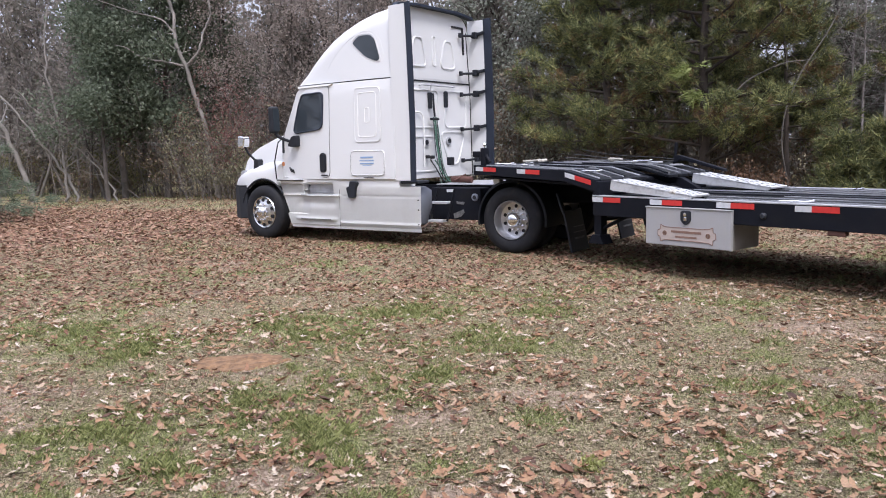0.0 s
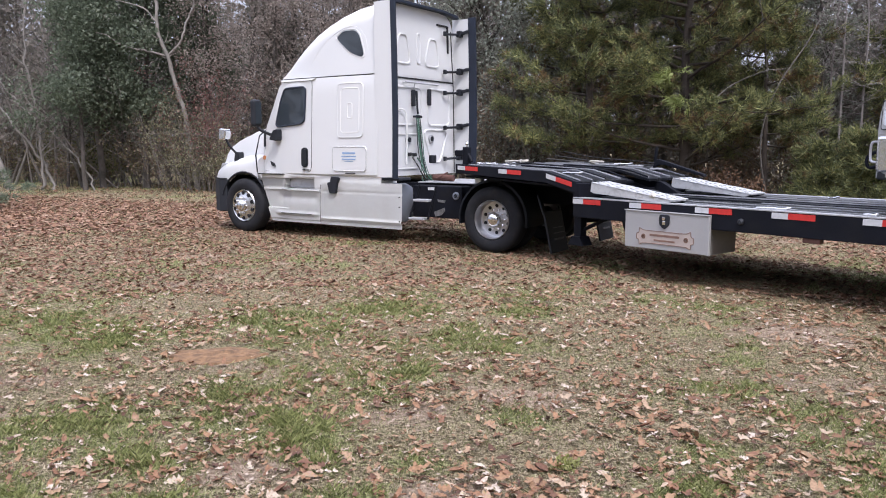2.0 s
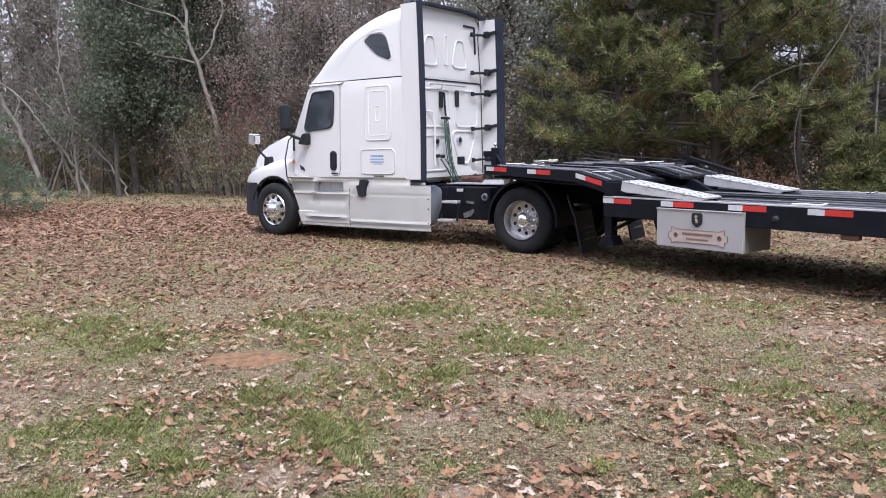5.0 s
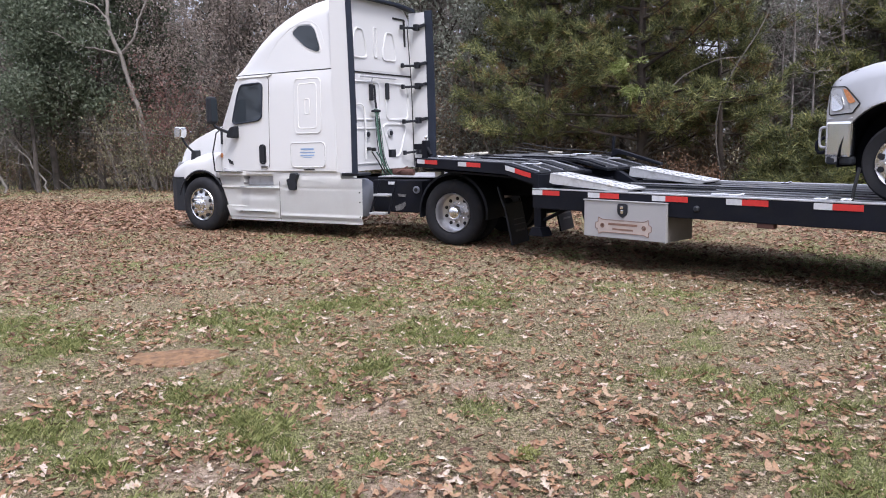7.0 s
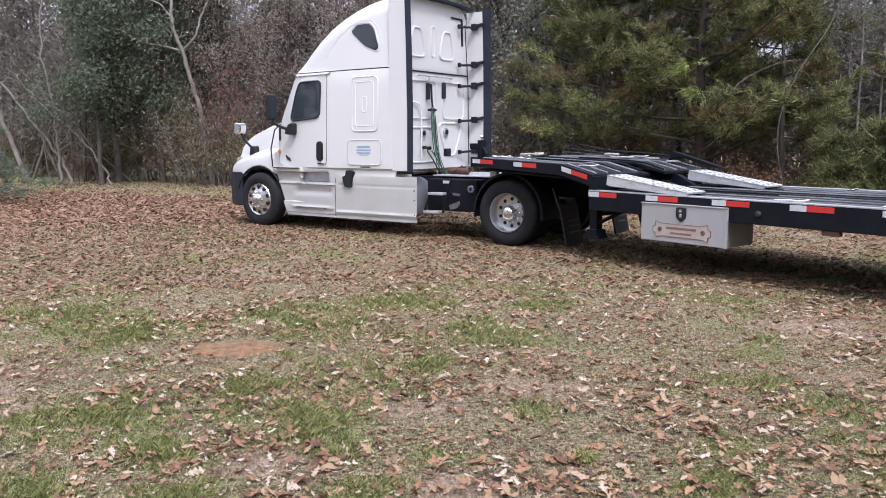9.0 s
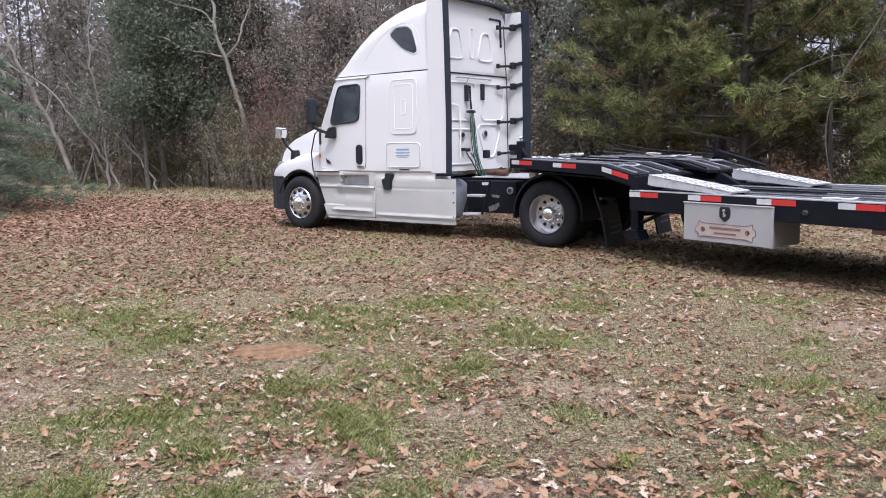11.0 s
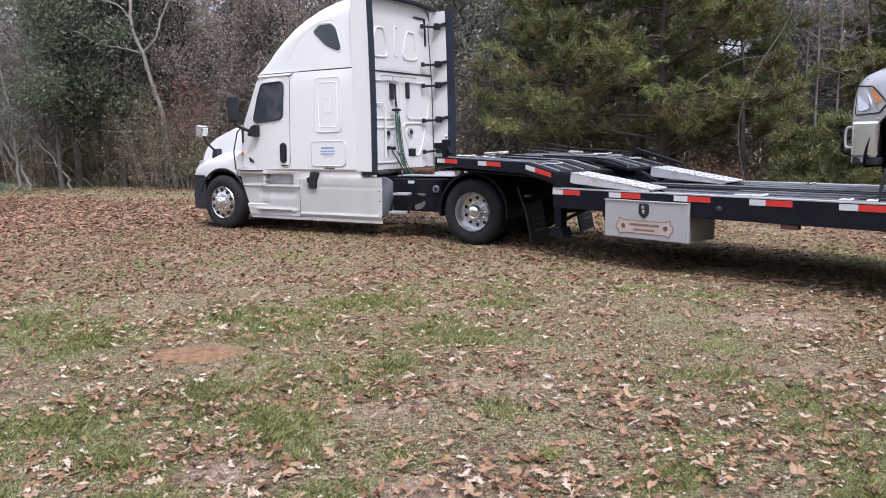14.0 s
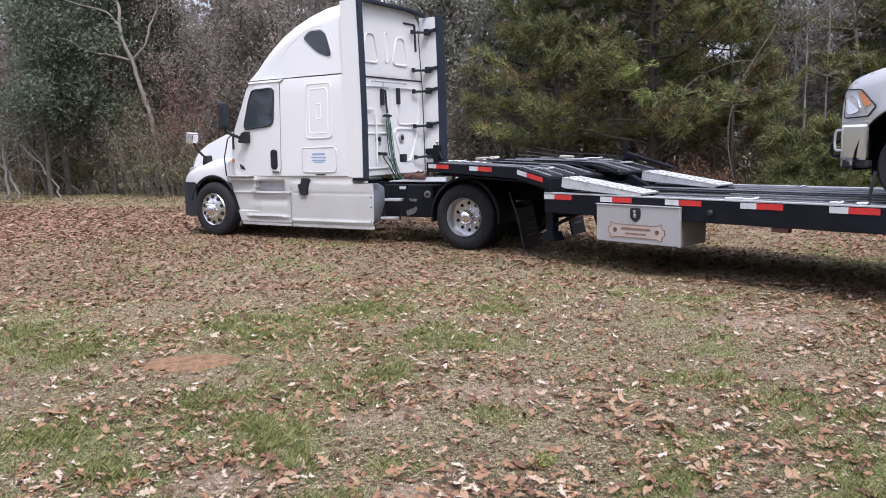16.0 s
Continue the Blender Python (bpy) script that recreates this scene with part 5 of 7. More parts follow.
# roof window
RW = [(-3.1, 3.43), (-2.97, 3.53), (-2.72, 3.53), (-2.62, 3.45), (-2.5, 3.12), (-2.56, 3.08), (-2.8, 3.17), (-3.06, 3.38)]
side_strip("roof_window", smooth_outline(RW, 0.25, 3), GLASS, roof, 0.012, 0.012, roof_side, "dark triangular roof window")
rim_line("window_bead", smooth_outline([(x * 1.0 + (x + 2.8) * 0.1, z + (z - 3.3) * 0.1) for x, z in RW], 0.25, 3), WHITE, roof, 0.009, roof_side, 0.0)
rim_line("eyebrow", [(p.x, p.y) for p in curve_pts([(-3.75, 3.02, 0), (-3.45, 3.32, 0), (-3.1, 3.53, 0), (-2.75, 3.6, 0), (-2.52, 3.45, 0), (-2.42, 3.2, 0)], 5)],
         WHITE, roof, 0.007, roof_side, -0.003, False)
# windscreen: lies on the sloping front
bm = bmesh.new()
g = [[bm.verts.new((interp(z, [(2.0, -4.9), (2.75, -4.475)]) - 0.03 - 0.05 * (1 - ((y - W / 2) / 0.95) ** 2), y, z)) for y in np.linspace(0.26, W - 0.26, 9)] for z in np.linspace(2.03, 2.72, 5)]
for a, b in zip(g, g[1:]):
    for i in range(8):
        bm.faces.new((a[i], a[i + 1], b[i + 1], b[i]))
part("windscreen", bm, GLASS, truck, "dark windscreen", True)

# side extenders behind the sleeper
def extender(y0, outward, name):
    top = 3.93
    pts = [(-2.24, 1.1), (-1.89, 1.1), (-1.875, 2.0), (-1.885, 3.2), (-1.905, top), (-2.24, top)]
    bm = prism(pts, "y", y0, y0 + 0.03 * outward)
    ob = part(name, bm, WHITE, truck, "white side extender with a dark rubber edge")
    wide = 0.0 if outward > 0 else 0.06
    edge = [(-1.89, 1.08), (-1.79 + wide, 1.08), (-1.775 + wide, 2.0), (-1.785 + wide, 3.0), (-1.81 + wide, top + 0.02), (-1.91, top + 0.02), (-1.89, 3.2), (-1.875, 2.0)]
    part("rubber_edge", prism(edge, "y", y0 - 0.012 * outward, y0 + 0.022 * outward, 0.004), TRIM, ob, "blue-black rubber trailing edge")
    return ob


extender(0.03, 1, "side_extender")
far_ext = extender(W - 0.03, -1, "side_extender")
for z in (1.36, 1.93, 2.56, 2.94, 3.62):
    arm = part("latch_arm", prism([(-2.12, z), (-1.86, z + 0.05), (-1.86, z + 0.1), (-2.12, z + 0.055)], "y", W - 0.13, W - 0.065, 0.006), PLASTIC, far_ext, "black folding latch arm")
    part("latch_pivot", box(-2.09, -2.0, W - 0.16, W - 0.06, z - 0.02, z + 0.095, 0.012), PLASTIC, arm)
    part("latch_end", tube([(-2.06, W - 0.12, z + 0.03), (-2.14, W - 0.45, z + 0.01)], 0.022, 8), PLASTIC, arm)
    part("latch_bolt", box(-2.16, -2.11, W - 0.5, W - 0.44, z - 0.025, z + 0.055, 0.008), PLASTIC, arm)
part("corner_seam", tube([(-2.188, W - 0.07, 1.12), (-2.188, W - 0.1, 2.6), (-2.188, W - 0.2, 3.7)], 0.008, 6), SEAM, far_ext)
part("roof_trim", prism([(0.06, 3.93), (0.12, 3.99), (0.6, 4.03), (W - 0.6, 4.03), (W - 0.12, 3.99), (W - 0.06, 3.93), (W - 0.6, 3.985), (0.6, 3.985)], "x", -2.2, -2.08, 0.006), TRIM, truck, "dark trim along the rear of the roof")

# rear wall: raised panels, handles, hoses
BACK = -2.2


def wall_bead(pts, rad, material=WHITE, name="raised_rib", parent=cab):
    q = [(BACK + 0.004, y, z) for y, z in pts]
    q += [q[0], q[1]]
    return part(name, tube(q, rad, 6, caps=False), material, parent, "", True)


def wall_plate(pts, d, material=WHITE, name="raised_panel", parent=cab, bev=0.008):
    return part(name, prism(pts, "x", BACK - 0.01, BACK + d, bev), material, parent)


for y0, y1 in ((0.5, 0.98), (1.4, 1.88)):
    wall_bead(smooth_outline([(y0, 3.02), (y1, 3.02), (y0 + (y1 - y0) * 0.75, 3.5), (y0 + (y1 - y0) * 0.3, 3.5)], 0.25, 3), 0.018)
wall_bead(rounded(1.18, 1.27, 3.05, 3.55, 0.03), 0.014)
wall_bead(rounded(1.5, 2.2, 1.98, 2.62, 0.1), 0.02)
wall_bead(rounded(0.35, 1.3, 1.98, 2.62, 0.1), 0.02)
wall_bead(smooth_outline([(1.35, 1.9), (2.15, 1.9), (1.9, 1.32), (1.6, 1.32)], 0.22, 3), 0.02)
wall_bead(smooth_outline([(0.5, 1.82), (1.2, 1.82), (1.3, 1.5), (1.2, 1.22), (0.5, 1.22)], 0.15, 3), 0.018)
wall_plate([(0.1, 2.76), (W - 0.1, 2.76), (W - 0.1, 2.785), (0.1, 2.785)], 0.012, SEAM, "wall_seam", cab, 0)
wall_plate([(1.78, 3.76), (2.16, 3.76), (2.12, 3.79), (1.78, 3.79)], 0.02, SEAM, "gasket", cab, 0)
wall_plate([(2.13, 3.3), (2.17, 3.3), (2.15, 3.78), (2.11, 3.78)], 0.02, SEAM, "gasket", cab, 0)
part("grab_rail", tube([(BACK, 0.75, 2.70), (BACK + 0.06, 0.77, 2.70), (BACK + 0.06, 1.75, 2.70), (BACK, 1.77, 2.70)], 0.014, 8), ALU_DULL, truck, "grey rail across the rear wall")
for y in (1.47,):
    part("rear_handle", box(BACK, BACK + 0.05, y, y + 0.095, 2.33, 2.62, 0.02), PLASTIC, truck, "black rear wall latch")
for y, z in ((0.89, 1.72), (1.59, 1.74)):
    part("grommet", lathe([(0.075, 0.0), (0.075, 0.03), (0.05, 0.035), (0.035, 0.02), (0.0, 0.02)], (BACK, y, z), 20, "x"), ALU_DULL, truck, "round grey grommet", True)
    part("grommet_cap", lathe([(0.045, 0.0), (0.04, 0.045), (0.0, 0.045)], (BACK, y, z), 16, "x"), PLASTIC, truck)
hang = part("hose_hanger", box(BACK, BACK + 0.07, 0.985, 1.045, 2.3, 2.58, 0.015), PLASTIC, truck, "black hose hanger")
part("hook", tube(curve_pts([(BACK + 0.04, 1.02, 2.58), (BACK + 0.05, 1.03, 2.66), (BACK + 0.06, 1.04, 2.72)], 4), 0.009, 6), ALU_DULL, hang)
part("spring", tube([(BACK + 0.08, 1.05, 2.56), (BACK + 0.09, 1.05, 2.3), (BACK + 0.1, 1.06, 2.16)], 0.018, 8), PLASTIC, hang)
part("clamp", box(BACK + 0.05, BACK + 0.12, 0.97, 1.17, 2.1, 2.14, 0.01), PLASTIC, hang)
hose_r = random.Random(61)
for k in range(7):
    m = BLACKH if k in (1, 4, 6) else GREENH
    y = 1.0 + 0.02 * k
    bow = 0.035 * (k - 3) / 3 * (1 if k % 2 else -0.4)
    end = (-0.2, 0.12, 0.34, -0.06, 0.24, 0.42, 0.05, 0.5)[k]
    drop = hose_r.uniform(0.9, 1.02)
    q = [(0.1, y, 2.15), (0.12, y + bow, 1.95), (0.14, y + bow * 1.6 + 0.01, 1.65), (0.17, y + bow * 1.4 + 0.03, 1.35), (0.22, y + 0.06 + end * 0.25, 1.08), (0.32, y + 0.08 + end * 0.7, drop), (0.42, y + 0.1 + end, 1.06)]
    part("air_hose", tube(curve_pts([(BACK + a, b, c) for a, b, c in q], 6), 0.0075, 6), m, truck, "green air hose" if m == GREENH else "black air hose", True)
for k, (y0, z0) in enumerate(((0.86, 1.42), (1.0, 1.41))):
    part("gladhand", box(BACK, BACK + 0.08, y0, y0 + 0.06, z0 + 0.02, z0 + 0.08, 0.015), BLACKH, truck, "black air coupling")
    part("air_hose", tube(curve_pts([(BACK + 0.09, y0 + 0.04, z0), (BACK + 0.2, y0 + 0.05, z0 - 0.15), (BACK + 0.25, y0 + 0.2, 1.05), (BACK + 0.4, y0 + 0.3, 0.95)], 6), 0.012, 6), GREENH if k else BLACKH, truck, "", True)
part("junction_box", box(BACK + 0.2, BACK + 0.28, 1.24, 1.37, 1.31, 1.45, 0.01), PLASTIC, truck, "dark electrical coupling")
part("loop_pipe", tube(curve_pts([(BACK + 0.02, 0.6, 2.24), (BACK + 0.05, 0.72, 2.22), (BACK + 0.06, 0.77, 2.1), (BACK + 0.06, 0.78, 1.75), (BACK + 0.05, 0.78, 1.3)], 6), 0.014, 8), WHITE_LIT, truck, "grey pipe", True)

# bonnet with the wings
HOOD = [(-6.5, 1.34), (-6.45, 1.5), (-6.3, 1.65), (-6.0, 1.79), (-5.6, 1.9), (-5.3, 1.96), (-5.0, 2.0)]


def hood_section(x):
    top = interp(x, HOOD)
    t = max(0.0, (-5.3 - x) / 1.2)
    e = 0.03 + 0.30 * t ** 3
    d = x - FRONT
    zb = 0.5 + math.sqrt(max(0.0, 0.62 ** 2 - d * d)) if abs(d) < 0.62 else 0.98
    zb = max(zb, 0.98) if x < -5.9 or x > -5.0 else zb
    mid = max(zb + 0.03, interp(x, [(-6.5, 1.02), (-6.3, 1.08), (-6.0, 1.16), (-5.85, 1.2), (-5.6, 1.255), (-5.3, 1.28), (-5.0, 1.29)]))
    sh = 0.34 + 0.22 * t
    crest = min(mid + 0.17, top - 0.1)
    return mirror([(e + 0.03, zb), (e, zb + 0.02), (e, (zb + mid) / 2), (e + 0.01, mid), (e + 0.035, mid + (crest - mid) * 0.4), (e + 0.09, mid + (crest - mid) * 0.65), (e + 0.19, mid + (crest - mid) * 0.8),
                   (sh - 0.04, crest), (sh, crest + (top - crest) * 0.5), (sh + 0.04, top - (top - crest) * 0.18), (sh + 0.2, top - 0.02), (W / 2, top)])


hood = loft([-6.5, -6.45, -6.38, -6.3, -6.15, -6.02, -5.95, -5.85, -5.75, -5.6, -5.45, -5.3, -5.15, -5.02], hood_section, "hood", WHITE, truck, "white bonnet with flared wings")
arch = [(FRONT + 0.625 * math.cos(radians(a)), 0.035, 0.5 + 0.625 * math.sin(radians(a))) for a in range(36, 172, 8)]
part("wheel_arch", tube(arch, 0.02, 6), PLASTIC, hood, "dark wheel arch lip", True)
part("hood_gap", tube([(-5.0, 0.0, 1.12), (-5.02, -0.01, 1.45), (-4.98, 0.06, 1.8), (-4.97, 0.25, 1.93)], 0.012, 6), SEAM, hood)
side_strip("cowl_vent", rounded(-4.99, -4.92, 1.60, 1.86, 0.02), PLASTIC, cab, 0.02, 0.03)
part("grille", box(-6.53, -6.44, 0.72, W - 0.72, 0.95, 1.42, 0.03), CHROME, hood, "chrome grille")
part("headlamp", prism(smooth_outline([(-6.42, 0.98), (-6.0, 1.02), (-6.02, 1.2), (-6.3, 1.3)], 0.2, 3), "y", 0.3, 0.4, 0.01), LAMPGLASS, hood, "clear headlamp")
bp_pts = [(-5.88, 0.03), (-6.1, 0.04), (-6.3, 0.12), (-6.48, 0.34), (-6.58, 0.8), (-6.6, W / 2), (-6.58, W - 0.8), (-6.48, W - 0.34), (-6.3, W - 0.12), (-6.1, W - 0.04), (-5.88, W - 0.03), (-5.95, W - 0.3), (-6.3, W - 0.6), (-6.3, 0.6), (-5.95, 0.3)]
part("bumper", prism(bp_pts, "z", 0.36, 0.98, 0.02), GREYP, truck, "dark grey wrap-around bumper")
part("bumper_gap", prism([(-5.9, 0.02), (-6.1, 0.03), (-6.3, 0.11), (-6.3, 0.14), (-6.1, 0.07), (-5.9, 0.06)], "z", 0.985, 1.0), SEAM, truck)

# side fairing with steps
def skirt_y(x, z):
    """The fairing's face: flat, leaning in a little, with ledges for the steps and a bead along its foot."""
    y = 0.028 * (z - 0.25)
    if x < -3.45:
        t = min(1.0, (-3.45 - x) / 1.0)
        inside = max(0.0, min(1.0, (x + 4.6) / 0.15)) * max(0.0, min(1.0, (-3.5 - x) / 0.12))
        y -= 0.03 * math.exp(-((z - 0.41) / 0.03) ** 2) * inside
        y += 0.15 if -4.35 < x < -3.62 and 0.85 < z < 1.06 else 0.0
        y += 0.03 * math.exp(-((z - 0.70) / 0.07) ** 2) * inside
        y += 0.08 * max(0, t - 0.75) * 4 * (1 if z > 0.5 else 0.4)
        y -= 0.02 * math.exp(-((z - 0.83) / 0.02) ** 2)
    else:
        y -= 0.02 * math.exp(-((z - 0.36) / 0.025) ** 2) - 0.006 * math.exp(-((z - 0.83) / 0.02) ** 2)
    if z < 0.31:
        y += 0.012
    return y


def skirt_panel(x0, x1, name, label, front_curve=False):
    bm = bmesh.new()
    nx, nz = 44, 56
    g = []
    for i in range(nx + 1):
        row = []
        for j in range(nz + 1):
            zt = 1.1 if front_curve else 1.0
            z = 0.25 + (zt - 0.25) * j / nz
            xa = x0
            if front_curve:
                xa = -5.04 + (1.1 - z) * 0.42
            x = xa + (x1 - xa) * i / nx
            row.append(bm.verts.new((x, skirt_y(x, z), z)))
        g.append(row)
    for a, b in zip(g, g[1:]):
        for j in range(nz):
            bm.faces.new((a[j], a[j + 1], b[j + 1], b[j]))
    bmesh.ops.solidify(bm, geom=bm.faces[:], thickness=-0.025)
    return part(name, bm, WHITE_LIT, truck, label, True)


skirt_a = skirt_panel(-5.0, -3.47, "step_fairing", "white step fairing below the door", True)
skirt_b = skirt_panel(-3.46, -1.69, "fuel_tank_fairing", "white fairing panel over the fuel tank")
part("step_pad", box(-4.42, -3.6, 0.03, 0.2, 0.835, 0.85, 0.004), ALU_DULL, skirt_a, "grey step tread")
part("step_plate", box(-4.33, -3.66, 0.155, 0.165, 0.87, 1.03, 0.004), ALU_DULL, skirt_a, "pale step kick plate")
part("step_edge", box(-4.4, -3.65, -0.03, 0.12, 0.405, 0.415, 0.003), GREYP, skirt_a)
for x in (-4.3, -3.69):
    part("bolt", lathe([(0.012, 0), (0.012, -0.012), (0, -0.014)], (x, 0.15, 1.0), 8), SEAM, skirt_a)
for z in (0.78, 0.62, 0.38):
    part("bolt", lathe([(0.012, 0), (0.012, -0.012), (0, -0.014)], (-1.73, 0.0, z), 8), SEAM, skirt_b)
flap = part("tank_strap", prism(smooth_outline([(-3.27, 0.98), (-3.22, 0.8), (-3.08, 0.8), (-3.06, 0.95), (-3.01, 1.06), (-3.06, 1.09), (-3.18, 1.09), (-3.2, 1.0)], 0.15, 2), "y", -0.035, 0.03, 0.008), PLASTIC, skirt_b, "black filler cover")
part("sill", box(-4.95, -3.56, 0.05, 0.5, 1.04, 1.12, 0.01), WHITE_LIT, truck, "white sill under the cab")
part("sill", box(-3.55, -2.15, 0.05, 0.5, 0.94, 1.12, 0.01), WHITE_LIT, truck, "white sill under the cab")
part("rear_sill", box(-2.14, -1.78, 0.06, 0.4, 1.045, 1.09, 0.01), GREYP, truck)
part("fairing_gap", box(-5.0, -4.36, 0.0, 0.06, 1.098, 1.116, 0.003), SEAM, truck)

# chassis
for y in (0.78, W - 0.86):
    part("frame_rail", box(-6.0, 1.15, y, y + 0.08, 0.72, 0.99, 0.008), BLACK, truck, "black frame rail")
for x in (-4.8, -3.4, -2.0, -0.9, 1.05):
    part("cross_member", box(x, x + 0.09, 0.86, W - 0.86, 0.76, 0.94), BLACK, truck)
part("fuel_tank", lathe([(0.0, -3.3), (0.28, -3.3), (0.33, -3.25), (0.33, -1.95), (0.31, -1.9), (0.22, -1.87), (0.0, -1.86)], (0, 0.42, 0.66), 40, "x"), TANKM, truck, "cylindrical aluminium fuel tank", True)
part("far_tank", lathe([(0.0, -3.3), (0.28, -3.3), (0.33, -3.25), (0.33, -1.54), (0.31, -1.50), (0.0, -1.46)], (0, W - 0.42, 0.66), 32, "x"), ALU_DULL, truck, "cylindrical aluminium fuel tank", True)
part("deck_plate", box(-1.75, -0.35, 0.55, 1.9, 1.0, 1.02, 0.004), ALU_DULL, truck, "aluminium catwalk plate")
part("battery_box", box(-1.68, -0.72, 0.3, 0.78, 0.45, 0.97, 0.015), BLACK, truck, "black chassis box")
ladder = part("step_ladder", tube([(-1.42, 0.14, 0.98), (-1.6, 0.1, 0.44)], 0.018, 6), BLACK, truck, "black access ladder with pale steps")
part("ladder_side", tube([(-1.1, 0.14, 0.98), (-1.24, 0.1, 0.44)], 0.018, 6), BLACK, ladder)
for z in (0.42, 0.72):
    part("step", box(-1.6 + (z - 0.42) * 0.3, -1.3 + (z - 0.42) * 0.3, 0.06, 0.2, z, z + 0.04, 0.008), ALU_DULL, ladder, "aluminium step")
rl = part("round_lamp", lathe([(0.06, 0), (0.06, -0.02), (0.045, -0.03), (0, -0.025)], (-0.82, 0.3, 0.82), 20), TANKM, truck, "round grey lens", True)
part("lens_centre", lathe([(0.035, -0.024), (0.03, -0.034), (0, -0.034)], (-0.82, 0.3, 0.82), 16), GREYP, rl, "", True)
part("winch", tube([(-1.5, 0.66, 1.09), (-1.14, 0.72, 1.08)], 0.055, 12), RUST, truck, "rusty red tube on the catwalk", True)
part("winch_bar", tube([(-1.38, 0.55, 1.08), (-1.28, 0.75, 1.17)], 0.014, 8), RUST, truck)
part("warning_label", box(-1.36, -1.22, 0.286, 0.3, 0.9, 0.945), WHITETAPE, truck, "small white label")
part("wing_bracket", box(-0.36, -0.24, 0.1, 0.2, 1.04, 1.13, 0.008), WHITE_LIT, truck, "white bracket on the wing")
part("air_tank", lathe([(0.0, -1.2), (0.1, -1.2), (0.14, -1.15), (0.14, -0.5), (0.1, -0.45), (0.0, -0.45)], (0, 1.25, 0.62), 24, "x"), BLACK, truck, "black air tank", True)
for y in (0.6, 1.1):
    part("valve_bracket", box(-0.75, -0.55, y, y + 0.06, 0.5, 0.62, 0.01), ALU_DULL, truck)
for k, pl_ in enumerate(([(-1.18, 0.75), (-1.02, 0.74), (-1.04, 0.70), (-1.16, 0.71)], [(-1.24, 0.55), (-1.12, 0.59), (-1.05, 0.62), (-1.03, 0.57), (-1.1, 0.5), (-1.22, 0.47)])):
    part("mount_plate", prism(pl_, "y", 0.285, 0.3), FADED, truck, "scuffed grey mounting plate")
part("fifth_wheel", prism([(-0.55, 0.8), (0.45, 0.8), (0.7, 1.0), (0.7, W - 1.0), (0.45, W - 0.8), (-0.55, W - 0.8)], "z", 1.06, 1.13, 0.01), BLACK, truck, "black fifth wheel plate")
part("axle", tube([(0, 0.2, 0.5), (0, W - 0.2, 0.5)], 0.09, 14), BLACK, truck, "", True)
part("front_axle", tube([(FRONT, 0.2, 0.45), (FRONT, W - 0.2, 0.45)], 0.06, 10), BLACK, truck, "", True)
wheel(truck, (FRONT, 0.0, 0.5), -1, "convex")
wheel(truck, (FRONT, W, 0.5), 1, "convex")
for y, s in ((0.0, -1), (W, 1)):
    wheel(truck, (0, y, 0.5), s, "concave")
    wheel(truck, (0, y - s * 0.34, 0.5), s, "concave")
# half-round wings over the drive wheels
for y in (-0.02, W - 0.62):
    bm = bmesh.new()
    rows = []
    for a in range(-8, 189, 7):
        c, s = math.cos(radians(a)), math.sin(radians(a))
        rows.append([bm.verts.new((rr * c + 0.02, yy, 0.5 + rr * s * 1.02)) for rr, yy in ((0.565, y), (0.6, y + 0.01), (0.6, y + 0.63), (0.565, y + 0.64))])
    for p, q in zip(rows, rows[1:]):
        for j in range(3):
            bm.faces.new((p[j], p[j + 1], q[j + 1], q[j]))
    bmesh.ops.solidify(bm, geom=bm.faces[:], thickness=0.008)
    part("wing", bm, PLASTIC, truck, "black half-round wing over the drive wheel", True)
    mf = part("mud_flap", prism([(0.86, 0.66), (0.89, 0.66), (1.02, 0.06), (0.99, 0.06)], "y", y + 0.02, y + 0.6, 0.004), PLASTIC, truck, "black mud flap with faded white marks")
    for z, y0, y1, h in ((0.42, 0.12, 0.46, 0.012), (0.34, 0.12, 0.5, 0.012), (0.24, 0.14, 0.46, 0.03)):
        part("faded_mark", box(1.012 - (z - 0.06) * 0.075, 1.018 - (z - 0.06) * 0.075, y + y0, y + y1, z, z + h), FADED, mf)
    part("flap_bracket", tube([(0.74, y + 0.1, 0.9), (0.84, y + 0.02, 0.72), (0.88, y + 0.02, 0.62)], 0.018, 8), GREYP, mf)
# mirrors
mir = part("door_mirror", box(-4.82, -4.7, -0.32, -0.12, 1.96, 2.44, 0.05, seg=3), PLASTIC, truck, "tall black door mirror")
part("mirror_glass", box(-4.696, -4.69, -0.29, -0.15, 2.01, 2.39), GLASS, mir)
part("mirror_arm", tube(curve_pts([(-4.77, -0.2, 2.0), (-4.72, -0.16, 1.9), (-4.62, -0.02, 1.82), (-4.55, 0.08, 1.78)], 5), 0.028, 8), PLASTIC, mir, "", True)
part("mirror_base", prism(smooth_outline([(-4.66, 1.72), (-4.42, 1.7), (-4.42, 1.92), (-4.55, 1.9)], 0.2, 2), "y", -0.03, 0.08, 0.015), PLASTIC, mir, "dark mirror foot")
hm = part("bonnet_mirror", prism(smooth_outline([(-5.98, 1.72), (-5.8, 1.74), (-5.78, 1.93), (-5.96, 1.95)], 0.22, 3), "y", -0.05, 0.1, 0.02), CHROME, truck, "chrome wing mirror on a dark stalk")
part("stalk", tube(curve_pts([(-5.86, 0.03, 1.76), (-5.82, 0.08, 1.62), (-5.74, 0.17, 1.48), (-5.68, 0.24, 1.42)], 5), 0.022, 8), PLASTIC, hm, "", True)
part("stalk_foot", prism(smooth_outline([(-5.74, 1.3), (-5.6, 1.32), (-5.6, 1.5), (-5.7, 1.5)], 0.25, 2), "y", 0.1, 0.24, 0.01), PLASTIC, hm)
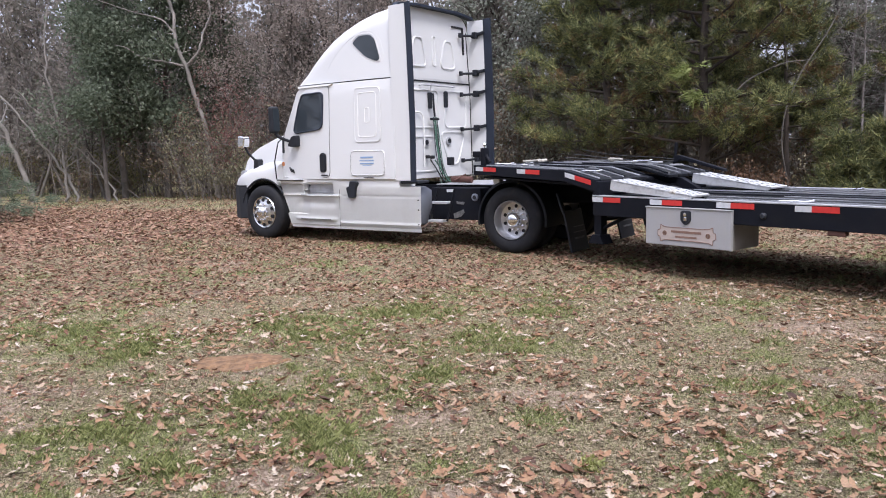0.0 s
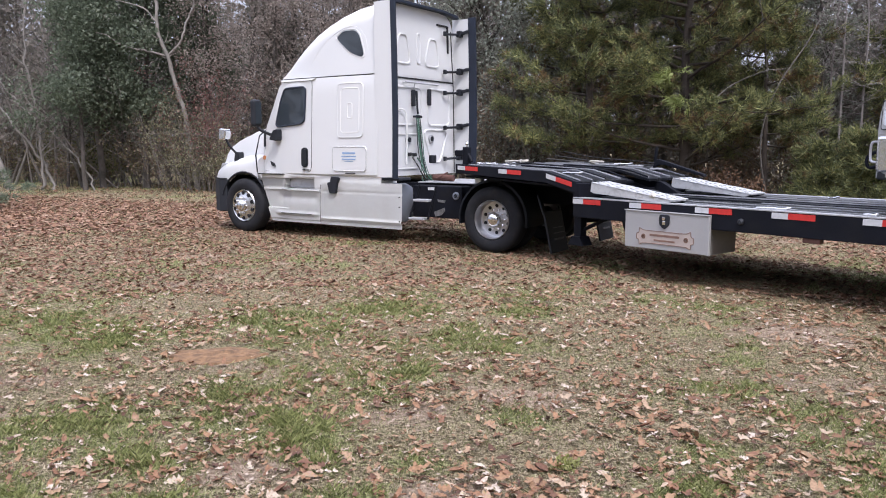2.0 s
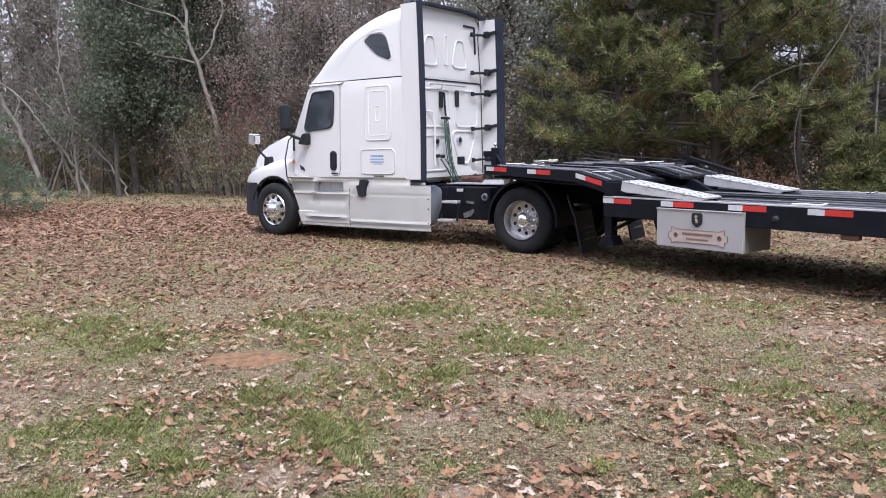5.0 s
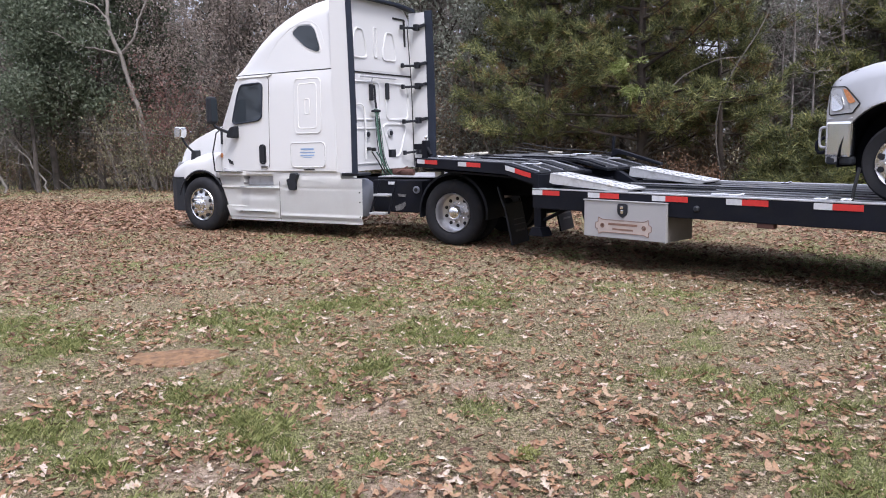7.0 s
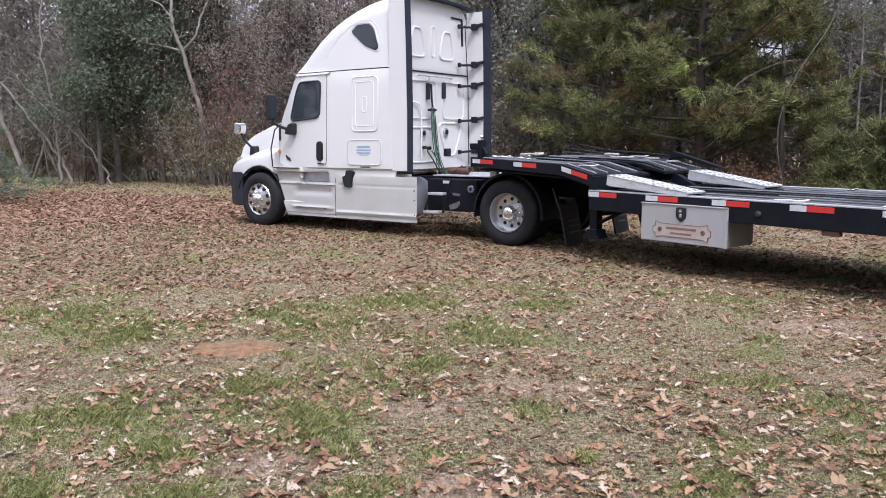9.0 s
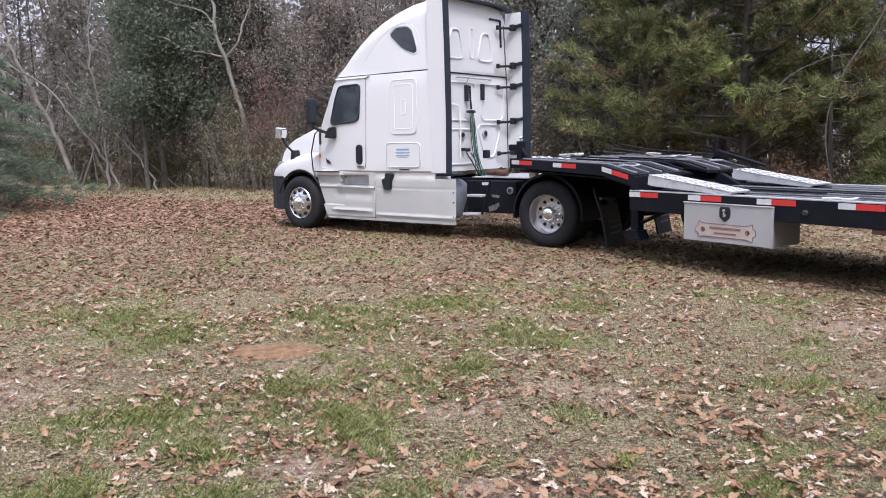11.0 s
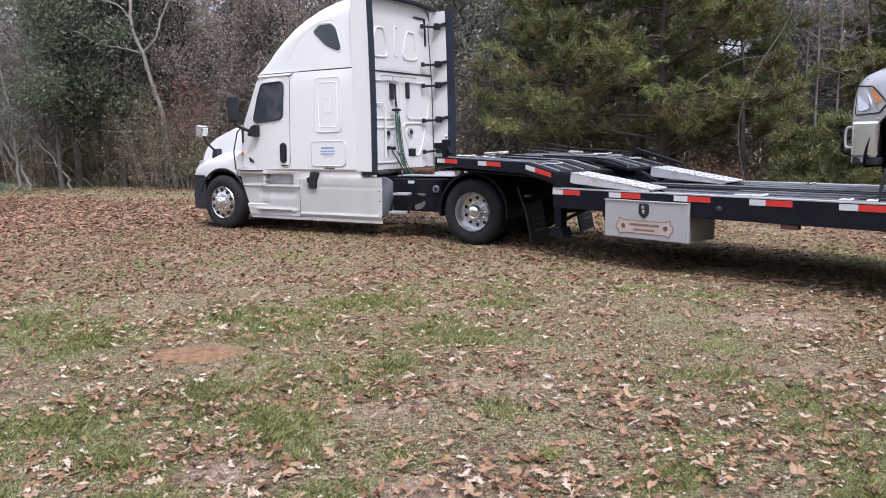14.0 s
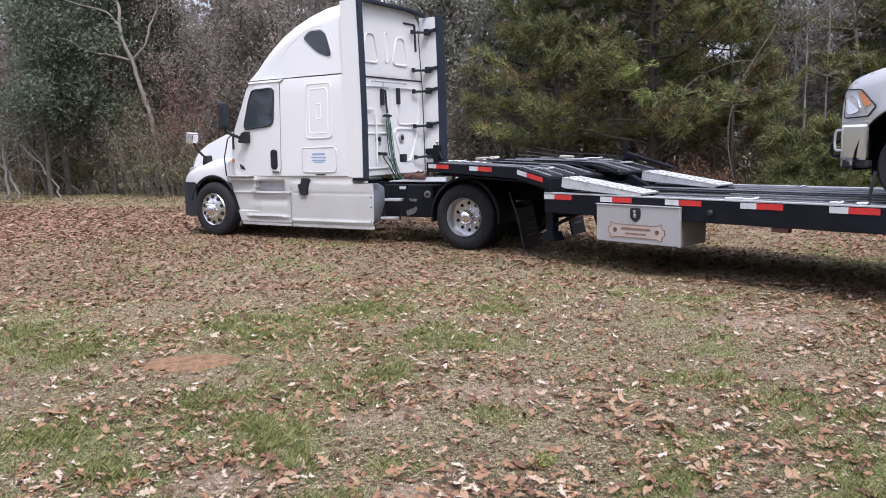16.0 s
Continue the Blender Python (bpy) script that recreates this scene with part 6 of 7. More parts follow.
fm = part("door_mirror", box(-5.0, -4.88, W + 0.12, W + 0.32, 1.98, 2.47, 0.05, seg=3), PLASTIC, truck, "tall black door mirror")
part("mirror_arm", tube([(-4.95, W + 0.2, 2.02), (-4.62, W - 0.1, 1.8)], 0.028, 8), PLASTIC, fm, "", True)


# ---- car-hauler trailer ----
# Its own axes: x to the rear from the step of the deck, y across from the near edge, z up.
TRAILER = Matrix.Translation((1.972, 10.318, 0)) @ Matrix.Rotation(radians(-52.7), 4, "Z")
trailer = thing("car_trailer", TRAILER, "long black step-deck car trailer with red and white reflective tape", "trailer")
TW, LOW, TAIL = 2.59, 0.95, 11.2


def neck_z(x):
    return interp(x, [(-2.4, 1.335), (-0.5, 1.275), (0.06, 1.15)])


for y0 in (0.0, TW - 0.09):
    part("side_rail", box(0.0, TAIL, y0, y0 + 0.09, 0.69, LOW - 0.012, 0.008), BLACK, trailer, "black side rail")
    part("rail_cap", box(0.0, TAIL, y0 - 0.004, y0 + 0.1, LOW - 0.012, LOW + 0.004, 0.003), ALU_DULL, trailer, "worn bright rail edge")
    part("neck_rail", prism([(-2.38, 1.20), (-2.38, neck_z(-2.38)), (-0.5, neck_z(-0.5)), (0.05, neck_z(0.05)), (0.05, 1.0), (-0.5, 1.12)], "y", y0, y0 + 0.09, 0.006), BLACK, trailer, "black rail of the raised neck")
    part("step_post", box(0.0, 0.1, y0 + 0.004, y0 + 0.3, 0.9, 1.13, 0.006), BLACK, trailer)
# lower deck: long steel runs with gaps
for k in range(15):
    pw = (TW - 0.22) / 15
    y0 = 0.11 + k * pw
    drop = 0.05 if k in (6, 7, 8) else (0.022 if k % 2 else 0.0)
    part("deck_plank", box(0.1, TAIL - 0.05, y0, y0 + pw - 0.012, LOW - 0.07 - drop, LOW - 0.004 - drop, 0.008), DECK, trailer)
# pale strips paint in worn edges and the sky's sheen on the planks
for k, (y, x0, x1) in enumerate(((0.13, 0.6, 3.2), (0.29, 1.5, 5.6), (0.62, 0.9, 4.4), (0.95, 2.1, 6.5), (1.62, 0.4, 3.9), (1.95, 1.6, 5.2), (2.27, 0.7, 6.0), (2.43, 2.0, 7.0))):
    part("worn_sheen_streak", box(x0, x1, y, y + 0.012, LOW - 0.012, LOW + 0.001), ALU_DULL, trailer, "bright worn steel edge with painted sheen")
# added sheet, there only to stop light leaking between the planks
part("light_block_sheet", box(0.1, TAIL - 0.05, 0.09, TW - 0.09, 0.812, 0.82), BLACK, trailer, "added black sheet blocking light through the deck gaps")
part("bottom_block", box(3.09, 3.27, 0.01, 0.09, 0.64, 0.69, 0.006), RUST, trailer, "rusty block under the rail")
for k in range(9):
    part("cross_beam", box(0.5 + k * 1.25, 0.6 + k * 1.25, 0.09, TW - 0.09, 0.76, 0.9), BLACK, trailer)
for y in (0.75, TW - 0.83):
    part("main_beam", box(-0.05, TAIL - 0.3, y, y + 0.1, 0.62, 0.9, 0.006), BLACK, trailer, "black main beam")
    part("neck_beam", prism([(-2.3, 1.14), (-2.3, 1.26), (0.1, 1.1), (0.5, 0.9), (0.5, 0.62), (0.1, 0.66), (-0.35, 1.0)], "y", y, y + 0.1, 0.006), BLACK, trailer)
part("neck_pan", prism([(-2.3, 1.14), (-2.3, 1.165), (-0.4, 1.09), (0.02, 0.98), (0.02, 0.955), (-0.42, 1.065)], "y", 0.1, TW - 0.1), BLACK, trailer)
# neck deck: sloping boards, runs raised on both sides
for k in range(10):
    y0 = 0.11 + k * (TW - 0.22) / 10
    dz = -0.09 if k in (4, 5) else 0.0
    x1 = 0.05 if k not in (4, 5) else -0.2
    pts = [(-2.36, neck_z(-2.36) + dz), (-0.5, neck_z(-0.5) + dz), (x1, neck_z(x1) + dz), (x1, neck_z(x1) - 0.04 + dz), (-0.5, neck_z(-0.5) - 0.04 + dz), (-2.36, neck_z(-2.36) - 0.04 + dz)]
    part("neck_plank", prism(pts, "y", y0, y0 + (TW - 0.22) / 10 - 0.015, 0.004), DECK, trailer)
# the same on the neck: worn edges with sheen put in as pale strips
for y in (0.12, 0.36, 0.62, 0.95, 1.6, 1.86, 2.1, TW - 0.13):
    part("bright_edge", prism([(-2.3, neck_z(-2.3)), (-2.3, neck_z(-2.3) + 0.012), (-0.5, neck_z(-0.5) + 0.012), (0.0, neck_z(0) + 0.012), (0.0, neck_z(0)), (-0.5, neck_z(-0.5))], "y", y, y + (0.02 if y in (0.12, 0.95) else 0.009)), ALU_DULL, trailer, "worn bright edge strip with painted sheen")
part("nose_beam", box(-2.42, -2.34, 0.0, TW, 1.19, 1.34, 0.008), BLACK, trailer)
part("step_wall", box(-0.02, 0.0, 0.1, TW - 0.1, 0.75, 1.02), BLACK, trailer)
part("kingpin_plate", box(-2.2, -0.6, 0.9, TW - 0.9, 1.1, 1.145, 0.006), BLACK, trailer)


def tape(x, z0, slope=0.0, parent=None):
    a = part("reflector_tape", prism([(x, z0 - 0.062), (x + 0.178, z0 - 0.062 - slope * 0.178), (x + 0.178, z0 - slope * 0.178), (x, z0)], "y", -0.006, 0.002), WHITETAPE, trailer, "white reflective tape")
    part("red_tape", prism([(x + 0.178, z0 - 0.062 - slope * 0.178), (x + 0.46, z0 - 0.062 - slope * 0.46), (x + 0.46, z0 - slope * 0.46), (x + 0.178, z0 - slope * 0.178)], "y", -0.0065, 0.002), REDTAPE, a, "red reflective tape")


for k in range(12):
    tape(0.0 + k * 0.918, 0.93)
tape(-2.36, 1.315, 0.03)
tape(-1.44, 1.285, 0.03)
tape(-0.49, 1.245, 0.215)

# landing legs
for y in (0.14, TW - 0.26):
    lg = part("landing_leg", box(-0.1, 0.02, y, y + 0.12, 0.34, 0.92, 0.008), BLACK, trailer, "black retracted landing leg")
    part("leg_foot", prism([(-0.17, 0.30), (0.09, 0.30), (0.03, 0.42), (-0.11, 0.42)], "y", y - 0.04, y + 0.16, 0.008), BLACK, lg)
    part("leg_brace", tube([(0.0, y + 0.06, 0.5), (0.7, y + 0.2, 0.85)], 0.025, 8), BLACK, lg)
part("leg_cross_tube", tube([(-0.04, 0.2, 0.62), (-0.04, TW - 0.2, 0.62)], 0.03, 8), BLACK, trailer)
part("spare_tyre", lathe([(0.2, 0.0), (0.36, -0.03), (0.4, 0.05), (0.4, 0.15), (0.36, 0.23), (0.2, 0.2)], (0.32, 1.1, 0.62), 32), RUBBER, trailer, "spare tyre slung under the deck", True)
part("side_light", lathe([(0.035, 0), (0.035, -0.02), (0.02, -0.035), (0, -0.035)], (2.41, 0.0, 0.805), 16), GREYP, trailer, "small round side light", True)
# toolbox under the rail
tb = part("toolbox", box(0.905, 2.03, -0.012, 0.55, 0.395, 0.715, 0.006), BOX_SHADED, trailer, "dull metal toolbox with shade painted on its sides and a pale grey front, hung under the rail")
part("box_flange", box(0.905, 2.03, -0.014, -0.003, 0.70, 0.83, 0.002), BOXM, tb)
part("toolbox_door", box(0.895, 2.045, -0.045, -0.014, 0.40, 0.84, 0.006), BOXM, tb, "pale grey toolbox door with a tan sign plate")
part("door_edge", box(2.03, 2.055, -0.05, -0.004, 0.395, 0.85, 0.004), BOXM, tb)
part("drip_edge", box(0.885, 2.06, -0.056, -0.008, 0.84, 0.852, 0.003), BOXM, tb)
lk = part("paddle_latch", prism(smooth_outline([(1.395, 0.82), (1.535, 0.82), (1.535, 0.70), (1.465, 0.645), (1.395, 0.70)], 0.25, 3), "y", -0.058, -0.04, 0.004), PLASTIC, tb, "black paddle latch")
part("latch_key", lathe([(0.022, 0), (0.022, -0.012), (0, -0.014)], (1.465, -0.058, 0.775), 16), CHROME, lk, "", True)
part("latch_tongue", box(1.445, 1.485, -0.066, -0.05, 0.70, 0.745, 0.006), CHROME, lk)
plate = smooth_outline([(1.07, 0.645), (1.13, 0.618), (1.72, 0.618), (1.78, 0.645), (1.785, 0.585), (1.82, 0.575), (1.82, 0.51), (1.785, 0.5), (1.78, 0.44), (1.72, 0.467), (1.13, 0.467), (1.07, 0.44), (1.065, 0.5), (1.03, 0.51), (1.03, 0.575), (1.065, 0.585)], 0.15, 2)
plate = [(x + 0.045, z) for x, z in plate]
pl = part("sign_plate", prism(plate, "y", -0.05, -0.04), PLATE, tb, "tan scroll-shaped sign plate with brown writing")
part("plate_border", tube([(x, -0.05, z) for x, z in plate + plate[:2]], 0.004, 5, caps=False), COPPER, pl)
part("name_bar", box(1.265, 1.675, -0.053, -0.049, 0.556, 0.582), COPPER, pl)
part("number_bar", box(1.325, 1.615, -0.053, -0.049, 0.5, 0.52), COPPER, pl)
for x in (1.175, 1.765):
    part("gear_mark", lathe([(0.03, 0), (0.03, -0.004), (0.02, -0.005), (0.018, 0), (0.0, 0)], (x, -0.05, 0.545), 12), COPPER, pl)

# rear bogie, out of sight behind the pickup
for x in (8.3, 9.35):
    part("axle", tube([(x, 0.2, 0.4), (x, TW - 0.2, 0.4)], 0.06, 10), BLACK, trailer)
    for y, s in ((0.12, -1), (TW - 0.12, 1)):
        wheel(trailer, (x, y, 0.4), s, "concave", 0.4, 0.24)

# ramps bridging the step
def ramp(y0, y1, x0, z0, x1, z1, label):
    ln = math.hypot(x1 - x0, z1 - z0)
    root = thing("loading_ramp", TRAILER @ Matrix.Translation((x0, y0, z0)) @ Matrix.Rotation(math.atan2(z0 - z1, x1 - x0), 4, "Y"), label, "ramp", "pair of loading ramps")
    w = y1 - y0
    nx = 8
    # the tread, with rows of slots between bars
    step = ln / nx
    for i in range(nx + 1):
        part("rung", box(max(0, i * step - 0.045), min(ln, i * step + 0.045), 0.0, w, -0.02, 0.006, 0.004), RAMPW, root)
    for j in range(4):
        y = j * (w - 0.055) / 3
        part("runner", box(0.0, ln, y, y + 0.055, -0.02, 0.003, 0.004), RAMPW, root)
    for i in range(nx):
        for j in range(3):
            y = 0.07 + j * (w - 0.07) / 3
            part("grip", box(i * step + 0.03, i * step + 0.05, y, y + (w - 0.28) / 3, 0.0, 0.012), RAMPW, root)
    for y in (0.0, w - 0.02):
        side = part("side_plate", prism([(0.0, -0.12), (0.06, -0.13), (ln - 0.05, -0.05), (ln, -0.02), (ln, 0.008), (0.0, 0.008)], "y", y, y + 0.02, 0.004), RAMPW, root, "pale aluminium side plate")
    # black sheet stands in for the shade below the slots
    part("under_shadow_plate", box(0.05, ln - 0.05, 0.03, w - 0.03, -0.05, -0.035), BLACK, root)
    return root


ramp(0.03, 0.38, 0.28, 1.15, 1.49, 0.985, "pale aluminium loading ramp with punched slots on the deck")
ramp(1.84, 2.24, 0.23, 1.155, 1.42, 0.985, "pale aluminium loading ramp with punched slots on the deck")


# loose gear on the deck
def chain_hook(x, y, z, ln, a, label="bright tie-down hook lying on the deck"):
    m = TRAILER @ Matrix.Translation((x, y, z)) @ Matrix.Rotation(radians(a), 4, "Z")
    ob = part("tie_down_hook", tube(curve_pts([(0, 0, 0.015), (ln * 0.4, 0.01, 0.02), (ln * 0.8, 0, 0.018), (ln, 0.03, 0.03), (ln * 0.95, 0.06, 0.03)], 4), 0.011, 6), ALU, None, "", True)
    ob.matrix_world = m
    tagged(ob, label, "hook", "tie-down hooks")


for x, y, z, ln, a in ((3.66, 0.03, LOW, 0.12, 0), (3.9, 0.05, LOW, 0.1, 20), (2.3, 2.2, LOW, 0.12, -30), (5.6, 0.04, LOW, 0.14, 5), (2.55, 0.05, LOW, 0.35, 2), (-0.3, 0.12, 1.24, 0.3, 5), (-1.2, 2.3, 1.31, 0.3, 10), (-2.1, 0.2, 1.33, 0.25, 30), (-1.9, 0.6, 1.33, 0.2, -20)):
    chain_hook(x, y, z, ln, a)


def strap_heap(x, y, z, w, seed, label):
    r = random.Random(seed)
    pts = [(r.uniform(-w, w), r.uniform(-0.07, 0.07), 0.02 + 0.05 * r.random()) for _ in range(9)]
    ob = part("coiled_strap", tube(curve_pts(pts, 4), 0.016, 6), STRAP, None, "", True)
    ob.matrix_world = TRAILER @ Matrix.Translation((x, y, z))
    tagged(ob, label, "strap", "straps on the deck")


strap_heap(1.12, 0.1, LOW + 0.03, 0.17, 1, "crumpled pale webbing strap beside the ramp")
strap_heap(5.35, 0.25, LOW, 0.12, 2, "crumpled pale webbing strap near the pickup's wheel")
strap_heap(-1.3, 2.0, 1.31, 0.2, 3, "pale webbing strap on the neck deck")
strap_heap(-2.0, 0.9, 1.33, 0.25, 4, "bundled straps at the front of the neck")

# ratchet post at the nose
post = thing("ratchet_post", TRAILER @ Matrix.Translation((-2.3, 0.08, 1.33)), "black ratchet post with a bright ball on the trailer's nose", "post")
part("post", box(-0.05, 0.05, 0.0, 0.1, 0.0, 0.27, 0.012), BLACK, post)
part("lever", tube([(0.0, 0.05, 0.2), (0.12, 0.05, 0.05)], 0.025, 8), BLACK, post)
part("arm", box(-0.26, 0.0, 0.02, 0.08, 0.13, 0.22, 0.012), BLACK, post)
part("ball", lathe([(0.0, -0.03), (0.02, -0.022), (0.03, 0.0), (0.02, 0.022), (0.0, 0.03)], (0.0, 0.05, 0.32), 14, "z"), ALU, post, "bright metal ball", True)
part("pin", tube([(0.0, 0.05, 0.26), (0.0, 0.05, 0.31)], 0.01, 6), ALU, post)
# slack cables along the far side of the neck
for k, (z, sag) in enumerate(((1.52, 0.06), (1.45, 0.05), (1.40, 0.03))):
    ob = part("slack_cable", tube(curve_pts([(-2.3, 2.3 - k * 0.2, z), (-1.6, 2.35, z - sag - 0.04), (-0.9, 2.4, z - 0.08 - sag), (-0.3, 2.45, 1.33)], 6), 0.008, 5), BLACKH, None, "", True)
    ob.matrix_world = TRAILER.copy()
    tagged(ob, "slack dark cable along the neck of the trailer", "cable", "cables on the neck")
hump = part("fold_down_frame", prism([(-0.55, 1.27), (-0.5, 1.40), (-0.45, 1.41), (0.35, 1.20), (0.36, 1.16), (-0.4, 1.34)], "y", 2.42, 2.5, 0.006), BLACK, None)
hump.matrix_world = TRAILER.copy()
tagged(hump, "black folded side frame on the trailer's far rail", "frame")
stake = part("stake", prism([(-0.02, 1.25), (0.015, 1.25), (0.055, 1.6), (0.02, 1.6)], "y", 2.45, 2.49, 0.004), BLACK, None)
stake.matrix_world = TRAILER @ Matrix.Translation((-0.55, 0, 0)) 
tagged(stake, "black steel stake on the trailer's far rail", "stake")

# plates, tubes and clutter on the neck deck
for k, (x, y, w, d, a) in enumerate(((-1.15, 2.05, 0.34, 0.16, 6), (-0.7, 2.2, 0.22, 0.12, -8), (-0.35, 2.25, 0.18, 0.1, 12))):
    pb = part("metal_plate", box(-w / 2, w / 2, -d / 2, d / 2, 0.0, 0.025, 0.006), ALU_DULL, None)
    pb.matrix_world = TRAILER @ Matrix.Translation((x, y, neck_z(x) + 0.013)) @ Matrix.Rotation(radians(a), 4, "Z")
    tagged(pb, "dull loose metal plate lying on the neck deck", "plate", "loose plates on the neck")
for k, y in enumerate((0.62, 1.05, 1.55)):
    tb_ = part("deck_tube", tube(curve_pts([(-1.6, y, neck_z(-1.6) + 0.01), (-0.9, y, neck_z(-0.9) + 0.014), (-0.4, y + 0.02, neck_z(-0.4) + 0.018), (0.0, y + 0.02, neck_z(0) + 0.012)], 5), 0.012, 8), BLACK, None, "", True)
    tb_.matrix_world = TRAILER.copy()
    tagged(tb_, "black tube lying along the neck deck", "tube", "tubes on the neck")
for k in range(7):
    strap_x = -2.2 + 0.13 * k
    cl = part("chain_link", lathe([(0.03, -0.012), (0.042, 0.0), (0.03, 0.012), (0.02, 0.0), (0.03, -0.012)], (0, 0, 0.02), 12, "z", False), ALU_DULL, None, "", True)
    cl.matrix_world = TRAILER @ Matrix.Translation((strap_x, 0.3 + 0.05 * math.sin(k * 2.0), neck_z(strap_x) + 0.004))
    tagged(cl, "small steel chain link on the neck deck", "chain", "chain links on the neck")


# ---- pickup on the trailer ----
PICKUP = TRAILER @ Matrix.Translation((4.32, 0.26, LOW - 0.012))
pickup = thing("pickup_truck", PICKUP, "silver crew-cab pickup strapped down on the trailer's deck", "pickup")
PW, HUBZ, PR = 2.0, 0.378, 0.378
# x from the front hub, z from the deck
P_TOP = [(-0.74, 1.13), (-0.71, 1.19), (-0.65, 1.235), (-0.55, 1.27), (-0.3, 1.33), (0.1, 1.375), (0.46, 1.4), (0.6, 1.415), (0.95, 1.675), (1.3, 1.82), (1.55, 1.875), (2.0, 1.9), (2.7, 1.88), (2.95, 1.84), (3.1, 1.42), (3.12, 1.36), (5.0, 1.36)]


def p_bottom(x):
    z = 0.36
    for ax in (0.0, 3.75):
        d = x - ax
        if abs(d) < 0.60:
            z = max(z, HUBZ + math.sqrt(max(0, 0.58 ** 2 - d * d)))
    return z


def p_mirror(pts):
    return pts + [(PW - y, z) for y, z in pts[::-1]]


def p_section(x):
    top = interp(x, P_TOP)
    t = max(0.0, (-0.25 - x) / 0.5)
    e = 0.0 + 0.16 * t * t
    zb = p_bottom(x)
    belt = min(1.32, top - 0.05)
    flare = 0.03 * sum(math.exp(-((x - ax) / 0.5) ** 2) for ax in (0.0, 3.75))
    low = min(0.62, belt - 0.2)
    mid = max(zb + 0.04, low + (belt - low) * 0.45)
    pts = [(e + 0.05, zb), (e + 0.015 - flare, zb + 0.01), (e + 0.01 - flare * 0.8, max(zb + 0.02, low)), (e, mid), (e + 0.02, max(mid + 0.01, belt - 0.12)), (e + 0.06, belt)]
    if 0.55 < x < 3.1:
        h = top - belt
        pts += [(e + 0.07 + 0.1 * h, belt + h * 0.15), (e + 0.07 + 0.32 * h, belt + h * 0.6), (e + 0.07 + 0.44 * h, belt + h * 0.86), (e + 0.07 + 0.56 * h, belt + h * 0.97), (e + 0.07 + 0.75 * h, top - 0.005), (PW / 2, top)]
    else:
        h = max(0.02, top - belt)
        pts += [(e + 0.09, belt + h * 0.4), (e + 0.16, belt + h * 0.75), (e + 0.26, belt + h * 0.9), (e + 0.42, top - 0.012), (e + 0.5, top + (0.018 if x < 0.5 else 0)), (PW / 2, top + (0.045 if x < 0.5 else 0))]
    return p_mirror(pts)


def p_loft(xs, name, material, label):
    bm = bmesh.new()
    rows = [[bm.verts.new((x, y, z)) for y, z in p_section(x)] for x in xs]
    for a, b in zip(rows, rows[1:]):
        for j in range(len(a) - 1):
            bm.faces.new((a[j], a[j + 1], b[j + 1], b[j]))
    bm.faces.new(rows[0])
    bm.faces.new(rows[-1])
    bmesh.ops.remove_doubles(bm, verts=bm.verts[:], dist=1e-5)
    return part(name, bm, material, pickup, label, True)


body = p_loft([-0.74, -0.7, -0.64, -0.58, -0.5, -0.4, -0.3, -0.2, -0.1, 0, 0.1, 0.2, 0.3, 0.4, 0.48, 0.54, 0.575, 0.6, 0.7, 0.8, 0.95, 1.1, 1.3, 1.55, 1.8, 2.1, 2.5, 2.75, 2.95, 3.02, 3.1, 3.14, 3.17, 3.2, 3.25, 3.35, 3.5, 3.65, 3.75, 3.85, 4.0, 4.15, 4.25, 4.3, 4.33, 4.36, 4.6, 5.0], "body", SILVER, "silver painted body")


def p_side(x, z):
    s = p_section(x)
    half = s[:len(s) // 2]
    zs, ys = [q[1] for q in half[1:]], [q[0] for q in half[1:]]
    return float(np.interp(z, zs, ys))


def p_strip(name, pts, material, off, thick=0.01, label="", parent=None):
    bm = bmesh.new()
    out = [bm.verts.new((x, p_side(x, z) - off, z)) for x, z in pts]
    back = [bm.verts.new((x, p_side(x, z) - off + thick, z)) for x, z in pts]
    n = len(pts)
    bm.faces.new(out)
    bm.faces.new(back[::-1])
    for i in range(n):
        bm.faces.new((out[i], out[(i + 1) % n], back[(i + 1) % n], back[i]))
    return part(name, bm, material, parent or pickup, label)


def p_line(name, pts, material, rad, off=0.0, parent=None):
    return part(name, tube([(x, p_side(x, z) - off, z) for x, z in pts], rad, 6), material, parent or body, "", True)


# near-side glass in bands, so that it follows the wall
def p_glass(pts_low, pts_high, name, label):
    bm = bmesh.new()
    n = 8
    rows = [[bm.verts.new((x0 + (x1 - x0) * k / n, p_side(x0 + (x1 - x0) * k / n, z0 + (z1 - z0) * k / n) - 0.006, z0 + (z1 - z0) * k / n)) for k in range(n + 1)] for (x0, z0), (x1, z1) in zip(pts_low, pts_high)]
    for a, b in zip(rows, rows[1:]):
        for k in range(n):
            bm.faces.new((a[k], a[k + 1], b[k + 1], b[k]))
    return part(name, bm, GLASS, pickup, label, True)


fx = np.linspace(0.82, 1.62, 9)
p_glass([(x, 1.335 + 0.02 * (x - 0.8)) for x in fx], [(max(x, 0.86), min(1.8, max(1.36, interp(x, P_TOP) - 0.085))) for x in fx], "front_window", "tinted front door window")
rx_ = np.linspace(1.76, 2.8, 9)
p_glass([(x, 1.36) for x in rx_], [(x, min(1.81, interp(x, P_TOP) - 0.085)) for x in rx_], "rear_window", "tinted rear door window")
p_line("door_gap", [(0.575, 1.3), (0.55, 1.12), (0.545, 0.9), (0.56, 0.7), (0.6, 0.52), (0.64, 0.46)], SEAM, 0.005)
p_line("door_gap", [(1.69, 1.85), (1.69, 1.4), (1.69, 0.9), (1.7, 0.5)], SEAM, 0.005)
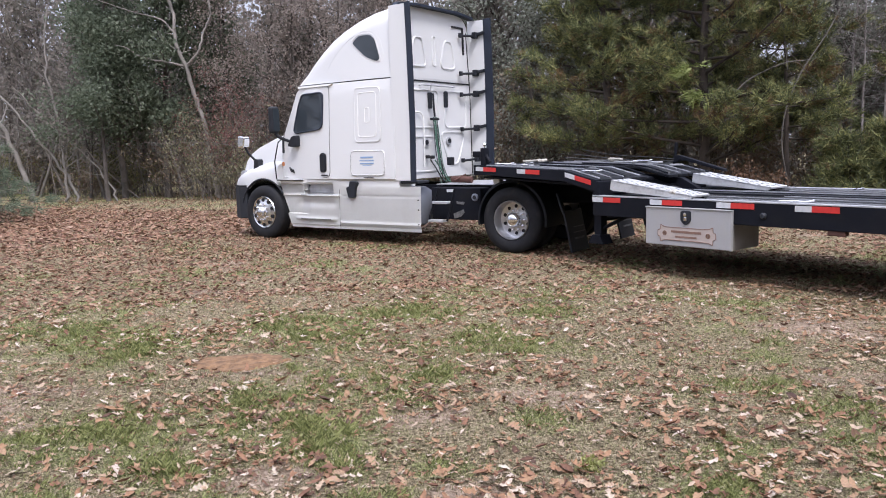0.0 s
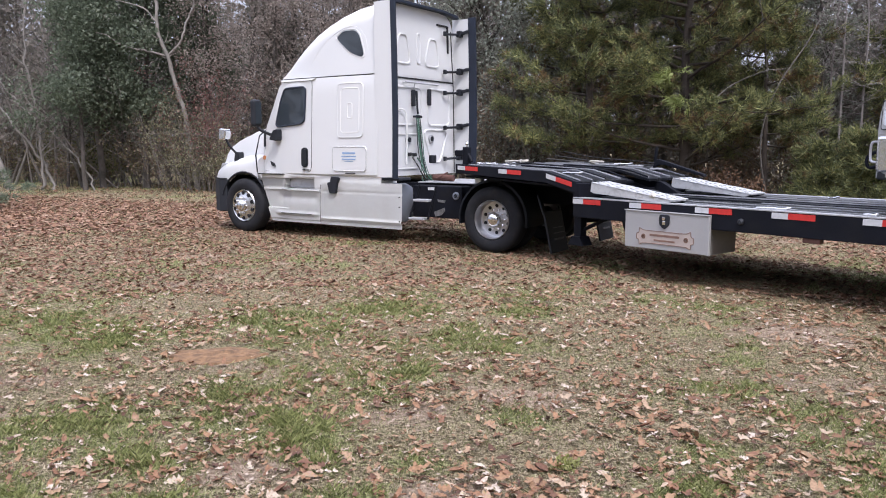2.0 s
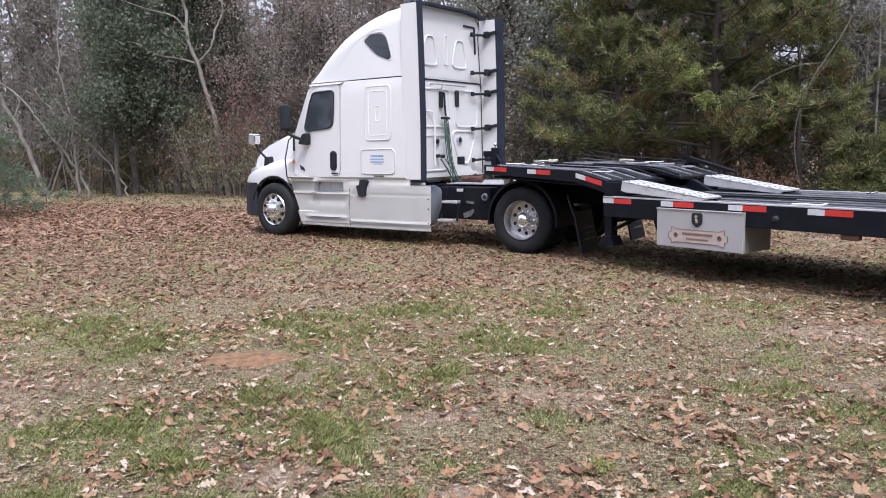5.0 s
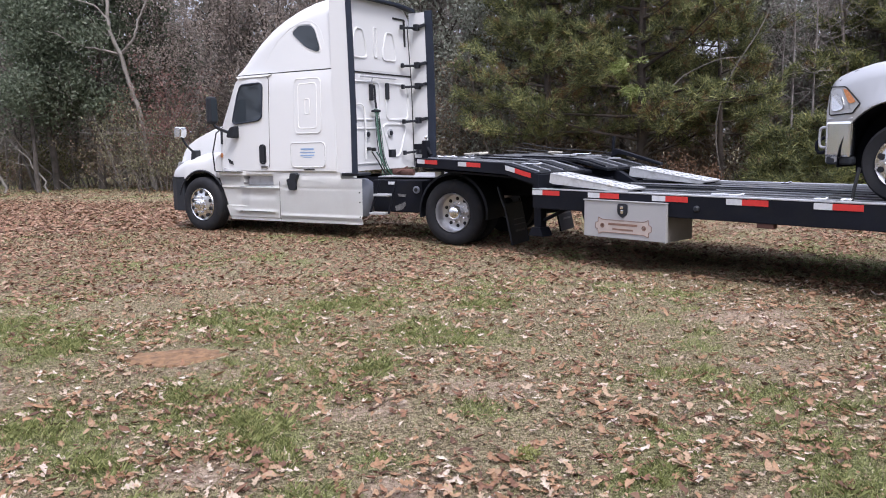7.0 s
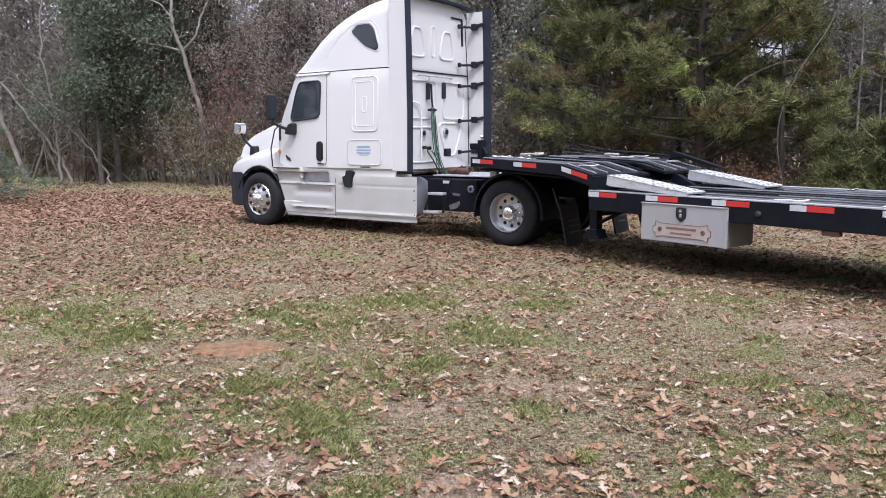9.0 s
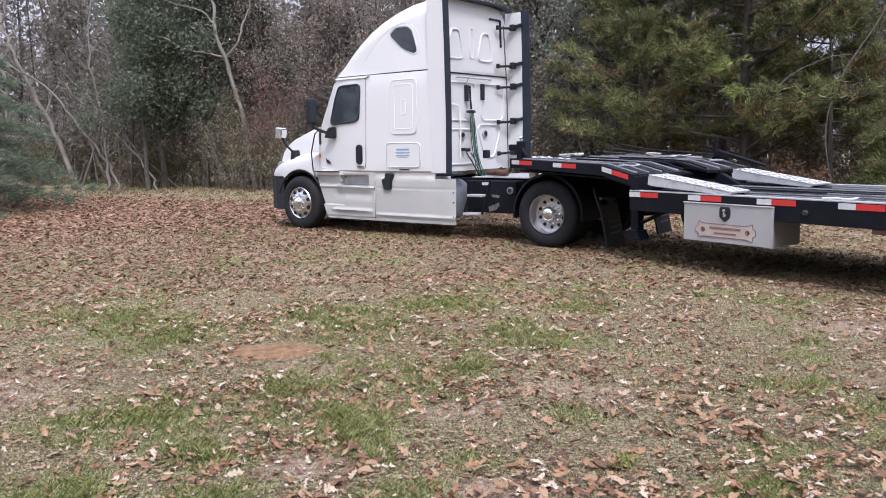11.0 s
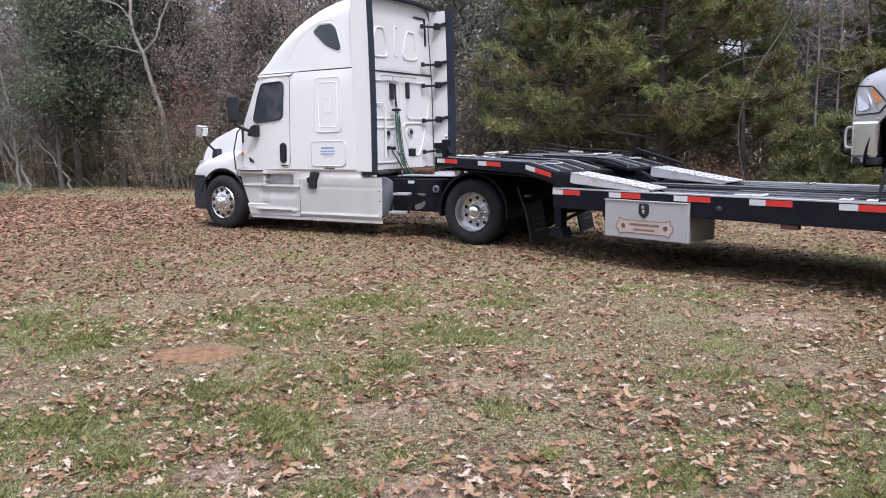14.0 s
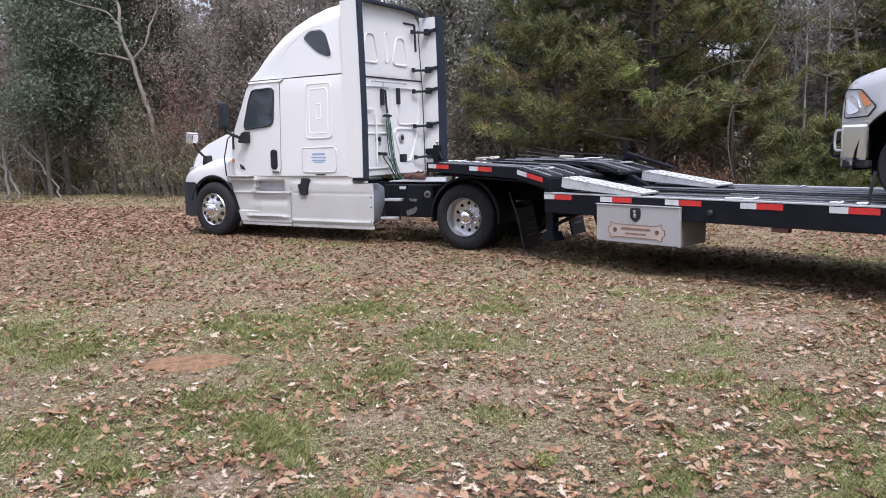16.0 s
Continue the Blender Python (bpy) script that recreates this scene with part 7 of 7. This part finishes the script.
p_line("door_gap", [(2.9, 1.8), (2.95, 1.3), (2.9, 0.8), (2.85, 0.5)], SEAM, 0.005)
p_line("bed_gap", [(3.1, 1.3), (3.1, 0.9), (3.1, 0.4)], SEAM, 0.008)
p_line("pillar_line", [(0.56, 1.36), (0.75, 1.47), (0.95, 1.6), (1.15, 1.7), (1.4, 1.79), (1.7, 1.83), (2.2, 1.84), (2.7, 1.81)], SEAM, 0.004, 0.002)
p_line("belt_moulding", [(0.86, 1.335), (1.2, 1.345), (1.7, 1.36), (2.8, 1.36)], SEAM, 0.009, 0.002)
p_line("body_crease", [(0.55, 0.705), (1.0, 0.71), (2.0, 0.72), (3.05, 0.725)], SILVER, 0.012)
p_line("sill_moulding", [(0.66, 0.46), (1.2, 0.5), (2.0, 0.53), (2.9, 0.53)], SILVER, 0.02)
p_line("sill_gap", [(0.64, 0.425), (1.5, 0.43), (2.9, 0.43)], SEAM, 0.007)
p_line("hood_gap", [(-0.62, 1.17), (-0.45, 1.25), (-0.1, 1.31), (0.3, 1.345), (0.5, 1.36)], SEAM, 0.0035)
part("arch_lip", tube([(0.585 * math.cos(radians(a)), p_side(0.585 * math.cos(radians(a)), HUBZ + 0.58 * math.sin(radians(a)) + 0.02) - 0.002, HUBZ + 0.585 * math.sin(radians(a))) for a in range(4, 172, 8)], 0.007, 6), SILVER, body, "", True)
for ax in (0.0, 3.75):
    bm = bmesh.new()
    rows = []
    for a in range(-5, 186, 10):
        c, s = math.cos(radians(a)), math.sin(radians(a))
        rows.append([bm.verts.new((ax + 0.575 * c, y, HUBZ + 0.57 * s)) for y in (0.03, 0.55)])
    for p, q in zip(rows, rows[1:]):
        bm.faces.new((p[0], p[1], q[1], q[0]))
    part("wheel_housing", bm, BLACK, pickup, "dark wheel housing")
    part("inner_panel", box(ax - 0.57, ax + 0.57, 0.5, PW - 0.5, 0.25, 0.95), BLACK, pickup)
for y, s in ((0.0, -1), (PW, 1)):
    wheel(pickup, (0.03, y + 0.01 * (1 if s < 0 else -1), HUBZ - 0.006), s, "convex", PR + 0.004, 0.22, 0.65)
    wheel(pickup, (3.75, y, HUBZ), s, "concave", PR, 0.23, 0.63)
part("underbody", box(-0.4, 4.8, 0.35, PW - 0.35, 0.26, 0.42, 0.02), BLACK, pickup, "dark underbody")
part("side_step", tube([(0.75, 0.02, 0.3), (2.8, 0.02, 0.3)], 0.035, 10), BLACK, pickup, "dark side step", True)
# front end
bump_pts = [(-0.87, 0.5), (-0.89, PW / 2), (-0.87, PW - 0.5), (-0.73, PW - 0.12), (-0.44, PW - 0.0), (-0.42, PW - 0.08), (-0.62, PW - 0.3), (-0.62, 0.3), (-0.42, 0.08), (-0.44, 0.0), (-0.73, 0.12)]
bump = part("bumper", prism(bump_pts, "z", 0.42, 0.78, 0.03), CHROME, pickup, "chrome front bumper")
part("valance", prism([(x * 0.985, 0.02 + y * 0.98) for x, y in bump_pts], "z", 0.35, 0.43, 0.02), GREYP, bump, "dark lower valance")
part("bumper_top", prism([(x * 0.985, 0.015 + y * 0.985) for x, y in bump_pts], "z", 0.78, 0.81, 0.01), SILVER, bump)
part("guard_loop", tube(curve_pts([(-0.72, 0.16, 0.52), (-0.79, 0.16, 0.53), (-0.805, 0.17, 0.62), (-0.79, 0.16, 0.71), (-0.72, 0.16, 0.72)], 4), 0.013, 8), ALU_DULL, bump, "bright guard loop", True)
part("tow_hook", tube(curve_pts([(-0.82, 0.42, 0.48), (-0.92, 0.42, 0.46), (-0.94, 0.42, 0.56), (-0.86, 0.42, 0.62)], 4), 0.018, 6), BLACK, bump)
part("grille", box(-0.8, -0.72, 0.45, PW - 0.45, 0.86, 1.16, 0.03), CHROME, pickup, "chrome grille")
hl = p_strip("headlamp", smooth_outline([(-0.715, 1.115), (-0.53, 1.105), (-0.37, 0.94), (-0.44, 0.85), (-0.70, 0.835)], 0.15, 3), LAMPGLASS, 0.012, 0.03, "clear headlamp with an amber reflector")
p_strip("amber_reflector", smooth_outline([(-0.56, 1.09), (-0.51, 1.075), (-0.41, 0.955), (-0.48, 0.94)], 0.2, 2), ORANGE, 0.016, 0.01, "amber reflector", hl)
p_line("headlamp_surround", smooth_outline([(-0.715, 1.115), (-0.53, 1.105), (-0.37, 0.94), (-0.44, 0.85), (-0.70, 0.835), (-0.715, 1.115)], 0.1, 2), SEAM, 0.007, 0.008)
p_strip("lamp_bowl", smooth_outline([(-0.69, 1.05), (-0.59, 1.04), (-0.53, 0.89), (-0.68, 0.87)], 0.3, 3), CHROME, 0.016, 0.01, "bright lamp bowl", hl)
# door mirror, handles and lettering
pm = part("door_mirror", prism(smooth_outline([(0.7, 1.345), (0.74, 1.385), (1.08, 1.455), (1.16, 1.44), (1.17, 1.34), (1.08, 1.315), (0.78, 1.315)], 0.15, 3), "y", -0.24, -0.05, 0.02), PLASTIC, pickup, "large dark towing mirror")
part("mirror_cap", prism(smooth_outline([(0.88, 1.43), (0.93, 1.51), (1.1, 1.53), (1.15, 1.5), (1.14, 1.45)], 0.2, 3), "y", -0.25, -0.08, 0.015), GREYP, pm, "dark mirror cap")
part("mirror_tip", prism(smooth_outline([(1.05, 1.46), (1.06, 1.535), (1.1, 1.54), (1.15, 1.5), (1.14, 1.46)], 0.2, 3), "y", -0.254, -0.09, 0.012), SILVER, pm, "silver mirror corner")
part("mirror_stay", tube([(0.74, 0.04, 1.31), (0.8, -0.06, 1.33), (0.95, -0.14, 1.34)], 0.03, 8), PLASTIC, pm)
part("mirror_foot", box(0.62, 0.82, -0.02, 0.07, 1.28, 1.36, 0.015), PLASTIC, pm)
for x in (1.3, 2.5):
    hb = p_strip("door_handle", rounded(x, x + 0.24, 1.165, 1.235, 0.03), CHROME, 0.03, 0.03, "chrome door handle")
    p_strip("handle_recess", rounded(x - 0.02, x + 0.26, 1.15, 1.25, 0.04), SEAM, 0.002, 0.006, "", hb)
for x0, x1, z0, z1 in ((0.575, 0.86, 1.005, 1.065), (0.575, 0.86, 0.945, 0.985), (0.575, 0.86, 0.92, 0.937), (0.36, 0.50, 1.005, 1.045)):
    p_strip("badge_bar", [(x0, z0), (x1, z0), (x1, z1), (x0, z1)], FADED, 0.008, 0.012, "dark badge plate")
part("aerial", tube([(0.55, PW - 0.12, 1.36), (0.6, PW - 0.12, 2.1)], 0.004, 5), PLASTIC, pickup)
# tie-down straps round the wheel
wst = thing("wheel_strap", PICKUP, "grey webbing strap over the pickup's front wheel", "strap")
part("webbing", tube([(0.03 + (PR + 0.016) * math.cos(radians(a)), -0.012, HUBZ - 0.006 + (PR + 0.016) * math.sin(radians(a))) for a in range(-28, 84, 8)], 0.008, 5), BLACKH, wst)
part("webbing_tail", tube([(0.4, -0.012, HUBZ - 0.15), (0.39, -0.02, 0.15), (0.37, -0.03, 0.0)], 0.008, 5), BLACKH, wst)
part("ratchet_strap", tube([(-0.34, -0.01, HUBZ - 0.05), (-0.37, -0.03, 0.12), (-0.385, -0.04, 0.0)], 0.018, 6), BLACKH, wst)
